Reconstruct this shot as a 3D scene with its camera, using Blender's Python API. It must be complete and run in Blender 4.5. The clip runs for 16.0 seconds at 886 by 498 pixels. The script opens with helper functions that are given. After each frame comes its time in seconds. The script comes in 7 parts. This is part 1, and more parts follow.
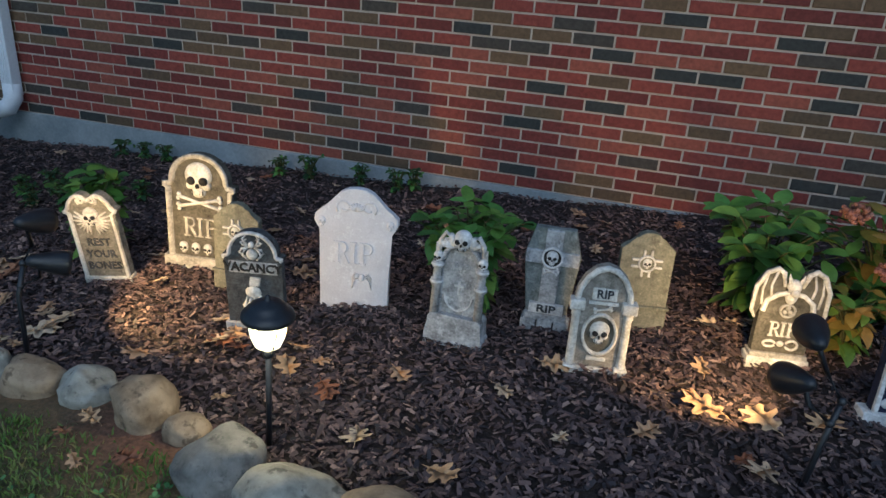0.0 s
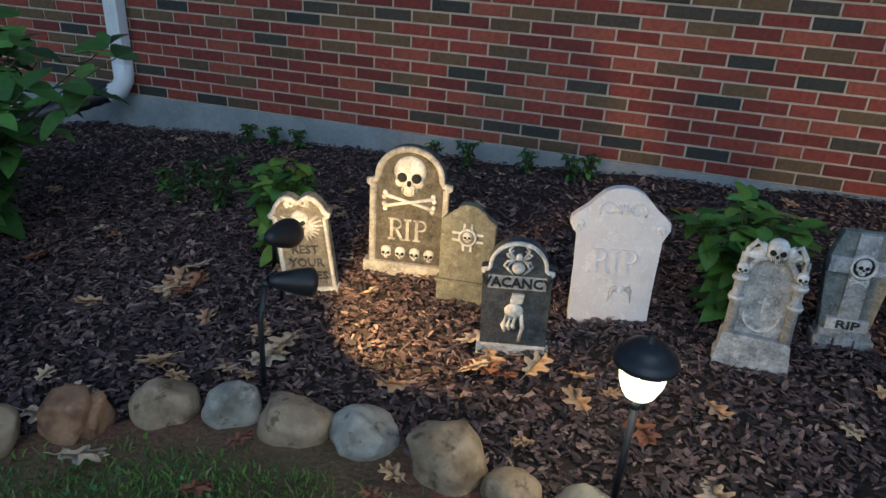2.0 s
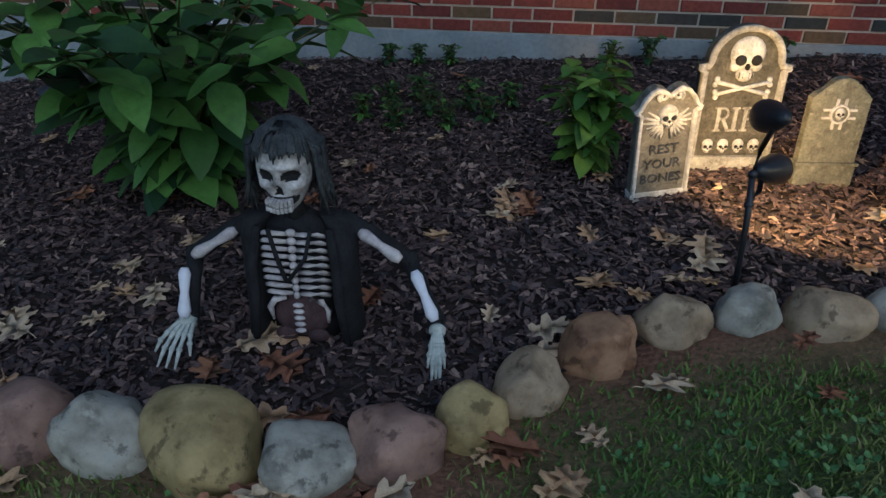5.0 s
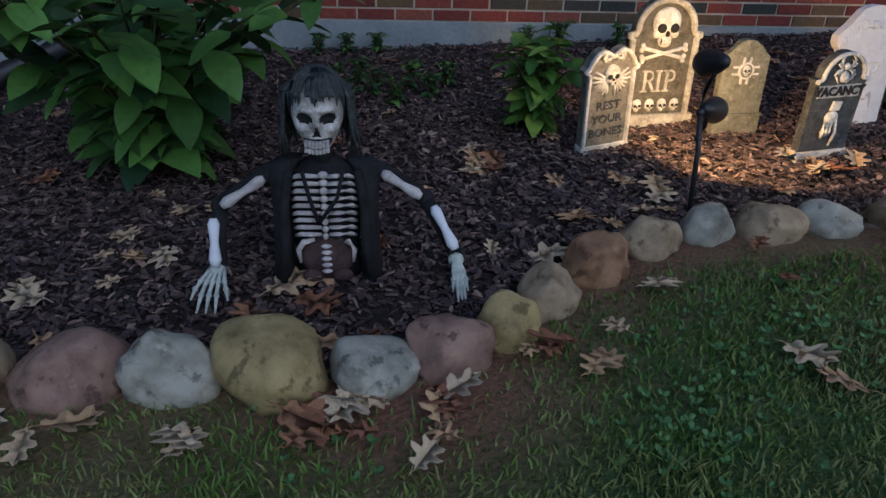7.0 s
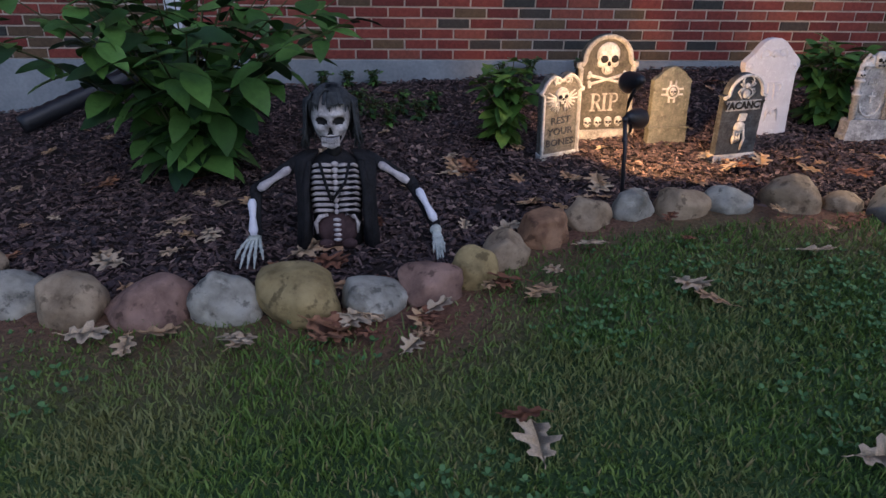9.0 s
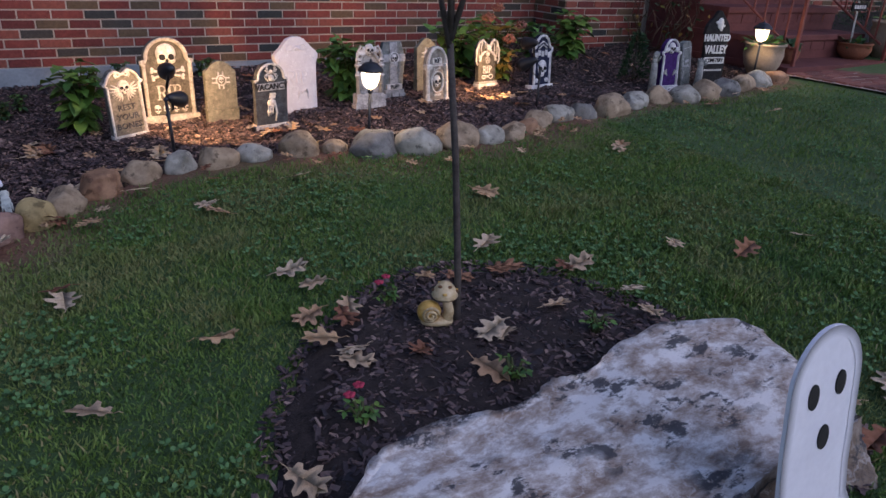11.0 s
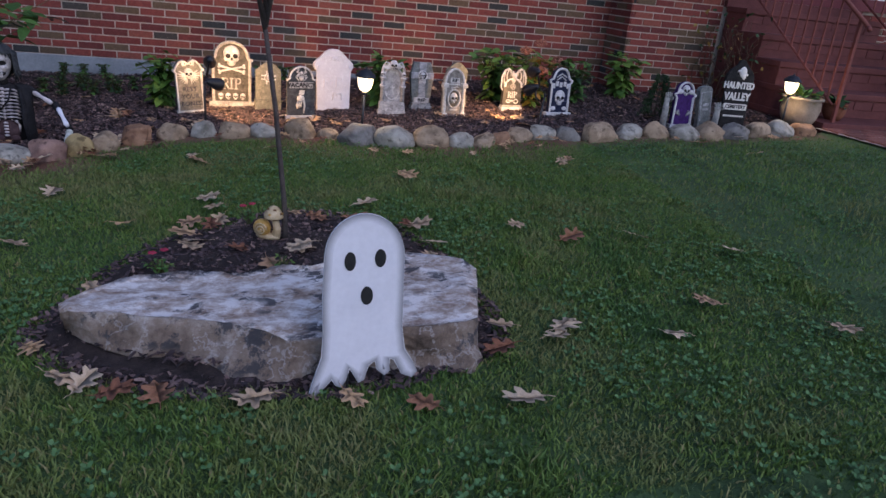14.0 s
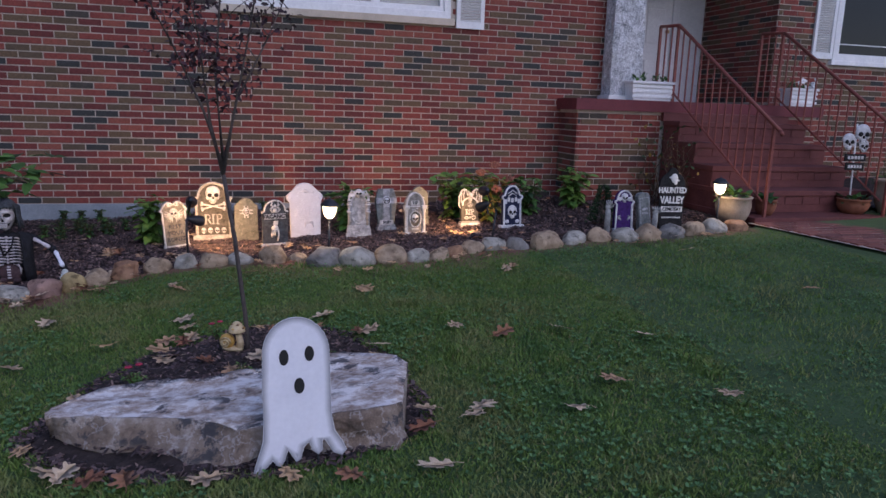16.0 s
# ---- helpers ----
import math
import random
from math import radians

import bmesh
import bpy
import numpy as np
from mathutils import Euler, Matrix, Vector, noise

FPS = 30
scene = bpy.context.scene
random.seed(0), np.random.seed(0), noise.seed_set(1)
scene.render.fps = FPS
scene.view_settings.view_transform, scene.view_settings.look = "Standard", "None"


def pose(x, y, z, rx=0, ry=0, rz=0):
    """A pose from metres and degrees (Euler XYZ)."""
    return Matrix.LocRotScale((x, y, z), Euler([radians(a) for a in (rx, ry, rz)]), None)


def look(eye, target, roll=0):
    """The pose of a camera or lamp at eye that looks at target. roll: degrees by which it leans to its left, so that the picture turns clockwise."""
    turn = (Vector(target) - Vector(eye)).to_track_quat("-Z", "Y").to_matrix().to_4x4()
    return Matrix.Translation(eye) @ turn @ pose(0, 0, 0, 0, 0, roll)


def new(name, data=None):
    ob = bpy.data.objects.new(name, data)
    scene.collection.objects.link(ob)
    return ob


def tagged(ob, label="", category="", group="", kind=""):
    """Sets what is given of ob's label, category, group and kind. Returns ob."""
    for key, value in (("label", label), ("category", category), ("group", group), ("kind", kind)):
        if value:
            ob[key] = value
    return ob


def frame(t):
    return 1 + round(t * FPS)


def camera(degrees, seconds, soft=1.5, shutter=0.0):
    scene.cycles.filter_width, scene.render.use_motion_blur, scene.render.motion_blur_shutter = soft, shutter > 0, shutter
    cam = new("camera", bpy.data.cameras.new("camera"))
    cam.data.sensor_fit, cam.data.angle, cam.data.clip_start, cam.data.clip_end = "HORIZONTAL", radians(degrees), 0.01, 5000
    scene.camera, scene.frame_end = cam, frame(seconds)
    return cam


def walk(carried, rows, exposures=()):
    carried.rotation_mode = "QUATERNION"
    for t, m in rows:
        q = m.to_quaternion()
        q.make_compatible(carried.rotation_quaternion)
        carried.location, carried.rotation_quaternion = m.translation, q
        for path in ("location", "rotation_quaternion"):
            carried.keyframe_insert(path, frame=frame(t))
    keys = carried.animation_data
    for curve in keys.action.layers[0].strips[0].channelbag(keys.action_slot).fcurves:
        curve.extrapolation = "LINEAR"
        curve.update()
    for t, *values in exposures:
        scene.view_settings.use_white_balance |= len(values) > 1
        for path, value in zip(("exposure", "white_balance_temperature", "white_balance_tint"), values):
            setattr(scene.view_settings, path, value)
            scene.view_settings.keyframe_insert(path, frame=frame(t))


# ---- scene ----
cam = camera(63.8, 16.0)
PATH = [
    (0, (-0.0317, -0.0200, 1.2759), (-0.4551, 1.4546, 0.6162), 3.8),
    (0.5, (-0.2547, -0.0150, 1.2458), (-0.6622, 1.4404, 0.5352), 4.8),
    (1, (-0.4776, 0.0710, 1.2199), (-0.9260, 1.5055, 0.4918), 3.6),
    (1.5, (-0.7039, 0.1027, 1.2007), (-1.1039, 1.5523, 0.4743), 4.9),
    (2, (-0.9920, 0.0827, 1.1957), (-1.4178, 1.5264, 0.4734), 3),
    (2.5, (-1.2876, 0.1378, 1.1723), (-1.9931, 1.4746, 0.4618), 1.6),
    (3, (-1.5539, 0.1603, 1.1615), (-2.3180, 1.4796, 0.4801), 2.4),
    (3.1, (-1.6157, 0.1595, 1.1623), (-2.3798, 1.4796, 0.4826), 1.2),
    (3.5, (-1.8387, 0.1511, 1.1114), (-2.5634, 1.4412, 0.3373), -0),
    (4, (-2.1084, 0.1119, 1.0838), (-2.7380, 1.4195, 0.2572), 0.7),
    (4.2, (-2.2261, 0.0585, 1.0596), (-2.7497, 1.3961, 0.2087), -0.1),
    (6.3, (-2.9417, -0.2697, 0.8400), (-2.7814, 1.1982, 0.0593), 3.9),
    (6.5, (-2.9567, -0.3031, 0.8509), (-2.7922, 1.1665, 0.0760), 3),
    (7, (-2.9784, -0.3699, 0.8509), (-2.8215, 1.0855, 0.0468), 2.2),
    (7.5, (-2.9868, -0.4476, 0.8617), (-2.8440, 1.0304, 0.0969), 2.3),
    (8, (-3.0135, -0.5995, 0.8358), (-2.9275, 0.8926, 0.0919), 1),
    (8.2, (-3.0202, -0.6680, 0.8517), (-2.9559, 0.8484, 0.1545), 0.2),
    (10.3, (-2.8615, -1.7802, 0.9519), (-2.2470, -0.4317, 0.1829), 2.5),
    (10.5, (-2.8348, -1.9138, 0.9602), (-2.1418, -0.6037, 0.1920), 2.1),
    (11, (-2.6829, -2.1986, 0.9970), (-1.8646, -0.8985, 0.3415), 3.1),
    (11.5, (-2.5025, -2.4783, 1.0312), (-1.6616, -1.1665, 0.4275), 3),
    (12, (-2.4040, -2.7371, 0.9995), (-1.5306, -1.4646, 0.3624), 6.5),
    (12.5, (-2.2169, -2.9325, 1.0012), (-1.5180, -1.5456, 0.3874), 5.9),
    (13, (-2.0366, -3.1296, 0.9895), (-1.4905, -1.6541, 0.4309), 2.5),
    (13.5, (-1.9038, -3.3350, 0.9895), (-1.4203, -1.8437, 0.4133), 4.5),
    (14, (-1.7218, -3.4819, 1.0003), (-1.2742, -1.9848, 0.4133), 6),
    (14.5, (-1.6266, -3.6197, 1.0396), (-1.2274, -2.0833, 0.5202), 3.4),
    (15, (-1.6099, -3.7742, 1.0329), (-1.1890, -2.2336, 0.5427), 3),
    (15.5, (-1.5982, -3.9170, 1.0680), (-1.2274, -2.3380, 0.6713), 2.2),
    (16, (-1.5464, -4.0189, 1.0955), (-1.1030, -2.4415, 0.7715), 1.9),
]
walk(cam, [(t, look(eye, target, roll)) for t, eye, target, roll in PATH],
     [(0.0, -0.18, 5230, -2), (4.0, -0.31, 5520, -1), (8.0, -0.26, 5580, 12), (10.5, 0.05, 5860, 25), (13.0, 0.12, 5700, 22), (16.0, 0.11, 5720, 27)])

# ---- world, sun, exposure ----
world = bpy.data.worlds.new("dusk")
world.use_nodes = True
scene.world = world
_sky = world.node_tree.nodes.new("ShaderNodeTexSky")
_sky.sky_type = 'NISHITA'
_sky.sun_disc = False
_sky.sun_elevation = radians(38.0)
_sky.sun_rotation = radians(160.0)
_bg = world.node_tree.nodes["Background"]
_bg.inputs[1].default_value = 0.122
world.node_tree.links.new(_sky.outputs[0], _bg.inputs[0])
_sun = new("sun", bpy.data.lights.new("sun", 'SUN'))
_sun.data.energy = 0.55
_sun.data.angle = radians(50)
_sun.data.color = (0.86, 0.90, 1.0)
_sun.matrix_world = pose(0, -20, 20, 45, 0, 20)

# ---- materials ----
def nt(name):
    m = bpy.data.materials.new(name)
    m.use_nodes = True
    t = m.node_tree
    return m, t, t.nodes, t.links, t.nodes["Principled BSDF"]


def ramp(nodes, stops, mode='LINEAR'):
    r = nodes.new("ShaderNodeValToRGB")
    r.color_ramp.interpolation = mode
    e = r.color_ramp.elements
    while len(e) < len(stops):
        e.new(0.5)
    for el, (p, c) in zip(e, stops):
        el.position = p
        el.color = (*c, 1)
    return r


def shifted(n, l, vec):
    """Moves the grain by a random amount from object to object."""
    v = n.new("ShaderNodeVectorMath")
    v.operation = 'ADD'
    k = n.new("ShaderNodeMath")
    k.operation = 'MULTIPLY'
    k.inputs[1].default_value = 61.7
    l.new(n.new("ShaderNodeObjectInfo").outputs["Random"], k.inputs[0])
    l.new(vec, v.inputs[0])
    l.new(k.outputs[0], v.inputs[1])
    return v.outputs[0]


def surface(name, dark, light, scale=6.0, fine=60.0, rough=0.85, bump=0.3, metal=0.0, rnd=None, rnd_amt=0.25, spec=0.3, dist=0.004):
    """Two scales of noise between two colours, with fine relief; rnd 'object' or 'island' varies the brightness."""
    m, t, n, l, b = nt(name)
    co = n.new("ShaderNodeTexCoord")
    a = n.new("ShaderNodeTexNoise")
    a.inputs["Scale"].default_value = scale
    a.inputs["Detail"].default_value = 6
    a.inputs["Roughness"].default_value = 0.65
    c = n.new("ShaderNodeTexNoise")
    c.inputs["Scale"].default_value = fine
    c.inputs["Detail"].default_value = 4
    where = co.outputs["Object"]
    if rnd == 'object':
        where = shifted(n, l, where)
    l.new(where, a.inputs["Vector"])
    l.new(where, c.inputs["Vector"])
    mx = n.new("ShaderNodeMath")
    mx.operation = 'MULTIPLY_ADD'
    l.new(c.outputs["Fac"], mx.inputs[0])
    mx.inputs[1].default_value = 0.45
    sub = n.new("ShaderNodeMath")
    sub.operation = 'SUBTRACT'
    l.new(a.outputs["Fac"], sub.inputs[0])
    sub.inputs[1].default_value = 0.22
    l.new(sub.outputs[0], mx.inputs[2])
    r = ramp(n, [(0.25, dark), (0.75, light)])
    l.new(mx.outputs[0], r.inputs[0])
    out = r.outputs[0]
    if rnd:
        src = n.new("ShaderNodeObjectInfo").outputs["Random"] if rnd == 'object' else n.new("ShaderNodeNewGeometry").outputs["Random Per Island"]
        mr = n.new("ShaderNodeMapRange")
        mr.inputs[3].default_value = 1 - rnd_amt
        mr.inputs[4].default_value = 1 + rnd_amt
        l.new(src, mr.inputs[0])
        hs = n.new("ShaderNodeHueSaturation")
        l.new(mr.outputs[0], hs.inputs["Value"])
        l.new(out, hs.inputs["Color"])
        out = hs.outputs[0]
    l.new(out, b.inputs["Base Color"])
    b.inputs["Roughness"].default_value = rough
    b.inputs["Metallic"].default_value = metal
    b.inputs["Specular IOR Level"].default_value = spec
    bp = n.new("ShaderNodeBump")
    bp.inputs["Strength"].default_value = bump
    bp.inputs["Distance"].default_value = dist
    l.new(mx.outputs[0], bp.inputs["Height"])
    l.new(bp.outputs[0], b.inputs["Normal"])
    return m


def picked(name, stops, rnd='object', fine=45.0, rough=0.85, bump=0.4, amount=0.35, spec=0.25):
    """A colour picked at random out of stops for each piece, with grain over it."""
    m, t, n, l, b = nt(name)
    src = n.new("ShaderNodeObjectInfo").outputs["Random"] if rnd == 'object' else n.new("ShaderNodeNewGeometry").outputs["Random Per Island"]
    r = ramp(n, stops, 'CONSTANT')
    l.new(src, r.inputs[0])
    co = n.new("ShaderNodeTexCoord")
    c = n.new("ShaderNodeTexNoise")
    c.inputs["Scale"].default_value = fine
    c.inputs["Detail"].default_value = 6
    c.inputs["Roughness"].default_value = 0.7
    l.new(shifted(n, l, co.outputs["Object"]) if rnd == 'object' else co.outputs["Object"], c.inputs["Vector"])
    mr = n.new("ShaderNodeMapRange")
    mr.inputs[1].default_value = 0.25
    mr.inputs[2].default_value = 0.75
    mr.inputs[3].default_value = 1 - amount
    mr.inputs[4].default_value = 1 + amount
    l.new(c.outputs["Fac"], mr.inputs[0])
    hs = n.new("ShaderNodeHueSaturation")
    l.new(r.outputs[0], hs.inputs["Color"])
    l.new(mr.outputs[0], hs.inputs["Value"])
    l.new(hs.outputs[0], b.inputs["Base Color"])
    b.inputs["Roughness"].default_value = rough
    b.inputs["Specular IOR Level"].default_value = spec
    bp = n.new("ShaderNodeBump")
    bp.inputs["Strength"].default_value = bump
    bp.inputs["Distance"].default_value = 0.003
    l.new(c.outputs["Fac"], bp.inputs["Height"])
    l.new(bp.outputs[0], b.inputs["Normal"])
    return m


def glow(name, colour, strength):
    m, t, n, l, b = nt(name)
    b.inputs["Base Color"].default_value = (*colour, 1)
    b.inputs["Emission Color"].default_value = (*colour, 1)
    b.inputs["Emission Strength"].default_value = strength
    b.inputs["Roughness"].default_value = 0.4
    return m


BRICKS = [(0.0, (0.205, 0.052, 0.040)), (0.24, (0.160, 0.040, 0.033)), (0.40, (0.235, 0.072, 0.050)), (0.52, (0.125, 0.034, 0.030)),
          (0.64, (0.125, 0.082, 0.048)), (0.78, (0.095, 0.066, 0.042)), (0.88, (0.040, 0.042, 0.040)), (0.95, (0.060, 0.052, 0.044))]
M_BRICK = picked("brick_face", BRICKS, 'object')
M_BRICK_FAR = picked("brick_face_far", BRICKS, 'island')
M_PAVER = picked("paver_face", [(0.0, (0.19, 0.075, 0.06)), (0.4, (0.23, 0.095, 0.075)), (0.7, (0.15, 0.065, 0.055))], 'island')
M_MORTAR = surface("mortar", (0.33, 0.285, 0.235), (0.56, 0.485, 0.41), 9, 120, 0.95, 0.5)
M_CONC = surface("painted_concrete", (0.17, 0.195, 0.215), (0.31, 0.34, 0.36), 4, 50, 0.9, 0.5)
M_WHITE = surface("white_paint", (0.62, 0.62, 0.62), (0.80, 0.80, 0.79), 5, 40, 0.55, 0.1)
M_SILL = surface("sill_stone", (0.42, 0.36, 0.28), (0.58, 0.50, 0.40), 8, 60, 0.85, 0.3)
M_MAROON = surface("maroon_paint", (0.10, 0.022, 0.028), (0.16, 0.036, 0.042), 5, 40, 0.6, 0.15)
M_RAIL = surface("rail_paint", (0.15, 0.042, 0.034), (0.26, 0.078, 0.058), 20, 90, 0.5, 0.15)
M_GLASS, _t, _n, _l, _b = nt("window_glass")
_b.inputs["Base Color"].default_value = (0.03, 0.035, 0.04, 1)
_b.inputs["Roughness"].default_value = 0.06
_b.inputs["Specular IOR Level"].default_value = 0.6
_b.inputs["Transmission Weight"].default_value = 0.92
_b.inputs["Base Color"].default_value = (0.75, 0.78, 0.80, 1)
_b.inputs["IOR"].default_value = 1.05
M_BLIND = surface("window_blind", (0.55, 0.50, 0.42), (0.68, 0.63, 0.54), 5, 40, 0.7, 0.1)
M_BLACK = surface("black_plastic", (0.010, 0.011, 0.014), (0.022, 0.024, 0.030), 12, 90, 0.42, 0.15, spec=0.5)
M_DARKHOLE = surface("dark_paint", (0.010, 0.010, 0.010), (0.028, 0.027, 0.025), 14, 90, 0.8, 0.2)
M_MULCH = surface("mulch_bed", (0.010, 0.008, 0.008), (0.060, 0.044, 0.039), 18, 140, 0.95, 0.9, dist=0.012)
M_CHIP = picked("mulch_chip", [(0.0, (0.058, 0.039, 0.040)), (0.28, (0.105, 0.068, 0.063)), (0.46, (0.026, 0.020, 0.023)), (0.62, (0.160, 0.106, 0.095)), (0.80, (0.078, 0.054, 0.055)), (0.93, (0.29, 0.20, 0.165))], 'island', 80, 0.62, spec=0.4)
M_LEAF_DRY = picked("dry_oak_leaf", [(0.0, (0.44, 0.27, 0.155)), (0.2, (0.50, 0.355, 0.225)), (0.42, (0.30, 0.145, 0.080)), (0.54, (0.55, 0.42, 0.285)), (0.74, (0.22, 0.095, 0.055)), (0.84, (0.50, 0.32, 0.175))], 'object', 40, 0.75)
M_BLADE = picked("grass_blade", [(0.0, (0.108, 0.190, 0.038)), (0.3, (0.138, 0.216, 0.045)), (0.55, (0.080, 0.146, 0.031)), (0.75, (0.166, 0.240, 0.052)), (0.92, (0.24, 0.220, 0.092))], 'island', 30, 0.6)
M_CLOVER = picked("clover_leaf", [(0.0, (0.085, 0.180, 0.060)), (0.4, (0.120, 0.225, 0.080)), (0.75, (0.062, 0.140, 0.048))], 'island', 40, 0.6)


def patchy(m, thin, deep):
    """Worn yellowish and lush darker patches, half a metre wide, over the colour of each blade."""
    n, l = m.node_tree.nodes, m.node_tree.links
    b = next(x for x in n if x.type == 'BSDF_PRINCIPLED')
    src = b.inputs["Base Color"].links[0].from_socket
    co = n.new("ShaderNodeTexCoord")
    x = n.new("ShaderNodeTexNoise")
    x.inputs["Scale"].default_value, x.inputs["Detail"].default_value, x.inputs["Roughness"].default_value = 1.7, 5, 0.62
    l.new(co.outputs["Object"], x.inputs["Vector"])
    for stops, colour in (([(0.50, (0, 0, 0)), (0.66, (0.75, 0.75, 0.75))], thin), ([(0.34, (0.7, 0.7, 0.7)), (0.46, (0, 0, 0))], deep)):
        r = ramp(n, stops)
        l.new(x.outputs["Fac"], r.inputs[0])
        mx = n.new("ShaderNodeMix")
        mx.data_type = 'RGBA'
        l.new(r.outputs[0], mx.inputs[0])
        l.new(src, mx.inputs[6])
        mx.inputs[7].default_value = (*colour, 1)
        src = mx.outputs[2]
    l.new(src, b.inputs["Base Color"])


patchy(M_BLADE, (0.225, 0.220, 0.090), (0.060, 0.140, 0.036))


def leaf_mat(name, dark, light):
    m = picked(name, [(0.0, dark), (0.35, tuple((a + b) / 2 for a, b in zip(dark, light))), (0.7, light)], 'object', 25, 0.5, 0.3, 0.3, 0.35)
    return m


M_GREEN = leaf_mat("broad_leaf", (0.044, 0.108, 0.024), (0.100, 0.215, 0.045))
M_LIME = leaf_mat("light_leaf", (0.070, 0.150, 0.022), (0.135, 0.230, 0.040))
M_DEEP = leaf_mat("dark_leaf", (0.016, 0.045, 0.016), (0.032, 0.075, 0.024))
M_GOLD = leaf_mat("yellowing_leaf", (0.17, 0.15, 0.025), (0.28, 0.17, 0.04))
M_PLUM = leaf_mat("plum_leaf", (0.040, 0.020, 0.026), (0.075, 0.036, 0.042))
M_STEM = surface("stem", (0.045, 0.06, 0.02), (0.09, 0.085, 0.035), 20, 90, 0.8, 0.3)
M_BARK = surface("young_bark", (0.045, 0.036, 0.032), (0.10, 0.085, 0.075), 25, 120, 0.9, 0.6)
M_PINK = surface("faded_flower", (0.20, 0.075, 0.055), (0.34, 0.16, 0.11), 30, 150, 0.9, 0.5, rnd='island', rnd_amt=0.4)

# ---- builders ----
def gz(x, y):
    return -0.075 + 0.045 * max(-9.0, min(9.0, x)) + 0.03 * max(-9.0, min(9.0, y))


def part(name, bm, material, parent=None, label="", smooth=False):
    me = bpy.data.meshes.new(name)
    bmesh.ops.recalc_face_normals(bm, faces=bm.faces[:])
    bm.to_mesh(me)
    bm.free()
    for mm in (material if isinstance(material, (list, tuple)) else [material]):
        me.materials.append(mm)
    if smooth:
        me.polygons.foreach_set("use_smooth", [True] * len(me.polygons))
    ob = new(name, me)
    if parent:
        ob.parent = parent
    if label:
        ob["label"] = label
    return ob


def thing(name, m, label, category, group="", kind=""):
    ob = new(name)
    ob.empty_display_size = 0.05
    ob.matrix_world = m
    return tagged(ob, label, category, group, kind)


def box(bm, x0, x1, y0, y1, z0, z1, bevel=0.0, mi=0):
    v = [bm.verts.new(p) for p in ((x0, y0, z0), (x1, y0, z0), (x1, y1, z0), (x0, y1, z0), (x0, y0, z1), (x1, y0, z1), (x1, y1, z1), (x0, y1, z1))]
    fs = [bm.faces.new([v[i] for i in q]) for q in ((3, 2, 1, 0), (4, 5, 6, 7), (0, 1, 5, 4), (1, 2, 6, 5), (2, 3, 7, 6), (3, 0, 4, 7))]
    for f in fs:
        f.material_index = mi
    if bevel:
        es = list({e for f in fs for e in f.edges})
        for f in bmesh.ops.bevel(bm, geom=es, offset=bevel, segments=2, affect='EDGES', profile=0.6)["faces"]:
            f.material_index = mi
    return v


def bx(*a, **k):
    bm = bmesh.new()
    box(bm, *a, **k)
    return bm


def ell(bm, c, r, mi=0, u=12, v=8, rot=None):
    m = Matrix.Translation(c) @ (rot or Matrix()) @ Matrix.Diagonal((*r, 1))
    res = bmesh.ops.create_uvsphere(bm, u_segments=u, v_segments=v, radius=1, matrix=m)
    for f in {f for w in res["verts"] for f in w.link_faces}:
        f.material_index = mi
        f.smooth = True
    return res["verts"]


def tube(bm, pts, radii, seg=8, mi=0, cap=True):
    """A round bar along pts."""
    pts = [Vector(p) for p in pts]
    if not isinstance(radii, (list, tuple)):
        radii = [radii] * len(pts)
    rings = []
    ref = None
    for i, p in enumerate(pts):
        d = (pts[min(i + 1, len(pts) - 1)] - pts[max(i - 1, 0)]).normalized()
        if ref is None:
            ref = Vector((1, 0, 0)) if abs(d.x) < 0.9 else Vector((0, 1, 0))
        a = d.cross(ref).normalized()
        b = d.cross(a)
        ref = b.cross(d) if b.cross(d).length > 0.1 else ref
        ref = a.cross(d)
        rings.append([bm.verts.new(p + (a * math.cos(q) + b * math.sin(q)) * radii[i]) for q in [2 * math.pi * k / seg for k in range(seg)]])
    fs = []
    for r0, r1 in zip(rings, rings[1:]):
        off = min(range(seg), key=lambda o: (r0[0].co - r1[o].co).length)
        for k in range(seg):
            fs.append(bm.faces.new((r0[k], r0[(k + 1) % seg], r1[(k + 1 + off) % seg], r1[(k + off) % seg])))
    if cap:
        fs += [bm.faces.new(rings[0][::-1]), bm.faces.new(rings[-1])]
    for f in fs:
        f.material_index = mi
        f.smooth = True


def lathe(bm, prof, seg=24, mi=0, c=(0, 0, 0)):
    """A turned shape from (radius, height) pairs."""
    rings = [[bm.verts.new((c[0] + r * math.cos(2 * math.pi * k / seg), c[1] + r * math.sin(2 * math.pi * k / seg), c[2] + z)) for k in range(seg)] for r, z in prof]
    for r0, r1 in zip(rings, rings[1:]):
        for k in range(seg):
            f = bm.faces.new((r0[k], r0[(k + 1) % seg], r1[(k + 1) % seg], r1[k]))
            f.material_index = mi
            f.smooth = True
    for rg, (r, z) in ((rings[0][::-1], prof[0]), (rings[-1], prof[-1])):
        if r > 0.001:
            f = bm.faces.new(rg)
            f.material_index = mi


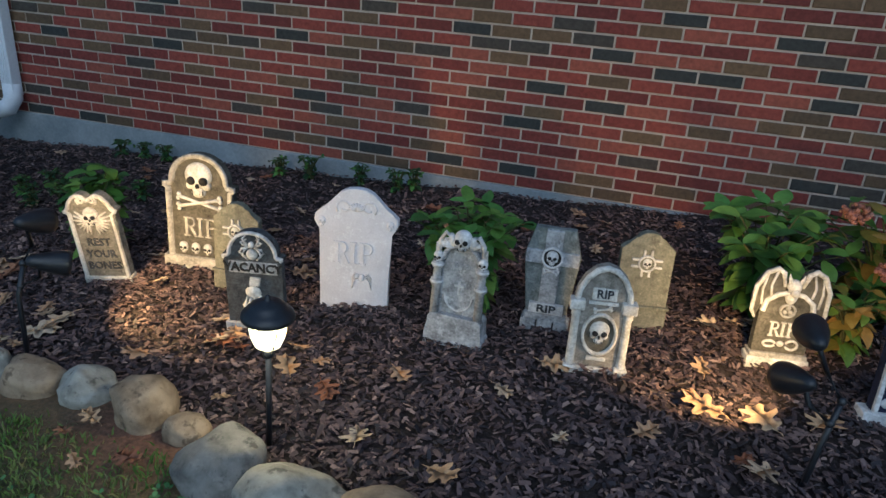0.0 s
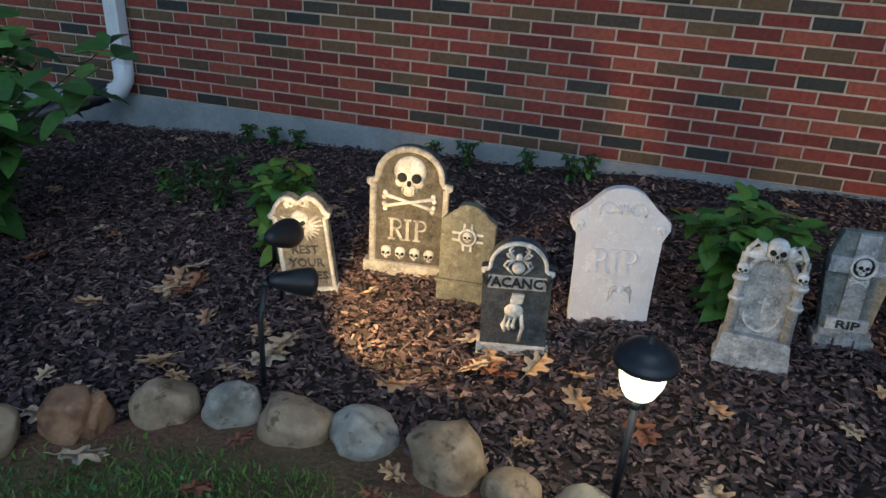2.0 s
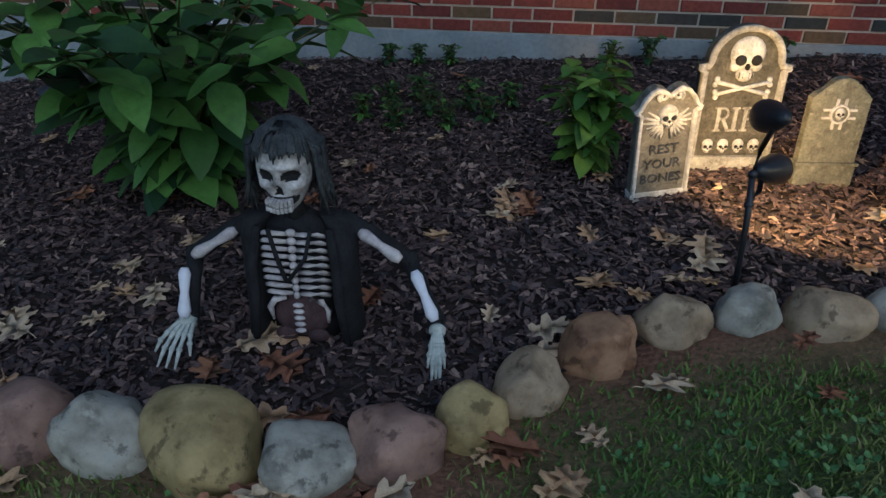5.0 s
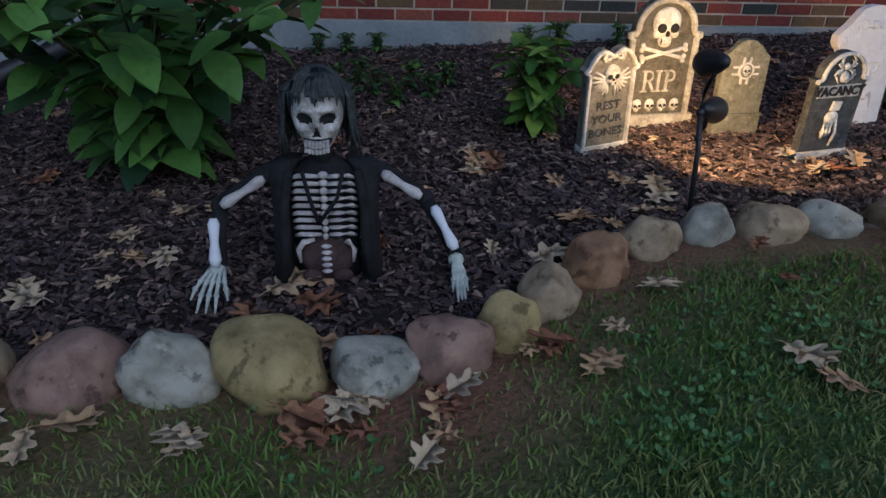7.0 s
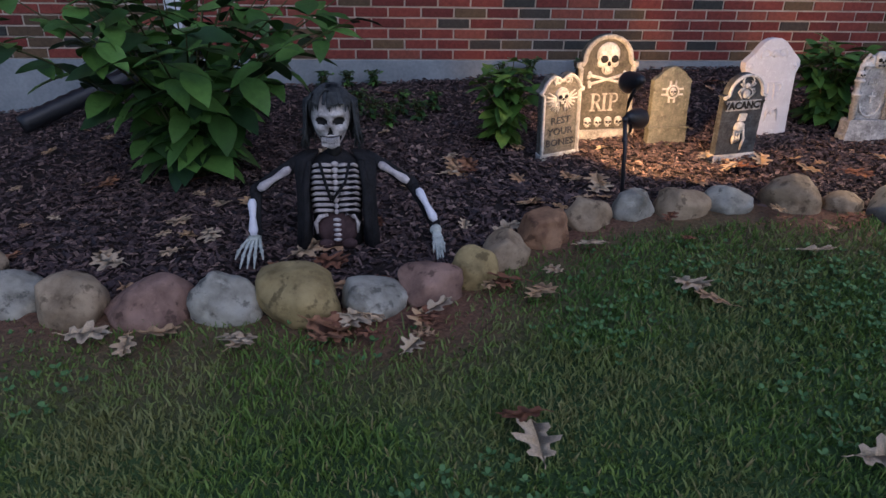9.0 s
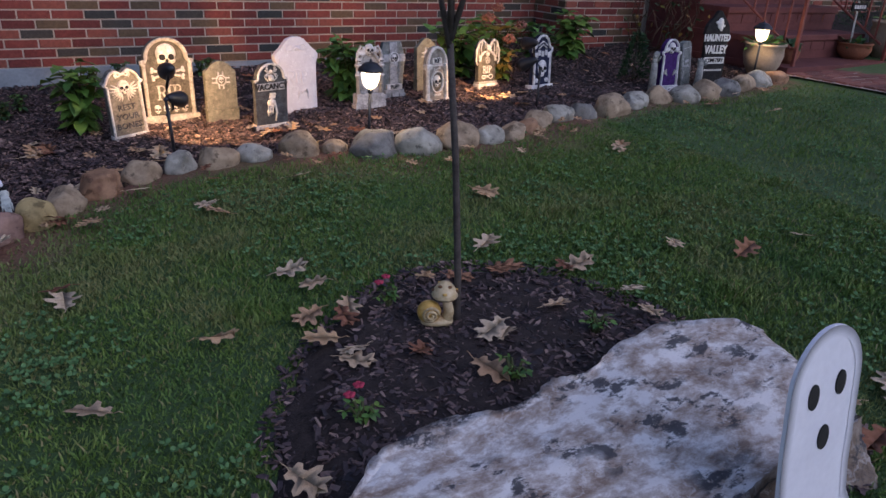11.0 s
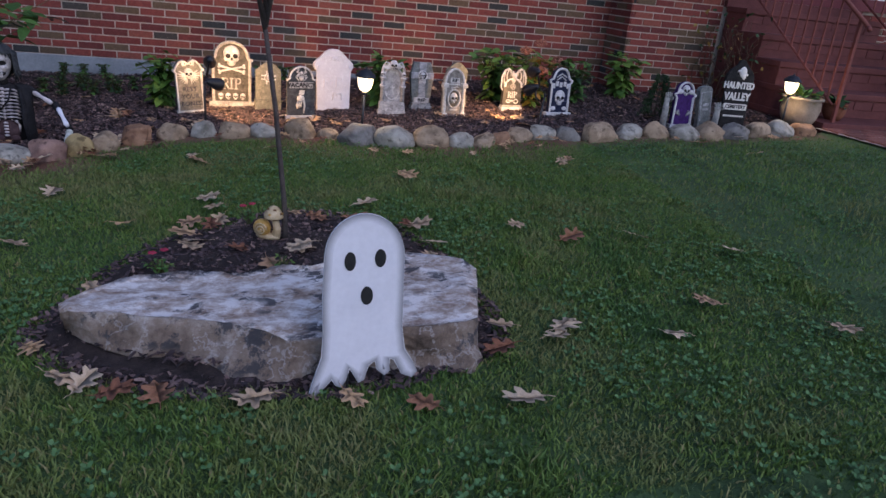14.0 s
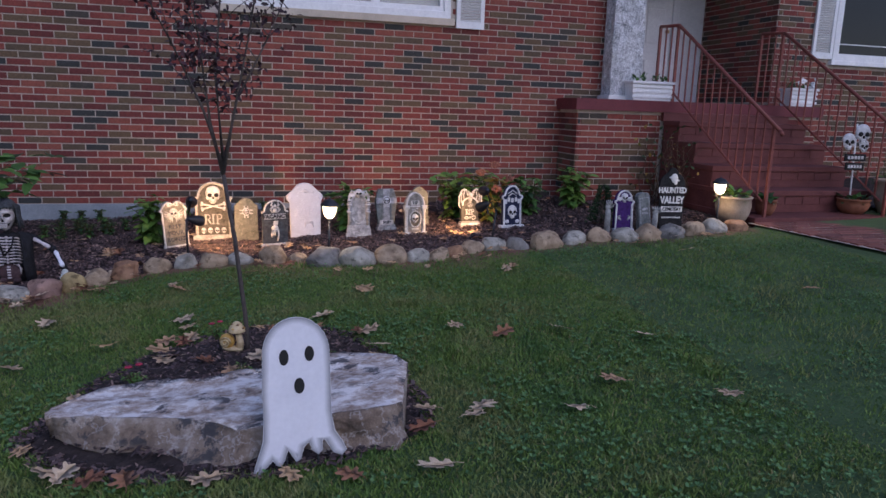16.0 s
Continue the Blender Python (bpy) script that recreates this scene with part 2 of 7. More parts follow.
def slab(bm, outline, y0, y1, bevel=0.0, mi=0):
    """An outline in x, z, standing from the front y0 to the back y1."""
    a = [bm.verts.new((x, y0, z)) for x, z in outline]
    b = [bm.verts.new((x, y1, z)) for x, z in outline]
    n = len(a)
    fs = [bm.faces.new(a), bm.faces.new(b[::-1])] + [bm.faces.new((a[i], b[i], b[(i + 1) % n], a[(i + 1) % n])) for i in range(n)]
    for f in fs:
        f.material_index = mi
    if bevel:
        for f in bmesh.ops.bevel(bm, geom=list(fs[0].edges), offset=bevel, segments=2, affect='EDGES', profile=0.6, clamp_overlap=True)["faces"]:
            f.material_index = mi


def band(bm, pts, w, y0, y1, mi=0, closed=False):
    """A raised moulding of width w that follows a line in x, z, inside it to the right of its way."""
    n = len(pts)
    ins = []
    for i, (x, z) in enumerate(pts):
        if closed:
            p, q = pts[i - 1], pts[(i + 1) % n]
        else:
            p, q = pts[max(i - 1, 0)], pts[min(i + 1, n - 1)]
        dx, dz = q[0] - p[0], q[1] - p[1]
        s = math.hypot(dx, dz) or 1
        ins.append((x + dz / s * w, z - dx / s * w))
    rows = [[bm.verts.new((x, yy, z)) for (x, z) in line] for line, yy in ((pts, y1), (pts, y0 + 0.003), ([(a[0] * .8 + b[0] * .2, a[1] * .8 + b[1] * .2) for a, b in zip(pts, ins)], y0), ([(a[0] * .2 + b[0] * .8, a[1] * .2 + b[1] * .8) for a, b in zip(pts, ins)], y0), (ins, y1))]
    for r0, r1 in zip(rows, rows[1:]):
        for i in range(n if closed else n - 1):
            f = bm.faces.new((r0[i], r0[(i + 1) % n], r1[(i + 1) % n], r1[i]))
            f.material_index = mi
            f.smooth = True


def words(text, size, depth, centre=(0, 0), y=0.0, bold=0.0, mi=0, sx=1.0):
    """Raised letters as a bmesh, upright, facing -y."""
    cu = bpy.data.curves.new("words", 'FONT')
    cu.body, cu.size, cu.extrude, cu.align_x, cu.align_y, cu.offset = text, size, depth, 'CENTER', 'CENTER', bold
    cu.resolution_u = 2
    ob = bpy.data.objects.new("words", cu)
    me = bpy.data.meshes.new_from_object(ob)
    bm = bmesh.new()
    bm.from_mesh(me)
    bmesh.ops.transform(bm, matrix=Matrix.Translation((centre[0], y, centre[1])) @ pose(0, 0, 0, 90, 0, 0) @ Matrix.Diagonal((sx, 1, 1, 1)), verts=bm.verts[:])
    for f in bm.faces:
        f.material_index = mi
    bpy.data.objects.remove(ob)
    bpy.data.curves.remove(cu)
    bpy.data.meshes.remove(me)
    return bm


def arc(cx, cz, rx, rz, a0, a1, n):
    return [(cx + rx * math.cos(radians(a0 + (a1 - a0) * k / n)), cz + rz * math.sin(radians(a0 + (a1 - a0) * k / n))) for k in range(n + 1)]


def raw(name, verts, faces, material, parent=None, smooth=False):
    me = bpy.data.meshes.new(name)
    me.from_pydata(verts, [], faces)
    me.materials.append(material)
    if smooth:
        me.polygons.foreach_set("use_smooth", [True] * len(me.polygons))
    ob = new(name, me)
    if parent:
        ob.parent = parent
    return ob


# ---- ground ----
EDGE = [(-11.0, 1.9), (-4.6, 1.5)] + [(x, y - 0.02) for x, y in ((-4.32, 1.24), (-4.12, 1.07), (-3.90, 0.99), (-3.43, 0.93), (-3.0, 0.90), (-2.82, 0.95), (-2.68, 1.01), (-2.55, 1.13), (-2.37, 1.29), (-2.18, 1.41), (-1.98, 1.45), (-1.79, 1.465), (-1.6, 1.465), (-1.36, 1.44), (-1.175, 1.39), (-0.985, 1.28), (-0.73, 1.21), (-0.49, 1.19), (-0.2, 1.16), (0.025, 1.20), (0.195, 1.31), (0.385, 1.36), (0.85, 1.34), (1.2, 1.41), (1.36, 1.41), (1.6, 1.36), (2.05, 1.38), (2.54, 1.46), (3.05, 1.50))]
_ex = np.array([p[0] for p in EDGE])
_ey = np.array([p[1] for p in EDGE])


def edge_y(x):
    return float(np.interp(x, _ex, _ey))


def sheet(name, xs, ys, zf, material):
    verts = [(x, y, zf(x, y)) for y in ys for x in xs]
    w = len(xs)
    faces = [(j * w + i, j * w + i + 1, (j + 1) * w + i + 1, (j + 1) * w + i) for j in range(len(ys) - 1) for i in range(w - 1)]
    return raw(name, verts, faces, material, smooth=True)


def dip(x, y):
    """The ground falls away along the wall past the downspout."""
    return 0.10 * min(2.5, max(0.0, -4.4 - x)) * min(1.0, max(0.0, (y - 1.7) / 1.2))


def soil_at(x, y):
    d = edge_y(x) - y
    s = max(0.0, 1 - max(d - 0.06, 0) / 0.52) if x < 0.6 else max(0.0, 1 - max(d - 0.02, 0) / 0.2)
    return s * (0.55 + 0.6 * noise.noise((x * 2.1, y * 2.1, 3.0)) + 0.3)


def near(lo, hi, step, far):
    return [-far, -90, -40, -20, -12] + list(np.arange(lo, hi, step)) + [12, 20, 40, 90, far]


M_GROUND, _t, _n, _l, _b = nt("lawn_ground")
_co = _n.new("ShaderNodeTexCoord")
_n1 = _n.new("ShaderNodeTexNoise")
_n1.inputs["Scale"].default_value = 2.2
_n1.inputs["Detail"].default_value = 8
_n2 = _n.new("ShaderNodeTexNoise")
_n2.inputs["Scale"].default_value = 70
_n2.inputs["Detail"].default_value = 5
for _x in (_n1, _n2):
    _l.new(_co.outputs["Object"], _x.inputs["Vector"])
_r1 = ramp(_n, [(0.3, (0.030, 0.062, 0.017)), (0.6, (0.055, 0.105, 0.030)), (0.8, (0.105, 0.120, 0.048))])
_l.new(_n1.outputs["Fac"], _r1.inputs[0])
_r2 = ramp(_n, [(0.25, (0.095, 0.042, 0.027)), (0.7, (0.24, 0.115, 0.072))])
_l.new(_n2.outputs["Fac"], _r2.inputs[0])
_at = _n.new("ShaderNodeAttribute")
_at.attribute_name = "soil"
_mx = _n.new("ShaderNodeMix")
_mx.data_type = 'RGBA'
_l.new(_at.outputs["Fac"], _mx.inputs[0])
_l.new(_r1.outputs[0], _mx.inputs[6])
_l.new(_r2.outputs[0], _mx.inputs[7])
_l.new(_mx.outputs[2], _b.inputs["Base Color"])
_b.inputs["Roughness"].default_value = 0.95
_bp = _n.new("ShaderNodeBump")
_bp.inputs["Strength"].default_value = 0.8
_bp.inputs["Distance"].default_value = 0.015
_l.new(_n2.outputs["Fac"], _bp.inputs["Height"])
_l.new(_bp.outputs[0], _b.inputs["Normal"])


def lawn_z(x, y):
    if abs(x) > 13 or abs(y) > 9:
        return gz(x, y)
    low = 0.07 if -11 < x < 3.04 and edge_y(x) + 0.08 < y < 3.9 else 0.0
    return gz(x, y) - dip(x, y) - low + 0.012 * noise.noise((x * 1.3, y * 1.3, 0)) + 0.006 * noise.noise((x * 6, y * 6, 1))


ground = sheet("ground", near(-7, 7.01, 0.1, 400), near(-7, 7.01, 0.1, 400), lawn_z, M_GROUND)
tagged(ground, "short green lawn with bare reddish soil along the stones", "lawn", kind="structure")
_a = ground.data.attributes.new("soil", 'FLOAT', 'POINT')
_a.data.foreach_set("value", [min(1, max(0, soil_at(v.co.x, v.co.y))) if -6 < v.co.x < 3 and v.co.y > -0.2 and v.co.y < 4 else 0 for v in ground.data.vertices])


def bed_z(x, y):
    rise = min(1.0, max(0.0, (y - edge_y(x)) / 0.25 + 0.3))
    return gz(x, y) - dip(x, y) - 0.006 + 0.016 * noise.noise((x * 2.6, y * 2.6, 5)) * rise + 0.009 * noise.noise((x * 11, y * 11, 7))


_xs = list(np.concatenate([np.arange(-11, -6, 0.25), np.arange(-6, 3.05, 0.05)]))
_verts, _faces = [], []
_NY = 62
for x in _xs:
    y0 = edge_y(x) - 0.05
    for k in range(_NY):
        y = y0 + (3.80 - y0) * k / (_NY - 1)
        _verts.append((x, y, bed_z(x, y) - 0.010 if k else gz(x, y) - 0.03))
for i in range(len(_xs) - 1):
    for k in range(_NY - 1):
        a = i * _NY + k
        _faces.append((a, a + _NY, a + _NY + 1, a + 1))
bed = raw("mulch_bed", _verts, _faces, M_MULCH, smooth=True)
tagged(bed, "dark shredded bark mulch bed along the brick wall", "mulch bed", kind="structure")

# small round bed under the young tree
TREE = (-1.54, -0.50)
RING = [(-1.35, -0.10), (-1.05, -0.30), (-0.92, -0.60), (-0.86, -1.0), (-0.85, -1.45), (-1.2, -1.62), (-1.7, -1.62), (-2.2, -1.45), (-2.42, -1.2), (-2.30, -0.85), (-2.15, -0.55), (-1.85, -0.25), (-1.6, -0.1)]


def ring_r(a):
    cx, cy = -1.6, -0.85
    best = 0.8
    angs = [math.atan2(y - cy, x - cx) for x, y in RING]
    rad = [math.hypot(y - cy, x - cx) for x, y in RING]
    order = sorted(range(len(RING)), key=lambda i: angs[i])
    aa = [angs[i] for i in order]
    rr = [rad[i] for i in order]
    return float(np.interp(a, [aa[-1] - 2 * math.pi] + aa + [aa[0] + 2 * math.pi], [rr[-1]] + rr + [rr[0]]))


def in_ring(x, y, pad=0.0):
    return math.hypot(x + 1.6, y + 0.85) < ring_r(math.atan2(y + 0.85, x + 1.6)) + pad


_verts, _faces = [(-1.6, -0.85, gz(-1.6, -0.85) + 0.05)], []
_SA, _SR = 72, 14
for j in range(1, _SR + 1):
    for i in range(_SA):
        a = -math.pi + 2 * math.pi * i / _SA
        r = (ring_r(a) + 0.04 * noise.noise((math.cos(a) * 5, math.sin(a) * 5, 2))) * j / _SR
        x, y = -1.6 + r * math.cos(a), -0.85 + r * math.sin(a)
        _verts.append((x, y, gz(x, y) + (0.045 * min(1, (1 - j / _SR) * 4) + 0.008 * noise.noise((x * 9, y * 9, 4)) if j < _SR else -0.02)))
for i in range(_SA):
    _faces.append((0, 1 + i, 1 + (i + 1) % _SA))
    for j in range(_SR - 1):
        a, b = 1 + j * _SA + i, 1 + j * _SA + (i + 1) % _SA
        _faces.append((a, a + _SA, b + _SA, b))
tagged(raw("tree_bed", _verts, _faces, M_MULCH, smooth=True), "round bed of dark bark mulch in the lawn", "mulch bed", kind="structure")

# ---- border stones ----
def rock_material(name, stops, lichen, cut, stretch, scale=1.0, vein_col=(0.52, 0.50, 0.49), grey=0.92):
    m, t, n, l, b = nt(name)
    co = n.new("ShaderNodeTexCoord").outputs["Object"]

    def tex(scale_, detail, rough, shift, sq=1.0):
        mp = n.new("ShaderNodeMapping")
        mp.inputs["Location"].default_value = (shift, shift * 0.7, shift * 0.3)
        mp.inputs["Scale"].default_value = (1.0, sq, sq)
        l.new(co, mp.inputs["Vector"])
        x = n.new("ShaderNodeTexNoise")
        x.inputs["Scale"].default_value, x.inputs["Detail"].default_value, x.inputs["Roughness"].default_value = scale_ * scale, detail, rough
        l.new(mp.outputs[0], x.inputs["Vector"])
        return x.outputs["Fac"]

    def mixed(fac, a, colour):
        mx = n.new("ShaderNodeMix")
        mx.data_type = 'RGBA'
        l.new(fac, mx.inputs[0])
        l.new(a, mx.inputs[6])
        mx.inputs[7].default_value = (*colour, 1)
        return mx.outputs[2]

    base = ramp(n, stops)
    l.new(tex(7.0, 12, 0.72, 0.0, stretch), base.inputs[0])
    dark = ramp(n, [(cut, (0, 0, 0)), (cut + 0.045, (0.92, 0.92, 0.92))])
    l.new(tex(7.5, 12, 0.74, 3.1, stretch), dark.inputs[0])
    where = ramp(n, [(0.42, (0.0, 0.0, 0.0)), (0.49, (grey, grey, grey))])
    l.new(tex(2.1, 3, 0.5, 5.3, 1.6), where.inputs[0])
    cover = n.new("ShaderNodeMath")
    cover.operation = 'MULTIPLY'
    l.new(dark.outputs[0], cover.inputs[0])
    l.new(where.outputs[0], cover.inputs[1])
    vein = ramp(n, [(0.485, (0, 0, 0)), (0.5, (0.45, 0.45, 0.45)), (0.515, (0, 0, 0))])
    l.new(tex(6.0, 8, 0.6, 7.7), vein.inputs[0])
    speck = ramp(n, [(0.64, (0, 0, 0)), (0.70, (0.5, 0.5, 0.5))])
    l.new(tex(60.0, 6, 0.7, 1.2), speck.inputs[0])
    c = mixed(vein.outputs[0], base.outputs[0], vein_col)
    c = mixed(cover.outputs[0], c, lichen)
    c = mixed(speck.outputs[0], c, (0.16, 0.135, 0.115))
    l.new(c, b.inputs["Base Color"])
    b.inputs["Roughness"].default_value = 0.92
    bp = n.new("ShaderNodeBump")
    bp.inputs["Strength"].default_value, bp.inputs["Distance"].default_value = 0.6, 0.008
    ad = n.new("ShaderNodeMath")
    ad.operation = 'ADD'
    l.new(tex(18.0, 8, 0.7, 2.0), ad.inputs[0])
    l.new(tex(90.0, 4, 0.7, 4.0), ad.inputs[1])
    l.new(ad.outputs[0], bp.inputs["Height"])
    l.new(bp.outputs[0], b.inputs["Normal"])
    return m


def stone_mat(name, a, b):
    """Water-worn stone: broad stains, a pale crust here and there, hardly any relief."""
    m, t, n, l, p = nt(name)
    co = shifted(n, l, n.new("ShaderNodeTexCoord").outputs["Object"])

    def tex(scale, detail, rough, off):
        v = n.new("ShaderNodeVectorMath")
        v.operation = 'ADD'
        v.inputs[1].default_value = (off, off * 0.6, off * 0.3)
        l.new(co, v.inputs[0])
        x = n.new("ShaderNodeTexNoise")
        x.inputs["Scale"].default_value, x.inputs["Detail"].default_value, x.inputs["Roughness"].default_value = scale, detail, rough
        l.new(v.outputs[0], x.inputs["Vector"])
        return x.outputs["Fac"]

    mid = tuple((u + v) / 2 for u, v in zip(a, b))
    base = ramp(n, [(0.30, tuple(v * 0.8 for v in a)), (0.45, mid), (0.58, b), (0.72, tuple(min(0.62, v * 1.18) for v in b))])
    l.new(tex(12.0, 7, 0.6, 0.0), base.inputs[0])
    c = base.outputs[0]
    for scale, lo, hi, amt, colour in ((17.0, 0.58, 0.64, 0.7, tuple(v * 0.40 for v in a)), (14.0, 0.57, 0.66, 0.55, tuple(min(0.55, v * 1.45) for v in b)), (85.0, 0.58, 0.70, 0.35, tuple(v * 0.55 for v in a))):
        r = ramp(n, [(lo, (0, 0, 0)), (hi, (amt, amt, amt))])
        l.new(tex(scale, 8, 0.62, scale * 0.37), r.inputs[0])
        mx = n.new("ShaderNodeMix")
        mx.data_type = 'RGBA'
        l.new(r.outputs[0], mx.inputs[0])
        l.new(c, mx.inputs[6])
        mx.inputs[7].default_value = (*colour, 1)
        c = mx.outputs[2]
    l.new(c, p.inputs["Base Color"])
    p.inputs["Roughness"].default_value = 0.78
    p.inputs["Specular IOR Level"].default_value = 0.35
    bp = n.new("ShaderNodeBump")
    bp.inputs["Strength"].default_value, bp.inputs["Distance"].default_value = 0.45, 0.006
    l.new(tex(38.0, 8, 0.66, 2.0), bp.inputs["Height"])
    l.new(bp.outputs[0], p.inputs["Normal"])
    return m


ROCKS = {"tan": stone_mat("tan_fieldstone", (0.165, 0.115, 0.070), (0.35, 0.265, 0.175)), "white": stone_mat("pale_fieldstone", (0.17, 0.16, 0.13), (0.36, 0.34, 0.285)),
         "pink": stone_mat("pink_fieldstone", (0.135, 0.076, 0.060), (0.29, 0.18, 0.14)), "yellow": stone_mat("yellow_fieldstone", (0.20, 0.145, 0.060), (0.38, 0.29, 0.135)),
         "rust": stone_mat("rusty_fieldstone", (0.15, 0.074, 0.042), (0.32, 0.185, 0.105)), "dark": stone_mat("grey_fieldstone", (0.095, 0.09, 0.08), (0.22, 0.21, 0.19))}
STONES = [(-4.32, 1.24, 0.22, 'tan'), (-4.12, 1.07, 0.20, 'white'), (-3.90, 0.99, 0.21, 'tan'), (-3.67, 0.96, 0.235, 'pink'), (-3.43, 0.935, 0.195, 'white'), (-3.21, 0.91, 0.24, 'yellow'), (-2.995, 0.90, 0.21, 'white'), (-2.81, 0.95, 0.195, 'pink'), (-2.665, 1.03, 0.17, 'yellow'), (-2.54, 1.15, 0.175, 'tan'), (-2.37, 1.29, 0.185, 'rust'), (-2.18, 1.41, 0.18, 'tan'), (-1.985, 1.45, 0.17, 'white'), (-1.79, 1.465, 0.185, 'tan'), (-1.595, 1.465, 0.195, 'white'), (-1.36, 1.44, 0.205, 'tan'), (-1.175, 1.39, 0.135, 'tan'), (-0.985, 1.27, 0.24, 'dark'), (-0.735, 1.21, 0.255, 'white'), (-0.49, 1.19, 0.235, 'tan'), (-0.285, 1.16, 0.175, 'white'), (-0.125, 1.15, 0.17, 'tan'), (0.025, 1.19, 0.15, 'rust'), (0.195, 1.32, 0.185, 'tan'), (0.385, 1.36, 0.195, 'white'), (0.59, 1.35, 0.19, 'dark'), (0.845, 1.335, 0.265, 'tan'), (1.12, 1.41, 0.195, 'white'), (1.36, 1.42, 0.20, 'tan'), (1.577, 1.35, 0.225, 'white'), (1.804, 1.36, 0.22, 'tan'), (2.05, 1.38, 0.235, 'dark'), (2.28, 1.41, 0.19, 'tan'), (2.54, 1.46, 0.225, 'white'), (2.79, 1.48, 0.20, 'rust')]


def boulder(name, seed, w, material, hgt=0.62, square=2.5, wedge=0.0, cleft=0.0):
    """A worn fieldstone: a rounded block, square to a degree, thinned to one side, with soft flats and perhaps a cleft."""
    rg = random.Random(seed)
    bm = bmesh.new()
    bmesh.ops.create_icosphere(bm, subdivisions=4, radius=1)
    cuts = [(Vector((rg.uniform(-1, 1), rg.uniform(-1, 0.6), rg.uniform(-0.3, 1))).normalized(), rg.uniform(0.74, 0.98)) for _ in range(6)]
    for v in bm.verts:
        d = v.co.normalized()
        p = d * (abs(d.x) ** square + abs(d.y) ** square + abs(d.z) ** square) ** (-1 / square)
        for nrm, dd in cuts:
            t = p.dot(nrm)
            if t > dd:
                p -= nrm * (t - dd) * 0.85
        p *= 1 + 0.17 * noise.noise(p * 0.9 + Vector((seed, 0, 0))) + 0.075 * noise.noise(p * 2.6 + Vector((0, seed, 0))) + 0.010 * noise.noise(p * 11 + Vector((0, seed, 3)))
        p.z *= 1 + wedge * p.x
        if cleft:
            t = p.x - 0.35 * p.z - 0.1
            p *= 1 - cleft * math.exp(-(t / 0.10) ** 2)
        v.co = Vector((p.x * w * 0.50, p.y * w * 0.42, p.z * w * hgt * 0.57))
    return part(name, bm, material, None, "", True)


# stones with a shape of their own: height, squareness, wedge, cleft, size
SHAPED = {3: (0.60, 2.3, 0.38, 0.0, 1.12), 4: (0.84, 2.2, -0.10, 0.0, 1.12), 5: (0.66, 2.8, -0.06, 0.0, 1.14), 6: (0.52, 2.4, -0.20, 0.0, 1.06), 7: (0.76, 3.6, 0.0, 0.0, 0.98),
          8: (0.86, 2.1, 0.0, 0.0, 1.0), 9: (0.80, 2.2, 0.12, 0.0, 1.02), 10: (0.76, 3.4, 0.1, 0.30, 1.05), 11: (0.70, 2.4, -0.08, 0.0, 1.05), 12: (0.78, 2.2, 0.0, 0.05, 0.98), 13: (0.66, 3.2, -0.12, 0.0, 1.06), 14: (0.56, 2.5, 0.0, 0.0, 1.04),
          17: (0.62, 2.8, 0.0, 0.0, 1.15), 18: (0.60, 2.2, -0.2, 0.0, 1.10)}
for i, (x, y, w, c) in enumerate(STONES):
    rg = random.Random(i * 7 + 1)
    hg, sq, wedge, cleft, size = SHAPED.get(i, (0.70 * rg.uniform(0.85, 1.15), rg.uniform(2.1, 3.0), rg.uniform(-0.2, 0.2), 0.0, 1.08))
    ob = boulder("border_stone", i * 3.7 + 2, w * size, ROCKS[c], hg, sq, wedge, cleft)
    nx = math.degrees(math.atan2(edge_y(x + 0.1) - edge_y(x - 0.1), 0.2))
    ob.matrix_world = pose(x, y, gz(x, y) + w * hg * 0.18, rg.uniform(-6, 6), rg.uniform(-6, 6), nx + rg.uniform(-8, 8))
    tagged(ob, {"tan": "rounded tan fieldstone", "white": "pale grey rounded fieldstone", "pink": "pinkish worn fieldstone", "yellow": "smooth yellowish fieldstone", "rust": "rusty brown cleft fieldstone", "dark": "large dark grey fieldstone"}[c] + " edging the mulch bed", "stone", "stones edging the bed")

# ---- house ----
WY = 3.77            # face of the main wall
BW, BH = 0.213, 0.0664
Z0 = 0.038           # top of the plinth
WX0, WX1, WTOP = -11.0, 2.55, 3.3
WIN = (-1.75, 0.64, 2.05, 3.25)   # opening of the front window: x0, x1, z0, z1


def wall_box(name, boxes, material, label, cat):
    bm = bmesh.new()
    for b in boxes:
        box(bm, *b)
    return tagged(part(name, bm, material), label, cat, kind="structure")


wall_main = wall_box("wall_main", [(WX0, WIN[0], WY + 0.008, WY + 0.25, -0.3, WTOP), (WIN[1], WX1, WY + 0.008, WY + 0.25, -0.3, WTOP), (WIN[0], WIN[1], WY + 0.008, WY + 0.25, -0.3, WIN[2] - 0.01), (WIN[0], WIN[1], WY + 0.008, WY + 0.25, WIN[3], WTOP)], M_MORTAR, "brick house wall of mixed red, brown and dark bricks", "wall")
plinth = tagged(part("plinth", bx(WX0, 2.0, WY - 0.012, WY + 0.10, -0.6, Z0 - 0.002, bevel=0.006), M_CONC), "grey painted concrete foundation under the brick wall", "foundation", kind="structure")

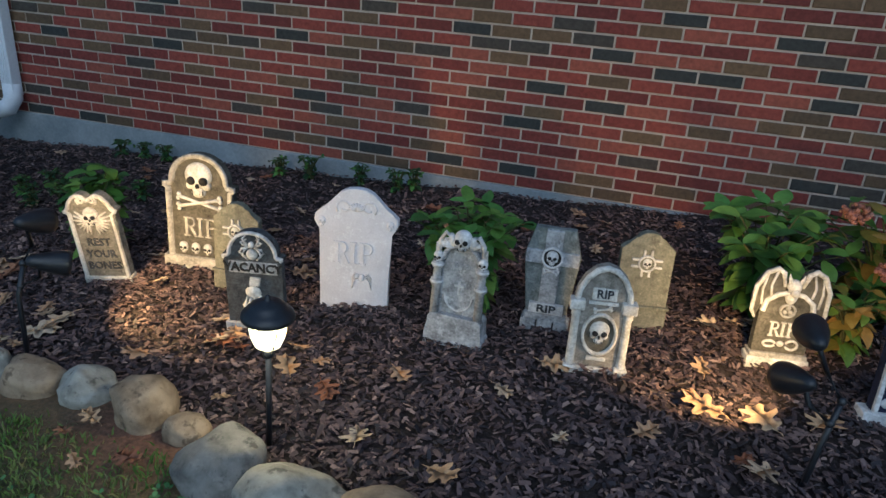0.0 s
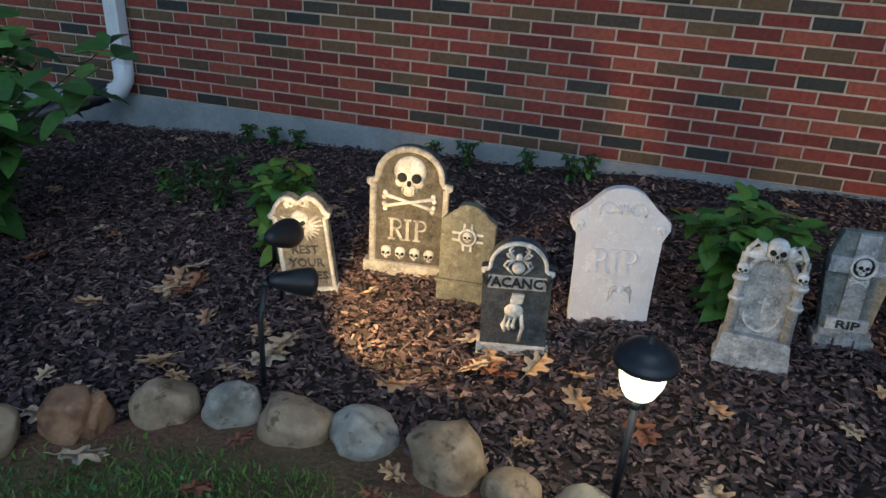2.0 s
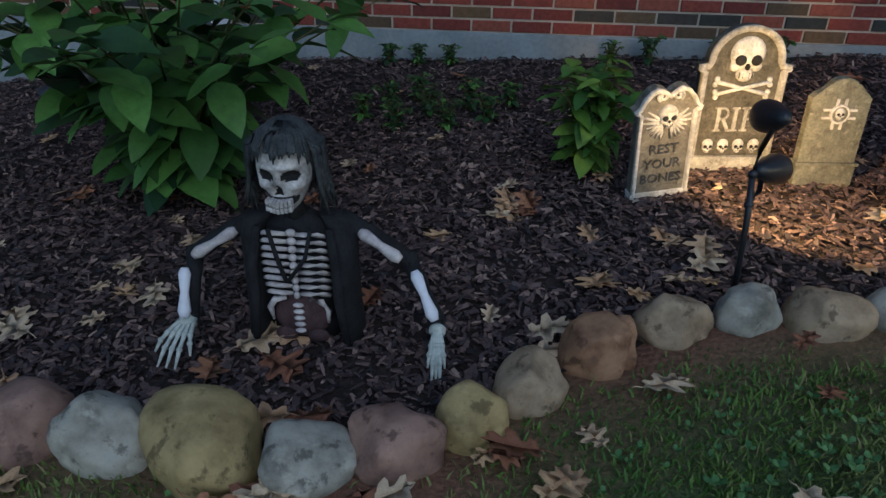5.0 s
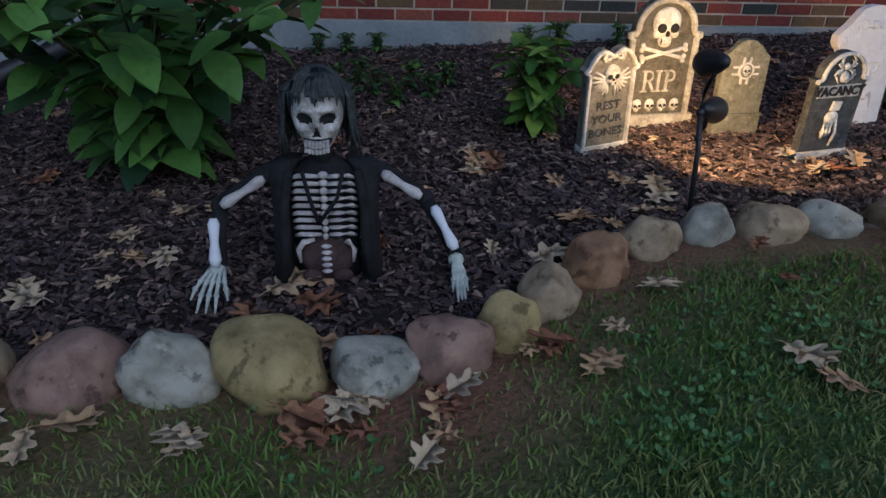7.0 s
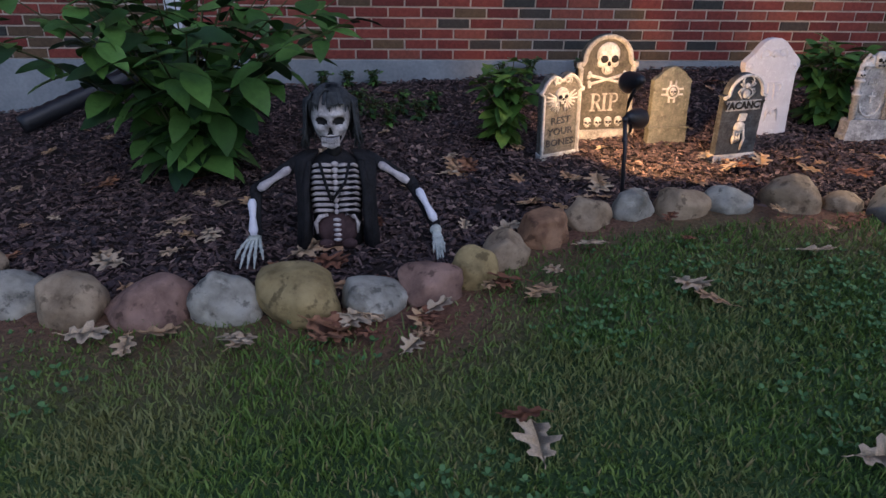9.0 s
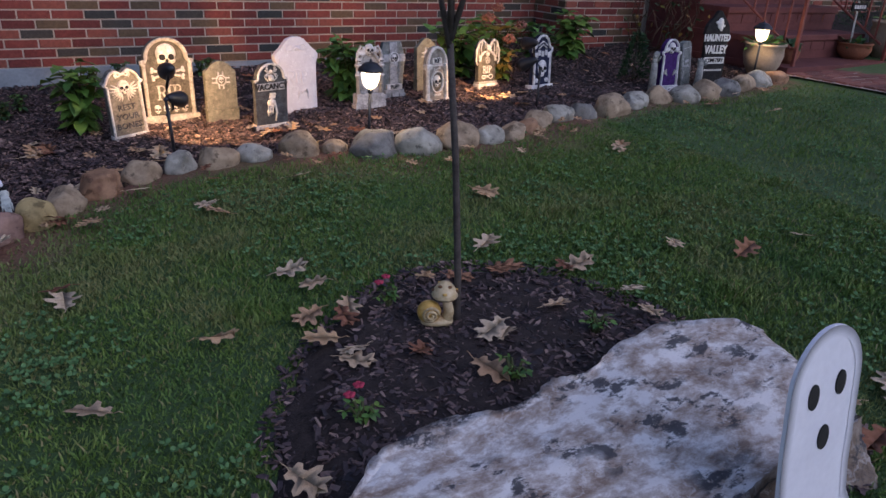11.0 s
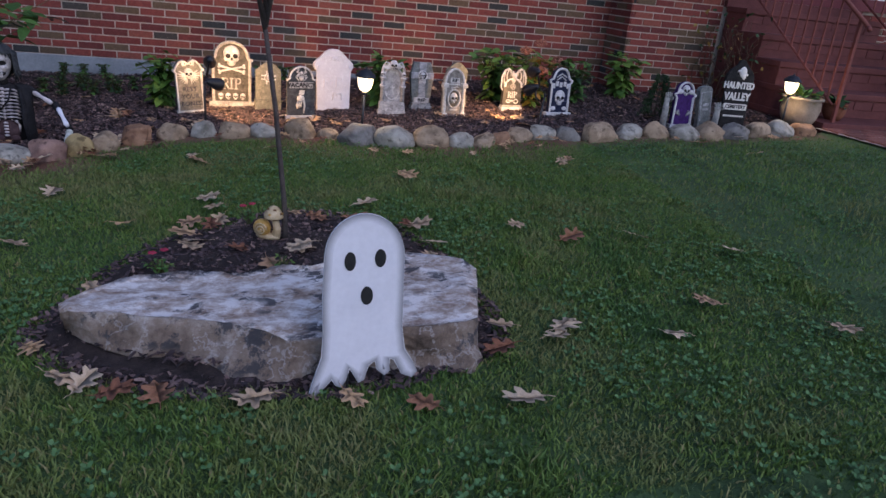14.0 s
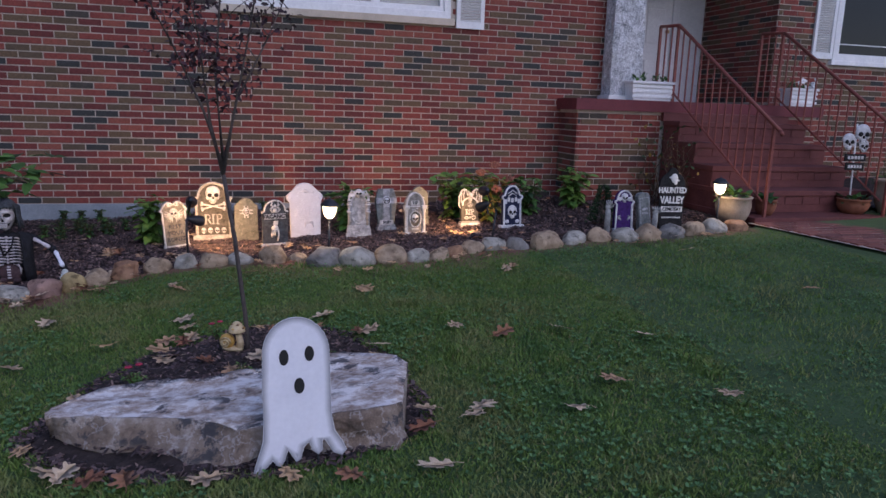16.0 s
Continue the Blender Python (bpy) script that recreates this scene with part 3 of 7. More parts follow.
# ---- large stone and cut-out ghost ----
def slab_rock():
    """A long flat quarry stone: a broken, browner front that leans out to its foot, a paler top."""
    bm = bmesh.new()
    NU, NV = 96, 64
    X = [-2.29, -2.20, -2.09, -1.93, -1.76, -1.66, -1.60, -1.45, -1.20, -0.97]
    rows = []
    for iu in range(NU):
        u = iu / (NU - 1)
        x = -2.295 + u * 1.335
        top_y = float(np.interp(x, X, [-1.27, -1.295, -1.31, -1.36, -1.385, -1.45, -1.525, -1.515, -1.51, -1.51]))
        foot_y = float(np.interp(x, X, [-1.235, -1.30, -1.345, -1.43, -1.535, -1.555, -1.56, -1.56, -1.575, -1.55]))
        back_y = float(np.interp(x, X, [-1.20, -1.13, -1.04, -1.035, -1.06, -1.05, -1.035, -1.005, -0.985, -1.09]))
        tf = float(np.interp(x, X, [0.145, 0.150, 0.148, 0.140, 0.135, 0.128, 0.125, 0.140, 0.148, 0.150]))
        tb = float(np.interp(x, X, [0.15, 0.155, 0.15, 0.145, 0.15, 0.158, 0.16, 0.165, 0.17, 0.165]))
        foot = float(np.interp(x, X, [0.055, 0.040, 0.030, 0.012, 0.0, 0.004, 0.012, 0.015, 0.005, 0.0]))
        ring = []
        for k in range(NV):
            s = k / (NV - 1)
            if s < 0.14:
                q = s / 0.14
                p = Vector((x, foot_y + 0.15 * (1 - q) ** 0.8, -0.06 + (foot + 0.06) * q))
            elif s < 0.42:
                q = (s - 0.14) / 0.28
                p = Vector((x, foot_y + (top_y - foot_y) * q, foot + (tf - foot) * q))
            elif s < 0.87:
                q = (s - 0.42) / 0.45
                p = Vector((x + 0.085 * q * u, top_y + (back_y - top_y) * q, tf + (tb - tf) * q))
            else:
                q = (s - 0.87) / 0.13
                p = Vector((x + 0.085 * u, back_y + 0.01, tb - (tb + 0.06) * q))
            big = noise.noise((p.x * 3.1, p.y * 3.1, p.z * 5))
            mid = noise.noise((p.x * 9, p.y * 9, p.z * 13))
            fine = noise.noise((p.x * 28, p.y * 28, p.z * 34))
            if 0.42 <= s < 0.87:
                step = math.floor((noise.noise((p.x * 2.0 + 5, p.y * 5.0, 1.0)) + p.y * 0.9) * 6) / 6
                p.z += 0.010 * big + 0.008 * mid + 0.004 * fine + 0.016 * (step - p.y * 0.9) - 0.008
            elif s >= 0.14:
                step = math.floor((noise.noise((p.x * 4.5, 7, p.z * 7)) + 0.4 * noise.noise((p.x * 11, 3, p.z * 4))) * 4) / 4
                w = min(1, (0.45 - s) / 0.08) if s < 0.45 else 1
                p.y += (0.020 * big + 0.014 * mid + 0.004 * fine + 0.040 * step) * max(0.25, w)
                p.x += 0.010 * mid
            if u < 0.03 or u > 0.97:
                e = (u / 0.03) if u < 0.5 else (1 - u) / 0.03
                cy, cz = (foot_y + back_y) / 2, 0.08
                p.y = cy + (p.y - cy) * (0.82 + 0.18 * e)
                p.z = cz + (p.z - cz) * (0.84 + 0.16 * e)
                p.x += 0.025 * big + 0.012 * mid
            p.z += gz(p.x, p.y)
            ring.append(bm.verts.new(p))
        rows.append(ring)
    for a, b in zip(rows, rows[1:]):
        for k in range(NV - 1):
            f = bm.faces.new((a[k], b[k], b[k + 1], a[k + 1]))
            # slot 0 paler, for the top; slot 1 darker and browner, for the front
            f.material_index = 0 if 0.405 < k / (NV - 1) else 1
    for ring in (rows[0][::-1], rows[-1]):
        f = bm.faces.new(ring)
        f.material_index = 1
    bmesh.ops.recalc_face_normals(bm, faces=bm.faces[:])
    return bm


M_ROCK = rock_material("pale_limestone", [(0.38, (0.27, 0.195, 0.150)), (0.45, (0.42, 0.345, 0.295)), (0.51, (0.55, 0.485, 0.44)), (0.58, (0.78, 0.745, 0.715))], (0.045, 0.045, 0.052), 0.525, 1.7, 1.35, (0.80, 0.77, 0.75), 1.0)
M_ROCK_FRONT = rock_material("brown_limestone", [(0.34, (0.075, 0.056, 0.042)), (0.45, (0.165, 0.122, 0.090)), (0.54, (0.235, 0.185, 0.145)), (0.66, (0.38, 0.335, 0.29))], (0.030, 0.034, 0.042), 0.54, 1.0)
tagged(part("landscape_boulder", slab_rock(), [M_ROCK, M_ROCK_FRONT], None, "", True), "long flat pale limestone boulder with dark lichen on the lawn", "boulder")

M_GHOST = surface("ghost_white", (0.66, 0.66, 0.70), (0.78, 0.78, 0.82), 5, 60, 0.5, 0.08)
SHADES = [surface("ghost_airbrush", tuple(v * q for v in (0.66, 0.66, 0.70)), tuple(v * q for v in (0.78, 0.78, 0.82)), 7, 60, 0.5, 0.08) for q in (0.40, 0.47, 0.56, 0.65, 0.74, 0.83, 0.91)]


def inset(pts, d):
    """A closed outline moved inwards by d."""
    n, res = len(pts), []
    for i, (x, z) in enumerate(pts):
        p, q = pts[i - 1], pts[(i + 1) % n]
        dx, dz = q[0] - p[0], q[1] - p[1]
        r = math.hypot(dx, dz) or 1
        res.append((x - dz / r * d, z + dx / r * d))
    return res


def ghost():
    g = thing("ghost_cutout", pose(-1.375, -1.65, -0.187, -8, 0, 0), "white flat ghost yard sign with black eyes before the boulder", "yard sign")
    top = arc(-0.012, 0.425, 0.117, 0.128, 0, 180, 18)
    hem = [(-0.132, 0.30), (-0.128, 0.20), (-0.130, 0.12), (-0.158, 0.035), (-0.165, 0.005), (-0.148, -0.004), (-0.118, 0.025), (-0.098, 0.050), (-0.088, 0.030), (-0.070, 0.022), (-0.055, 0.045), (-0.046, 0.085), (-0.034, 0.060), (-0.018, 0.035), (0.0, 0.045), (0.010, 0.09), (0.030, 0.105), (0.036, 0.075), (0.060, 0.055), (0.076, 0.070), (0.074, 0.11), (0.088, 0.105), (0.112, 0.058), (0.145, 0.045), (0.162, 0.065), (0.148, 0.095), (0.118, 0.14), (0.108, 0.21), (0.107, 0.30)]
    out = top + hem
    bm = bmesh.new()
    slab(bm, out, 0, 0.008, 0.0015)
    part("panel", bm, M_GHOST, g)
    bm = bmesh.new()
    rings = [inset(out, 0.0005 + 0.0033 * k) for k in range(len(SHADES) + 1)]
    for k in range(len(SHADES)):
        a = [bm.verts.new((x, -0.0012, z)) for x, z in rings[k]]
        b = [bm.verts.new((x, -0.0012, z)) for x, z in rings[k + 1]]
        for i in range(len(a)):
            bm.faces.new((a[i], a[(i + 1) % len(a)], b[(i + 1) % len(a)], b[i])).material_index = k
    part("shaded_edge", bm, SHADES, g, "soft grey airbrushed edge")
    for x, z, rx, rz in ((-0.055, 0.412, 0.0165, 0.028), (0.033, 0.422, 0.0165, 0.027), (-0.003, 0.309, 0.018, 0.028)):
        bm = bmesh.new()
        slab(bm, arc(x, z, rx, rz, 0, 342, 19), -0.003, 0.001)
        part("eye" if z > 0.35 else "mouth", bm, M_DARKHOLE, g, "black painted oval")
    for x in (-0.05, 0.06):
        bm = bmesh.new()
        tube(bm, [(x, 0.012, -0.10), (x, 0.012, 0.16)], 0.004, 6)
        part("stake", bm, M_BLACK, g)
    return g


ghost()

# ---- lights in the garden ----
M_BULB = glow("lamp_glow", (1.0, 0.84, 0.52), 2.6)
M_LENS = glow("spot_lens", (1.0, 0.86, 0.60), 12.0)


def path_lamp(x, y, power, tall=0.43):
    z = gz(x, y)
    p = thing("path_light", pose(x, y, z, 0, 1.5, random.Random(x).uniform(0, 90)), "black lantern path light with glowing petal shade, lit", "path light", "path lights")
    bm = bmesh.new()
    tube(bm, [(0, 0, -0.06), (0, 0, tall - 0.124)], 0.0085, 10)
    lathe(bm, [(0.013, tall - 0.147), (0.016, tall - 0.134), (0.010, tall - 0.118)], 12)
    part("post", bm, M_BLACK, p)
    prof = [(0.016, -0.122), (0.034, -0.108), (0.046, -0.078), (0.051, -0.045), (0.052, -0.02)]
    for k in range(6):
        bm = bmesh.new()
        a0 = k * 60
        grid = [[bm.verts.new((r * q * math.cos(b), r * q * math.sin(b), zz + tall)) for b, q in [(radians(a0 + 5 + j * 10), 1 + 0.06 * math.sin(math.pi * j / 5)) for j in range(6)]] for r, zz in prof]
        for g0, g1 in zip(grid, grid[1:]):
            for j in range(5):
                bm.faces.new((g0[j], g0[j + 1], g1[j + 1], g1[j]))
        part("petal", bm, M_BULB, p, "glowing frosted shade petal", True).visible_shadow = False
    bm = bmesh.new()
    lathe(bm, [(0.071, -0.026), (0.073, -0.020), (0.070, -0.012), (0.060, 0.000), (0.052, 0.003), (0.047, 0.013), (0.032, 0.022), (0.014, 0.026), (0.007, 0.030), (0.0075, 0.036), (0.004, 0.042), (0.0005, 0.043)], 28, 0, (0, 0, tall))
    lathe(bm, [(0.072, -0.026), (0.0005, -0.018)], 28, 0, (0, 0, tall))
    part("cap", bm, M_BLACK, p, "black ribbed cap with finial")
    lamp = new("path_bulb", bpy.data.lights.new("path_bulb", 'POINT'))
    lamp.data.energy, lamp.data.color, lamp.data.shadow_soft_size = power, (1.0, 0.72, 0.38), 0.03
    lamp.matrix_world = pose(x, y, z + tall - 0.066)
    lamp.parent = p
    lamp.matrix_parent_inverse = p.matrix_world.inverted()
    return p


path_lamp(-0.935, 1.445, 5.0)
path_lamp(2.66, 1.60, 4.0)
path_lamp(4.86, 1.42, 2.4)
path_lamp(7.6, 2.35, 2.4)


def spot_light(x, y, stem, heads):
    """A stake with two adjustable spot heads; each head: where it sits and where it aims."""
    z = gz(x, y)
    s = thing("garden_spotlight", pose(x, y, z), "black twin-head garden spotlight on a stake, lit", "spotlight", "garden spotlights")
    bm = bmesh.new()
    tube(bm, [(0, 0, -0.08)] + [(a - x, b - y, c - z) for a, b, c in stem], 0.0085, 10)
    part("stake", bm, M_BLACK, s)
    for (hx, hy, hz), aim, base, power, cone in heads:
        c = Vector((hx - x, hy - y, hz - z))
        d = (Vector(aim) - Vector((hx, hy, hz))).normalized()
        rot = d.to_track_quat('Z', 'Y').to_matrix().to_4x4()
        bm = bmesh.new()
        prof = [(0.002, -0.100), (0.013, -0.097), (0.021, -0.082), (0.031, -0.048), (0.040, -0.010), (0.044, 0.018), (0.044, 0.036), (0.040, 0.036), (0.037, 0.020), (0.0005, 0.020)]
        lathe(bm, prof, 20)
        bmesh.ops.transform(bm, matrix=Matrix.Translation(c) @ rot, verts=bm.verts[:])
        part("head", bm, M_BLACK, s, "black teardrop lamp head")
        bm = bmesh.new()
        lathe(bm, [(0.036, 0.0225), (0.0005, 0.0235)], 20)
        bmesh.ops.transform(bm, matrix=Matrix.Translation(c) @ rot, verts=bm.verts[:])
        part("lens", bm, M_LENS, s, "bright warm lens")
        bm = bmesh.new()
        b = Vector(base) - Vector((x, y, z))
        tube(bm, [b, (b + c) / 2 + Vector((0, 0, -0.01)), c - d * 0.06], 0.0075, 8)
        ell(bm, b, (0.013, 0.013, 0.013))
        part("arm", bm, M_BLACK, s)
        lamp = new("spot_bulb", bpy.data.lights.new("spot_bulb", 'SPOT'))
        lamp.data.energy, lamp.data.color, lamp.data.shadow_soft_size = power, (1.0, 0.55, 0.20), 0.02
        lamp.data.spot_size, lamp.data.spot_blend = radians(cone), 0.5
        lamp.matrix_world = look(Vector((hx, hy, hz)) + d * 0.04, aim)
        lamp.parent = s
        lamp.matrix_parent_inverse = s.matrix_world.inverted()
    return s


spot_light(-1.975, 1.60, [(-1.985, 1.62, 0.09), (-1.985, 1.66, 0.19)], [((-1.952, 1.725, 0.330), (-1.97, 2.30, 0.16), (-1.985, 1.66, 0.195), 20, 78), ((-1.912, 1.735, 0.180), (-1.44, 2.30, -0.02), (-1.985, 1.635, 0.12), 36, 118)])
spot_light(0.515, 1.75, [(0.535, 1.77, 0.10), (0.56, 1.80, 0.23)], [((0.45, 1.82, 0.405), (0.45, 2.45, 0.30), (0.56, 1.80, 0.235), 19, 78), ((0.425, 1.80, 0.27), (0.22, 2.28, 0.02), (0.545, 1.785, 0.17), 28, 86)])

# ---- gravestones of painted foam ----
def foam(name, dark, light, sc=14):
    """Painted foam: a mottled ground with dry-brushed lighter patches and dark wash."""
    m = surface(name, tuple(v * 0.55 for v in dark), light, sc * 1.5, 120, 0.9, 0.7, spec=0.2, dist=0.004)
    n, l = m.node_tree.nodes, m.node_tree.links
    b = next(x for x in n if x.type == 'BSDF_PRINCIPLED')
    src = b.inputs["Base Color"].links[0].from_socket
    co = n.new("ShaderNodeTexCoord")
    for scale, lo, hi, amt, colour in ((34.0, 0.56, 0.64, 0.55, tuple(min(0.82, v * 1.25) for v in light)), (21.0, 0.60, 0.70, 0.6, tuple(v * 0.5 for v in dark))):
        x = n.new("ShaderNodeTexNoise")
        x.inputs["Scale"].default_value, x.inputs["Detail"].default_value, x.inputs["Roughness"].default_value = scale, 8, 0.7
        l.new(shifted(n, l, co.outputs["Object"]), x.inputs["Vector"])
        r = ramp(n, [(lo, (0, 0, 0)), (hi, (amt, amt, amt))])
        l.new(x.outputs["Fac"], r.inputs[0])
        mx = n.new("ShaderNodeMix")
        mx.data_type = 'RGBA'
        l.new(r.outputs[0], mx.inputs[0])
        l.new(src, mx.inputs[6])
        mx.inputs[7].default_value = (*colour, 1)
        src = mx.outputs[2]
    l.new(src, b.inputs["Base Color"])
    return m


F_BEIGE = foam("beige_foam", (0.040, 0.036, 0.027), (0.155, 0.145, 0.118))
F_PALE = foam("pale_foam", (0.22, 0.21, 0.18), (0.55, 0.53, 0.48))
F_OLIVE = foam("olive_foam", (0.14, 0.138, 0.105), (0.25, 0.245, 0.19))
F_BONE = foam("bone_foam", (0.44, 0.43, 0.39), (0.78, 0.765, 0.72))
F_SLATE = foam("slate_foam", (0.025, 0.028, 0.033), (0.090, 0.098, 0.108))
F_FROST = foam("frosted_foam", (0.34, 0.35, 0.36), (0.66, 0.67, 0.68))
F_CHALK = foam("chalk_foam", (1.00, 0.96, 1.00), (0.72, 0.70, 0.72), 6)
F_GREY = foam("grey_foam", (0.20, 0.205, 0.21), (0.50, 0.505, 0.52))
F_LGREY = foam("light_grey_foam", (0.48, 0.48, 0.485), (0.76, 0.76, 0.77))
F_COFFIN = foam("coffin_foam", (0.11, 0.125, 0.12), (0.27, 0.29, 0.28))
F_CLAY = foam("taupe_foam", (0.15, 0.14, 0.12), (0.36, 0.34, 0.305))
F_TAUPE = foam("brushed_taupe_foam", (0.11, 0.10, 0.08), (0.28, 0.265, 0.225))
F_NAVY = foam("navy_foam", (0.010, 0.014, 0.035), (0.03, 0.036, 0.075))
F_PURPLE = foam("purple_cloth", (0.035, 0.012, 0.085), (0.075, 0.03, 0.16))
F_DARK = foam("black_foam", (0.010, 0.010, 0.011), (0.035, 0.034, 0.034))
F_ZGREY = foam("zombie_grey", (0.22, 0.23, 0.22), (0.40, 0.41, 0.39))
STONE_GROUP = "gravestones in the mulch bed"


def grave(x, y, rz, label, rx=0.0, ry=0.0, sink=0.0):
    return thing("gravestone", pose(x, y, gz(x, y) - sink, rx, ry, rz), label, "gravestone", STONE_GROUP)


def skull(bm, cx, cz, s, y=0.0, deep=0.30):
    """A skull in relief, s wide; slot 0 bone, slot 1 dark."""
    ell(bm, (cx, y, cz + 0.12 * s), (0.48 * s, deep * s, 0.46 * s), 0, 14, 9)
    ell(bm, (cx - 0.27 * s, y - 0.02 * s, cz - 0.20 * s), (0.17 * s, deep * s * 0.8, 0.15 * s), 0, 8, 6)
    ell(bm, (cx + 0.27 * s, y - 0.02 * s, cz - 0.20 * s), (0.17 * s, deep * s * 0.8, 0.15 * s), 0, 8, 6)
    ell(bm, (cx, y - 0.03 * s, cz - 0.42 * s), (0.25 * s, deep * s * 0.8, 0.20 * s), 0, 10, 6)
    for sx in (-1, 1):
        ell(bm, (cx + sx * 0.205 * s, y - deep * s * 0.84, cz - 0.03 * s), (0.152 * s, 0.09 * s, 0.145 * s), 1, 10, 6)
    ell(bm, (cx, y - deep * s * 0.88, cz - 0.20 * s), (0.070 * s, 0.07 * s, 0.095 * s), 1, 6, 5)
    for k in range(-2, 3):
        box(bm, cx + (k * 0.085 - 0.009) * s, cx + (k * 0.085 + 0.009) * s, y - deep * s * 0.86, y - deep * s * 0.5, cz - 0.50 * s, cz - 0.36 * s, mi=1)


def skull_part(cx, cz, s, parent, bone, y=0.0, deep=0.30, name="skull"):
    bm = bmesh.new()
    skull(bm, cx, cz, s, y, deep)
    part(name, bm, [bone, F_DARK], parent)


def bone(bm, a, b, r, y=0.0):
    (ax, az), (bx_, bz) = a, b
    d = Vector((bx_ - ax, 0, bz - az)).normalized()
    n = Vector((-d.z, 0, d.x))
    tube(bm, [(ax, y, az), ((ax + bx_) / 2, y, (az + bz) / 2), (bx_, y, bz)], [r * 0.85, r * 0.65, r * 0.85], 8)
    for p in ((ax, az), (bx_, bz)):
        for s in (-1, 1):
            q = Vector((p[0], y, p[1])) + n * s * r * 0.95
            ell(bm, q, (r * 1.1, r * 0.9, r * 1.1), 0, 8, 6)


def mirror(half):
    """A closed outline from its right half, bottom to top."""
    return half + [(-x, z) for x, z in reversed(half) if abs(x) > 1e-6]


def body(out, depth, material, parent, bevel=0.004, name="slab", y0=0.0):
    bm = bmesh.new()
    slab(bm, out, y0, depth, bevel)
    return part(name, bm, material, parent)


def lettering(text, size, cx, cz, material, parent, y=-0.002, depth=0.004, bold=0.0, sx=1.0, name="lettering"):
    return part(name, words(text, size, depth, (cx, cz), y, bold, 0, sx), material, parent)


def carved_rip(h, cx, cz, material, parent, y=0.0, depth=0.006):
    """The letters RIP with stems, bowls and slab serifs, each a part."""
    z0, z1 = cz - h / 2, cz + h / 2
    sw = 0.15 * h

    def stem(bm, x):
        box(bm, x - sw / 2, x + sw / 2, y - depth, y + 0.002, z0, z1, 0.0012)
        for z in (z0, z1 - 0.08 * h):
            box(bm, x - sw * 1.05, x + sw * 1.05, y - depth * 0.9, y + 0.002, z, z + 0.08 * h, 0.001)

    for letter, x in (("R", cx - 0.68 * h), ("I", cx + 0.02 * h), ("P", cx + 0.42 * h)):
        bm = bmesh.new()
        stem(bm, x)
        if letter != "I":
            band(bm, [(x, z1), (x + 0.20 * h, z1)] + arc(x + 0.20 * h, z1 - 0.27 * h, 0.25 * h, 0.27 * h, 90, -90, 10)[1:] + [(x, z1 - 0.54 * h)], 0.10 * h, y - depth, y + 0.002)
        if letter == "R":
            slab(bm, [(x + 0.16 * h, z1 - 0.52 * h), (x + 0.40 * h, z0), (x + 0.56 * h, z0), (x + 0.30 * h, z1 - 0.50 * h)], y - depth, y + 0.002)
        part("letter", bm, material, parent)


# tall stone with skull and crossbones
g = grave(-1.820, 2.405, 8, "tall beige foam gravestone with skull, crossbones and RIP, floodlit", -3)
half = [(0.150, -0.05), (0.150, 0.335), (0.162, 0.340), (0.162, 0.362), (0.132, 0.366)] + arc(0, 0.372, 0.132, 0.122, 0, 90, 12)
out = mirror(half)
body(out, 0.038, F_BEIGE, g)
bm = bmesh.new()
band(bm, [(-x, z) for x, z in half] + [(x, z) for x, z in reversed(half)][1:], 0.024, -0.014, 0.002)
part("rim", bm, F_PALE, g, "pale raised rim")
skull_part(0, 0.382, 0.130, g, F_BONE, 0.002, 0.17)
bm = bmesh.new()
bone(bm, (-0.092, 0.258), (0.094, 0.302), 0.0095, -0.006)
part("crossbone", bm, F_BONE, g)
bm = bmesh.new()
bone(bm, (-0.094, 0.302), (0.092, 0.258), 0.0095, -0.003)
part("crossbone", bm, F_BONE, g)
carved_rip(0.088, -0.004, 0.168, F_PALE, g)
for k in range(4):
    skull_part(-0.084 + k * 0.056, 0.070, 0.044, g, F_BONE, 0.0, 0.25, "small_skull")
part("base_step", bx(-0.172, 0.172, -0.016, 0.042, -0.05, 0.032, bevel=0.005), F_PALE, g)

# curled-top stone, rest your bones
g = grave(-2.102, 2.155, 13, "narrow pale foam gravestone with winged skull, floodlit", 5, -5)
half = [(0.098, -0.05), (0.096, 0.300), (0.108, 0.304), (0.112, 0.316), (0.098, 0.326), (0.086, 0.352), (0.064, 0.378), (0.040, 0.388), (0.018, 0.380), (0.0, 0.366)]
body(mirror(half), 0.038, F_TAUPE, g)
bm = bmesh.new()
band(bm, [(-x, z) for x, z in half] + [(x, z) for x, z in reversed(half)][1:], 0.015, -0.012, 0.002)
part("rim", bm, F_BONE, g, "pale raised rim")
for sx in (-1, 1):
    bm = bmesh.new()
    tube(bm, [(sx * (0.024 + 0.017 * math.cos(radians(a)) * (1 - a / 640)), -0.009, 0.362 + 0.016 * math.sin(radians(a)) * (1 - a / 640)) for a in range(-60, 430, 24)], 0.0048, 7)
    part("scroll", bm, F_BONE, g)
    for k in range(8):
        bm = bmesh.new()
        a = radians(-82 + k * 17)
        r = 0.058 + 0.012 * (k > 4)
        tube(bm, [(sx * 0.016, 0.001, 0.272), (sx * (0.01 + r * 0.6 * math.cos(a)), -0.006, 0.270 + r * 0.6 * math.sin(a)), (sx * (0.01 + r * math.cos(a)), -0.002, 0.268 + r * math.sin(a))], [0.007, 0.0052, 0.003], 6)
        part("wing_rib", bm, F_BONE, g)
skull_part(0, 0.292, 0.066, g, F_BONE, -0.003, 0.28)
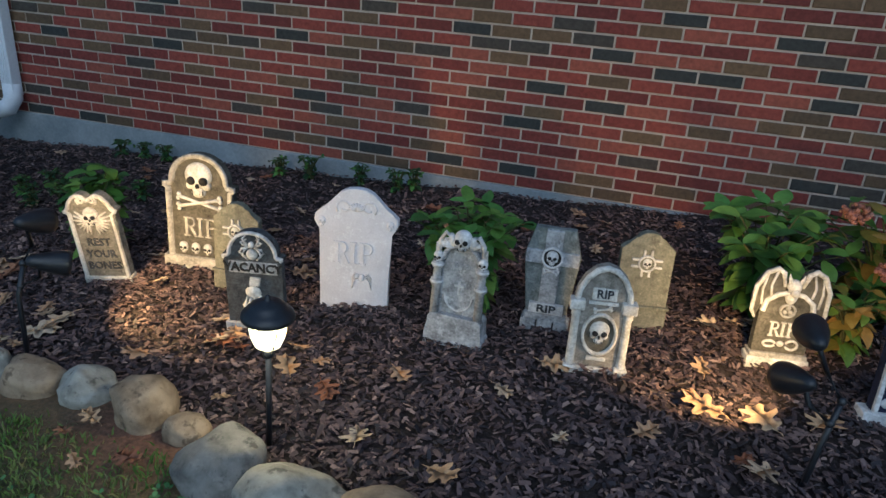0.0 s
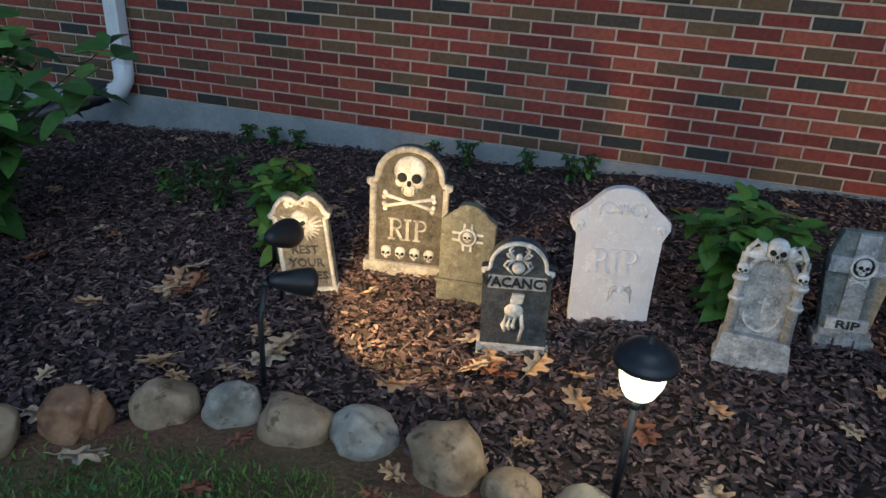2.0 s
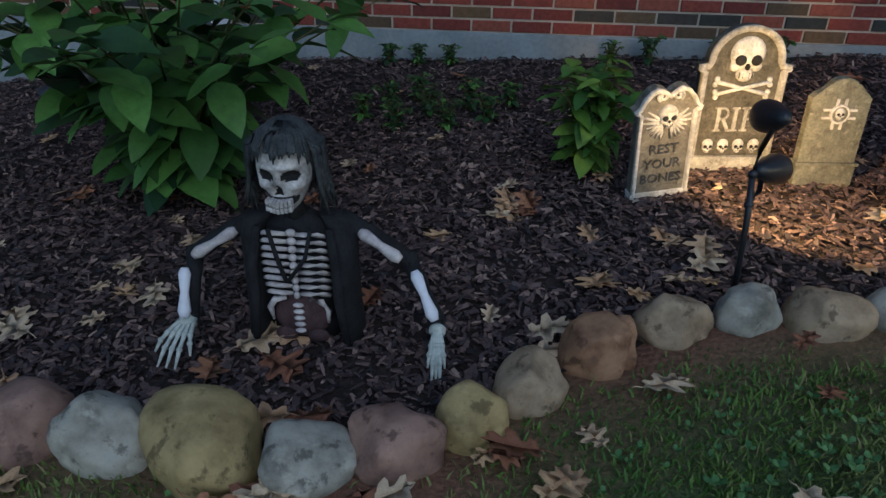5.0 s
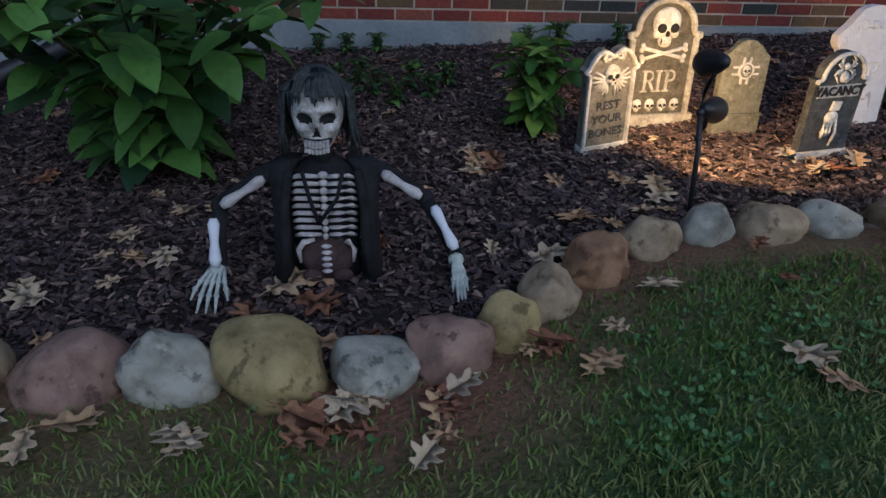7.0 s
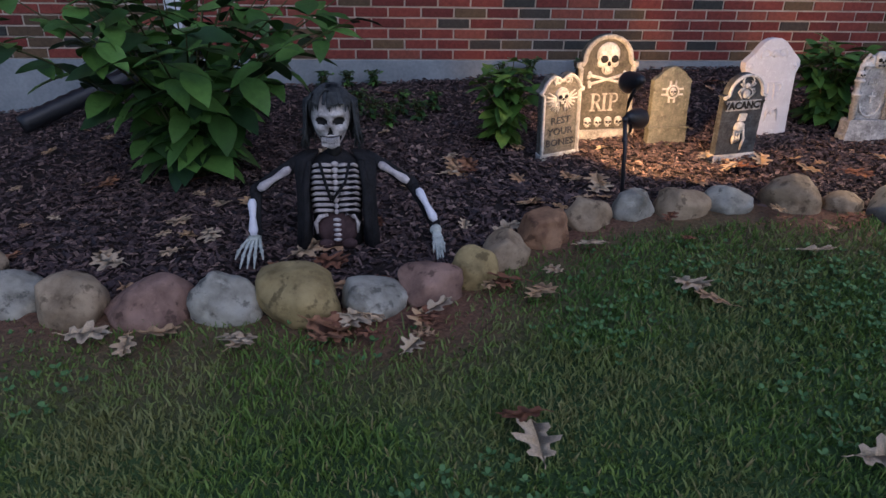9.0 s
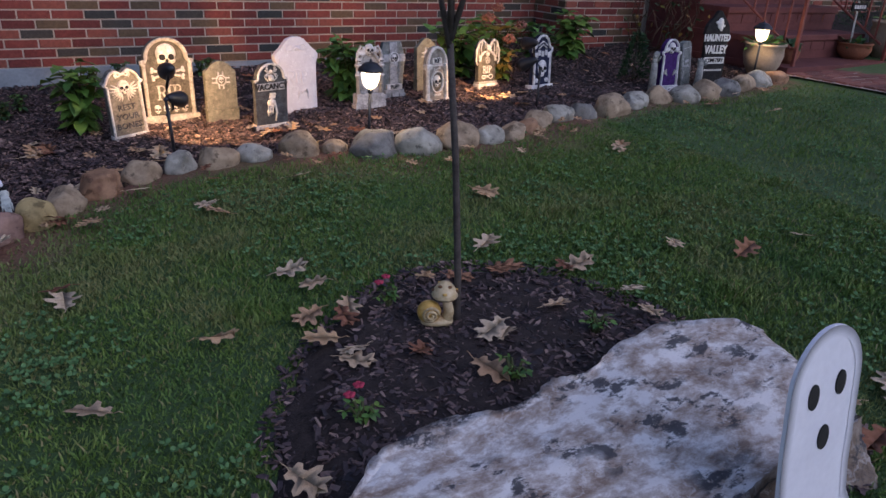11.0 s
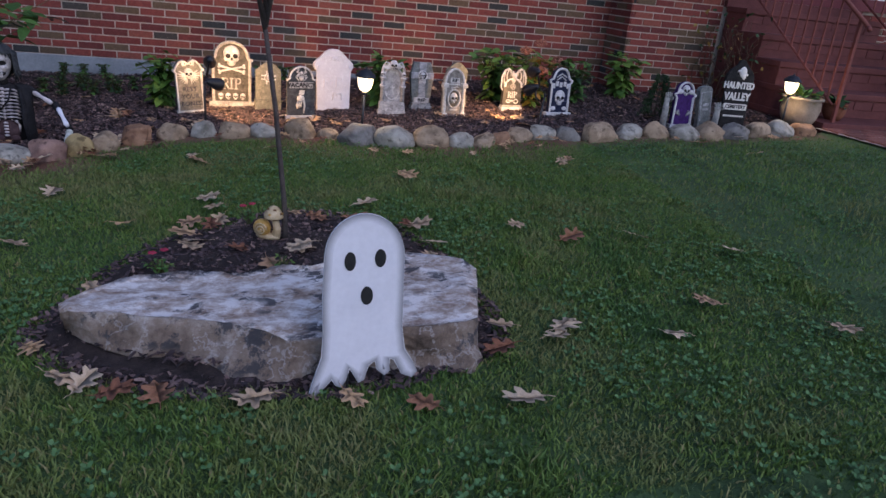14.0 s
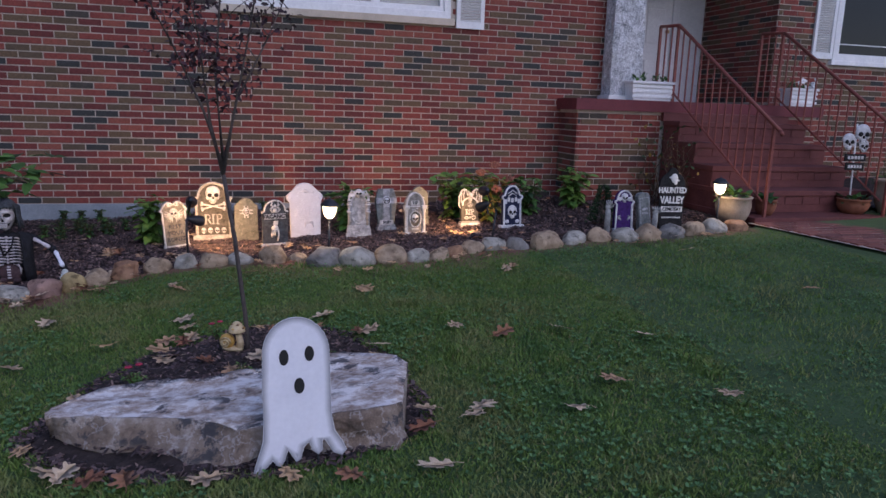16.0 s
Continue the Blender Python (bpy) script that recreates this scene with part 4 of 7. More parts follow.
for k, wd in enumerate(("REST", "YOUR", "BONES")):
    lettering(wd, 0.047, 0, 0.172 - k * 0.054, F_SLATE, g, -0.0015, 0.003, 0.0006, 0.98)
part("base_step", bx(-0.102, 0.102, -0.010, 0.040, -0.05, 0.014, bevel=0.003), F_BONE, g)


def cross_stone(x, y, rz, rx, label):
    g = grave(x, y, rz, label, rx)
    g.matrix_world = g.matrix_world @ Matrix.Scale(0.95, 4)
    half = [(0.102, 0.06), (0.102, 0.315), (0.086, 0.330), (0.066, 0.340)] + [(0.050 * math.cos(a), 0.348 + 0.036 * math.sin(a)) for a in [math.pi / 2 * k / 6 for k in range(1, 7)]]
    body(mirror(half), 0.036, F_OLIVE, g, 0.006)
    part("base_step", bx(-0.106, 0.106, -0.008, 0.042, -0.05, 0.075, bevel=0.006), F_OLIVE, g)
    part("base_ledge", bx(-0.112, 0.112, -0.013, 0.045, 0.072, 0.084, bevel=0.004), F_OLIVE, g)
    for s in (-1, 1):
        part("cross_bar", bx(s * 0.014 - 0.0045, s * 0.014 + 0.0045, -0.006, 0.002, 0.205, 0.315, bevel=0.0015), F_BONE, g, "pale raised bar")
        part("cross_bar", bx(-0.058, 0.058, -0.0065, 0.002, 0.260 + s * 0.014 - 0.0045, 0.260 + s * 0.014 + 0.0045, bevel=0.0015), F_BONE, g, "pale raised bar")
    bm = bmesh.new()
    slab(bm, arc(0, 0.26, 0.030, 0.030, 0, 345, 23), -0.007, 0.002)
    part("disc", bm, F_OLIVE, g)
    bm = bmesh.new()
    band(bm, arc(0, 0.26, 0.034, 0.034, 345, 0, 23), 0.008, -0.012, 0.0, 0, True)
    part("ring", bm, F_BONE, g)
    skull_part(0, 0.262, 0.036, g, F_BONE, -0.007, 0.2)
    return g


cross_stone(-1.545, 2.245, 5, -3, "small olive foam gravestone with pale ringed cross, floodlit")
cross_stone(0.030, 2.465, 12, -3, "olive grey foam gravestone with pale ringed cross")

# vacancy stone
g = grave(-1.312, 2.01, 11, "dark slate foam gravestone with spider and VACANCY lettering", 1, -1)
half = [(0.106, -0.03), (0.104, 0.268), (0.112, 0.272), (0.112, 0.284), (0.092, 0.288)] + arc(0, 0.288, 0.092, 0.092, 0, 90, 10)
body(mirror(half), 0.036, F_SLATE, g)
bm = bmesh.new()
band(bm, [(-x, z) for x, z in half[1:]] + [(x, z) for x, z in reversed(half[1:])][1:], 0.013, -0.010, 0.002)
part("rim", bm, F_FROST, g, "frosted grey rim")
part("base_step", bx(-0.116, 0.116, -0.012, 0.044, -0.05, 0.012, bevel=0.003), F_FROST, g)
bm = bmesh.new()
ell(bm, (0, -0.003, 0.292), (0.021, 0.012, 0.021))
ell(bm, (0, -0.003, 0.328), (0.011, 0.010, 0.013))
part("spider", bm, F_FROST, g, "raised spider")
for sx in (-1, 1):
    for u, top, foot in ((0.030, 0.352, 0.372), (0.038, 0.336, 0.350), (0.044, 0.300, 0.276), (0.034, 0.288, 0.268)):
        bm = bmesh.new()
        tube(bm, [(sx * 0.010, -0.002, 0.318), (sx * u * 0.8, -0.006, (0.318 + top) / 2 + 0.004), (sx * u, -0.006, top), (sx * u * 0.45, -0.002, foot)], [0.004, 0.0046, 0.0042, 0.002], 6)
        part("spider_leg", bm, F_FROST, g)
part("plaque", bx(-0.090, 0.090, -0.004, 0.002, 0.216, 0.262, bevel=0.002), F_GREY, g, "mid-grey name band")
lettering("VACANCY", 0.046, 0, 0.239, F_DARK, g, -0.005, 0.003, 0.0014, 0.98)
bm = bmesh.new()
slab(bm, [(-0.018, 0.168), (0.020, 0.168), (0.026, 0.200), (-0.012, 0.202)], -0.009, 0.002, 0.002)
part("cuff", bm, F_BONE, g, "pale carved cuff")
bm = bmesh.new()
ell(bm, (-0.004, -0.004, 0.140), (0.030, 0.012, 0.026))
part("palm", bm, F_BONE, g)
for k in range(3):
    bm = bmesh.new()
    tube(bm, [(-0.022 + k * 0.014, -0.006, 0.125), (-0.036 + k * 0.015, -0.014, 0.092), (-0.028 + k * 0.014, -0.008, 0.066 + 0.006 * k)], [0.0085, 0.008, 0.006], 7)
    part("curled_finger", bm, F_BONE, g)
bm = bmesh.new()
tube(bm, [(0.018, -0.004, 0.128), (0.026, -0.010, 0.085), (0.018, -0.006, 0.030)], [0.0085, 0.0075, 0.004], 7)
part("pointing_finger", bm, F_BONE, g)

# plain white stone
g = grave(-1.038, 2.265, 12, "large plain chalk-white foam gravestone with faint carving", -5)
g.matrix_world = g.matrix_world @ Matrix.Scale(0.955, 4)
half = [(0.140, -0.05), (0.140, 0.315), (0.158, 0.330), (0.170, 0.352), (0.168, 0.378), (0.146, 0.398), (0.118, 0.420), (0.092, 0.448), (0.066, 0.474), (0.034, 0.489), (0.0, 0.493)]
body(mirror(half), 0.038, F_CHALK, g, 0.007)
carved_rip(0.095, -0.01, 0.225, F_CHALK, g, 0.0, 0.005)
for s in (-1, 1):
    bm = bmesh.new()
    skull(bm, s * 0.138, 0.352, 0.040, 0.004, 0.2)
    part("small_skull", bm, [F_CHALK, F_CHALK], g)
    bm = bmesh.new()
    tube(bm, [(s * (0.05 + 0.030 * math.cos(radians(a)) * (1 - a / 560)), 0.001, 0.415 + 0.028 * math.sin(radians(a)) * (1 - a / 560)) for a in range(-40, 330, 30)], 0.005, 6)
    part("scroll", bm, F_CHALK, g)
bm = bmesh.new()
for k in range(7):
    a = radians(20 + k * 23)
    tube(bm, [(0, 0.002, 0.405), (0.036 * math.cos(a), -0.003, 0.400 + 0.034 * math.sin(a))], [0.008, 0.004], 6)
part("leaf_carving", bm, F_CHALK, g)
bm = bmesh.new()
ell(bm, (0.03, 0.001, 0.125), (0.012, 0.008, 0.016))
for s in (-1, 1):
    for k in range(4):
        tube(bm, [(0.03, 0.001, 0.128), (0.03 + s * 0.028, -0.003, 0.135 - k * 0.010 + 0.010), (0.03 + s * 0.040, 0.001, 0.118 - k * 0.014)], 0.0028, 5)
part("spider", bm, F_CHALK, g)

# angel-wing stone with columns
g = grave(-0.592, 2.14, -3, "grey foam gravestone with skull, wings and columns", -5)
body(mirror([(0.072, 0.05), (0.072, 0.30)] + arc(0, 0.30, 0.072, 0.062, 0, 90, 8)[1:]), 0.045, F_GREY, g, 0.004, y0=0.010)
bm = bmesh.new()
slab(bm, mirror([(0.110, -0.05), (0.110, 0.018), (0.102, 0.028), (0.100, 0.085), (0.090, 0.098)]), -0.022, 0.06, 0.005)
part("base_step", bm, F_GREY, g)
for s in (-1, 1):
    bm = bmesh.new()
    lathe(bm, [(0.016, 0.09), (0.015, 0.20), (0.021, 0.205), (0.023, 0.215), (0.021, 0.226), (0.015, 0.230), (0.014, 0.265), (0.021, 0.270), (0.023, 0.280), (0.020, 0.290), (0.012, 0.294)], 14, 0, (s * 0.082, -0.004, 0))
    part("column", bm, F_GREY, g)
    for zc in (0.216, 0.280):
        bm = bmesh.new()
        ell(bm, (s * 0.082, -0.006, zc), (0.0245, 0.024, 0.010))
        part("column_ring", bm, F_LGREY, g)
    skull_part(s * 0.082, 0.308, 0.036, g, F_LGREY, -0.006, 0.45, "small_skull")
    bm = bmesh.new()
    for k in range(5):
        tube(bm, [(s * 0.034, 0.0, 0.352), (s * (0.040 + 0.012 * k), -0.004, 0.392 - 0.010 * k), (s * (0.046 + 0.011 * k), 0.0, 0.395 - 0.022 * k)], [0.012, 0.010, 0.006], 7)
    tube(bm, [(s * 0.036, -0.006, 0.385), (s * 0.060, -0.008, 0.400), (s * 0.078, -0.006, 0.37), (s * 0.084, -0.004, 0.325)], [0.007, 0.009, 0.009, 0.006], 7)
    part("wing", bm, F_LGREY, g)
skull_part(0, 0.378, 0.066, g, F_LGREY, 0.0, 0.42)
bm = bmesh.new()
tube(bm, [(0.066 * math.cos(radians(a)), -0.002, 0.298 + 0.060 * math.sin(radians(a))) for a in range(0, 181, 15)], 0.009, 8)
part("arch", bm, F_GREY, g)
lettering("RIP", 0.046, 0, 0.272, F_GREY, g, 0.008, 0.003, 0.001)
bm = bmesh.new()
box(bm, -0.004, 0.004, 0.004, 0.012, 0.175, 0.225, 0.001)
box(bm, -0.018, 0.018, 0.004, 0.012, 0.203, 0.211, 0.001)
band(bm, arc(0, 0.17, 0.055, 0.062, 360, 180, 16), 0.007, 0.003, 0.012)
part("carving", bm, F_LGREY, g)

# coffin stone
g = grave(-0.302, 2.36, 4, "dark grey coffin-shaped foam gravestone with skull cross", -5)
g.matrix_world = g.matrix_world @ Matrix.Scale(0.935, 4)
half = [(0.080, 0.03), (0.110, 0.285), (0.078, 0.400), (0.0, 0.400)]
body(mirror(half), 0.038, F_COFFIN, g, 0.010)
bm = bmesh.new()
box(bm, -0.034, 0.034, -0.012, 0.004, 0.09, 0.395, 0.004)
part("cross_post", bm, F_GREY, g)
bm = bmesh.new()
box(bm, -0.104, 0.104, -0.014, 0.004, 0.255, 0.310, 0.004)
part("cross_arm", bm, F_GREY, g)
bm = bmesh.new()
slab(bm, arc(0, 0.285, 0.038, 0.038, 0, 345, 23), -0.016, 0.0)
part("disc", bm, F_DARK, g)
bm = bmesh.new()
band(bm, arc(0, 0.285, 0.043, 0.043, 345, 0, 23), 0.010, -0.024, 0.0, 0, True)
part("ring", bm, F_LGREY, g)
skull_part(0, 0.286, 0.050, g, F_LGREY, -0.016, 0.2)
bm = bmesh.new()
bone(bm, (-0.025, 0.222), (0.025, 0.238), 0.005, -0.014)
bone(bm, (-0.025, 0.238), (0.025, 0.222), 0.005, -0.014)
part("bow", bm, F_LGREY, g)
part("plaque", bx(-0.068, 0.068, -0.020, 0.004, 0.050, 0.092, bevel=0.003), F_LGREY, g)
lettering("RIP", 0.042, 0, 0.071, F_SLATE, g, -0.021, 0.002, 0.001, 1.35)
for k in range(3):
    part("base_stone", bx(-0.095 + k * 0.066, -0.034 + k * 0.066, -0.026, 0.058, -0.05, 0.022 + 0.006 * (k % 2), bevel=0.006), F_GREY, g)
part("base_step", bx(-0.085, 0.085, -0.022, 0.055, 0.018, 0.050, bevel=0.006), F_GREY, g)

# oval skull stone with pointed arch
g = grave(-0.088, 2.115, 10, "taupe foam gravestone with oval skull panel and pale columns", -4)
g.matrix_world = g.matrix_world @ Matrix.Scale(0.96, 4)
half = [(0.098, -0.05), (0.098, 0.26), (0.092, 0.30), (0.070, 0.345), (0.038, 0.376), (0.0, 0.388)]
body(mirror(half), 0.036, F_CLAY, g, 0.004)
bm = bmesh.new()
hh = half[1:]
band(bm, [(-x, z) for x, z in hh] + [(x, z) for x, z in reversed(hh)][1:], 0.020, -0.016, 0.002)
part("arch", bm, F_BONE, g, "pale arch moulding")
for s in (-1, 1):
    bm = bmesh.new()
    lathe(bm, [(0.017, -0.04), (0.016, 0.02), (0.014, 0.20), (0.018, 0.205), (0.016, 0.212), (0.019, 0.222), (0.022, 0.228)], 12, 0, (s * 0.088, -0.004, 0))
    part("column", bm, F_BONE, g)
    part("capital", bx(s * 0.088 - 0.026, s * 0.088 + 0.026, -0.030, 0.02, 0.226, 0.264, bevel=0.006), F_BONE, g)
    part("column_foot", bx(s * 0.088 - 0.023, s * 0.088 + 0.023, -0.028, 0.02, -0.04, 0.016, bevel=0.004), F_BONE, g)
part("plaque", bx(-0.042, 0.042, -0.008, 0.002, 0.262, 0.306, bevel=0.004), F_BONE, g)
part("plaque_foot", bx(-0.050, 0.050, -0.010, 0.002, 0.246, 0.258, bevel=0.003), F_BONE, g)
lettering("RIP", 0.042, 0, 0.285, F_SLATE, g, -0.009, 0.002, 0.001)
bm = bmesh.new()
band(bm, arc(0, 0.135, 0.062, 0.080, 345, 0, 31), 0.012, -0.016, 0.002, 0, True)
part("oval_ring", bm, F_BONE, g)
bm = bmesh.new()
slab(bm, arc(0, 0.135, 0.054, 0.072, 0, 345, 23), -0.002, 0.001)
part("oval_panel", bm, F_BEIGE, g)
skull_part(0, 0.142, 0.074, g, F_BONE, 0.002, 0.26)
bm = bmesh.new()
bone(bm, (-0.026, 0.222), (0.026, 0.234), 0.006, -0.006)
box(bm, -0.034, 0.034, -0.012, 0.0, 0.036, 0.050, 0.003)
part("ornament", bm, F_BONE, g)
part("base_step", bx(-0.108, 0.108, -0.012, 0.05, -0.05, 0.008, bevel=0.004), F_BONE, g)

# winged gargoyle stone
g = grave(0.505, 2.36, 10, "pale foam gravestone with winged gargoyle top, floodlit", -5)
g.matrix_world = g.matrix_world @ Matrix.Scale(0.92, 4)
half = [(0.098, -0.05), (0.098, 0.20), (0.088, 0.245), (0.050, 0.275), (0.0, 0.285)]
body(mirror(half), 0.038, F_BEIGE, g)
bm = bmesh.new()
band(bm, [(-x, z) for x, z in half[1:]] + [(x, z) for x, z in reversed(half[1:])][1:], 0.018, -0.016, 0.002)
part("rim", bm, F_BONE, g)
for s in (-1, 1):
    bm = bmesh.new()
    wing = [(0.030, 0.245), (0.022, 0.300), (0.034, 0.350), (0.062, 0.368), (0.096, 0.352), (0.122, 0.310), (0.132, 0.250), (0.128, 0.190), (0.112, 0.165), (0.104, 0.215), (0.088, 0.245), (0.066, 0.262), (0.046, 0.255)]
    slab(bm, [(s * x, z) for x, z in (wing if s < 0 else wing[::-1])], -0.004, 0.022, 0.004)
    part("wing", bm, F_BEIGE, g)
    bm = bmesh.new()
    tube(bm, [(s * 0.030, -0.008, 0.30), (s * 0.045, -0.012, 0.352), (s * 0.066, -0.012, 0.366), (s * 0.100, -0.010, 0.348), (s * 0.128, -0.008, 0.290), (s * 0.130, -0.006, 0.20), (s * 0.114, -0.006, 0.17)], [0.007, 0.010, 0.011, 0.010, 0.009, 0.008, 0.005], 8)
    tube(bm, [(s * 0.062, -0.008, 0.362), (s * 0.078, -0.008, 0.30), (s * 0.072, -0.008, 0.262)], 0.005, 6)
    tube(bm, [(s * 0.096, -0.008, 0.346), (s * 0.106, -0.008, 0.28), (s * 0.100, -0.008, 0.225)], 0.005, 6)
    part("wing_bone", bm, F_BONE, g)
    bm = bmesh.new()
    tube(bm, [(s * 0.016, -0.018, 0.318), (s * 0.024, -0.020, 0.336), (s * 0.026, -0.018, 0.352)], [0.010, 0.007, 0.002], 7)
    part("horn", bm, F_BONE, g)
bm = bmesh.new()
ell(bm, (0, -0.014, 0.306), (0.027, 0.024, 0.026))
ell(bm, (0, -0.032, 0.286), (0.016, 0.018, 0.016))
ell(bm, (0, -0.006, 0.262), (0.022, 0.016, 0.030))
part("gargoyle", bm, F_BONE, g, "bright gargoyle head")
bm = bmesh.new()
band(bm, arc(0, 0.205, 0.030, 0.028, 345, 0, 23), 0.008, -0.010, 0.0, 0, True)
for k in range(3):
    a = radians(90 + 120 * k)
    ell(bm, (0.011 * math.cos(a), -0.004, 0.205 + 0.011 * math.sin(a)), (0.009, 0.006, 0.009))
part("trefoil", bm, F_PALE, g)
carved_rip(0.058, -0.004, 0.130, F_BONE, g, -0.002, 0.006)
bm = bmesh.new()
for s in (-1, 1):
    tube(bm, [(s * (0.040 + 0.022 * math.cos(radians(a))), -0.004, 0.070 + 0.015 * math.sin(radians(a)) * (1 + 0.2 * s)) for a in range(-160, 200, 30)], 0.005, 6)
ell(bm, (0, -0.003, 0.072), (0.014, 0.007, 0.012))
part("scrollwork", bm, F_BONE, g)
part("base_step", bx(-0.112, 0.112, -0.018, 0.055, -0.05, 0.016, bevel=0.005), F_BONE, g)
part("base_step", bx(-0.104, 0.104, -0.014, 0.052, 0.014, 0.034, bevel=0.004), F_PALE, g)

# navy skull stone
g = grave(0.835, 2.11, 10, "navy blue foam gravestone with pale skull and rim", -4)
half = [(0.096, 0.0), (0.096, 0.262), (0.112, 0.268), (0.112, 0.296), (0.086, 0.306), (0.066, 0.360), (0.034, 0.388), (0.0, 0.394)]
body(mirror(half), 0.036, F_NAVY, g)
bm = bmesh.new()
band(bm, [(-x, z) for x, z in half] + [(x, z) for x, z in reversed(half)][1:], 0.018, -0.010, 0.002)
part("rim", bm, F_LGREY, g)
skull_part(0, 0.150, 0.105, g, F_LGREY, 0.0, 0.12)
bm = bmesh.new()
for k in range(5):
    bar = [(-0.07, 0.245), (-0.038, 0.262), (0.0, 0.255), (0.038, 0.262), (0.07, 0.245)][k]
    box(bm, bar[0] - 0.013, bar[0] + 0.013, -0.006, 0.002, bar[1] - 0.020, bar[1] + 0.020, 0.002)
tube(bm, [(-0.05, -0.003, 0.315), (0.0, -0.006, 0.345), (0.05, -0.003, 0.315)], 0.006, 6)
tube(bm, [(-0.045, -0.003, 0.292), (0.0, -0.006, 0.322), (0.045, -0.003, 0.292)], 0.005, 6)
for s in (-1, 1):
    ell(bm, (s * 0.055, -0.002, 0.06), (0.024, 0.007, 0.018))
part("carving", bm, F_LGREY, g)
part("base_step", bx(-0.122, 0.122, -0.015, 0.052, -0.05, 0.028, bevel=0.006), F_LGREY, g)

# purple draped stone with a reaching prop arm
g = grave(1.745, 1.68, -3, "white-rimmed gravestone with purple cloth panel", -4)
half = [(0.088, 0.0), (0.082, 0.245), (0.098, 0.258), (0.098, 0.275), (0.076, 0.285)] + arc(0, 0.285, 0.076, 0.088, 0, 90, 8)[1:]
body(mirror(half), 0.04, F_PURPLE, g)
bm = bmesh.new()
band(bm, [(-x, z) for x, z in half] + [(x, z) for x, z in reversed(half)][1:], 0.016, -0.012, 0.002)
part("rim", bm, F_LGREY, g)
skull_part(0, 0.305, 0.072, g, F_LGREY, 0.0, 0.25)
for s in (-1, 1):
    ell_bm = bmesh.new()
    ell(ell_bm, (s * 0.048, -0.004, 0.292), (0.022, 0.012, 0.020))
    part("cloud", ell_bm, F_LGREY, g)
    bm = bmesh.new()
    for k in range(4):
        tube(bm, [(s * 0.072, -0.004, 0.125), (s * (0.040 - 0.004 * k), -0.010, 0.145 - 0.014 * k)], 0.0045, 6)
    part("claw", bm, F_ZGREY, g)
part("base_step", bx(-0.100, 0.100, -0.015, 0.048, -0.05, 0.026, bevel=0.005), F_LGREY, g)


def arm_prop(x, y, rz, h, label):
    """A grey rubber arm that reaches out of the ground, one mesh."""
    bm = bmesh.new()
    tube(bm, [(0, 0, -0.05), (0.004, 0, h * 0.45), (0, 0, h * 0.68)], [0.030, 0.026, 0.021], 12)
    ell(bm, (0, 0, h * 0.75), (0.030, 0.014, 0.035))
    for k in range(4):
        u = (k - 1.5) * 0.015
        tube(bm, [(u, -0.002, h * 0.80), (u * 1.3, -0.012, h * 0.90), (u * 1.4, -0.010, h * (0.97 + 0.03 * (k in (1, 2))))], [0.0085, 0.0075, 0.005], 7)
    tube(bm, [(0.028, -0.004, h * 0.74), (0.046, -0.014, h * 0.80), (0.050, -0.016, h * 0.86)], [0.009, 0.008, 0.005], 7)
    ob = part("zombie_arm_prop", bm, F_ZGREY, None, "", True)
    ob.matrix_world = pose(x, y, gz(x, y) + 0.02, -4, 3, rz)
    return tagged(ob, label, "halloween prop")


arm_prop(1.59, 1.70, 10, 0.27, "grey rubber zombie arm reaching out of the mulch")
arm_prop(2.03, 1.64, -20, 0.20, "short grey rubber zombie arm before a leaning slab")
g = grave(2.01, 1.74, 12, "small blue-grey leaning gravestone beside the cemetery sign", -4, -6)
body(mirror([(0.070, -0.05), (0.070, 0.30), (0.052, 0.325), (0.0, 0.335)]), 0.045, F_COFFIN, g, 0.008)
bm = bmesh.new()
band(bm, [(-0.058, 0.05), (-0.058, 0.285), (0.058, 0.285), (0.058, 0.05)], 0.008, -0.006, 0.002)
box(bm, -0.034, 0.034, -0.005, 0.002, 0.17, 0.19, 0.002)
box(bm, -0.034, 0.034, -0.005, 0.002, 0.13, 0.15, 0.002)
part("carving", bm, F_GREY, g)

# cemetery sign
F_SIGNW = foam("sign_white", (0.85, 0.83, 0.76), (0.88, 0.86, 0.80))
g = thing("cemetery_sign", pose(2.215, 1.66, gz(2.215, 1.66), -3, 0, -6), "black arched yard sign lettered HAUNTED VALLEY CEMETERY with white ghost", "yard sign")
half = [(0.112, -0.03), (0.112, 0.37), (0.128, 0.38), (0.118, 0.44), (0.090, 0.48), (0.052, 0.505), (0.020, 0.555), (0.0, 0.560)]
body(mirror(half), 0.03, F_DARK, g, 0.004, "panel")
bm = bmesh.new()
ell(bm, (0.01, -0.004, 0.462), (0.034, 0.010, 0.044))
ell(bm, (-0.020, -0.004, 0.470), (0.022, 0.008, 0.010))
ell(bm, (0.040, -0.004, 0.444), (0.020, 0.008, 0.010))
ell(bm, (0.024, -0.004, 0.425), (0.016, 0.008, 0.022))
part("ghost_shape", bm, F_SIGNW, g, "small white ghost")
lettering("HAUNTED", 0.072, 0, 0.352, F_SIGNW, g, -0.002, 0.003, 0.003, 0.80)
lettering("VALLEY", 0.086, 0, 0.262, F_SIGNW, g, -0.002, 0.003, 0.003, 0.80)
part("plate", bx(-0.104, 0.104, -0.004, 0.002, 0.155, 0.205, bevel=0.002), F_SIGNW, g)
lettering("CEMETERY", 0.042, 0, 0.180, F_DARK, g, -0.005, 0.002, 0.0012, 0.9)
bm = bmesh.new()
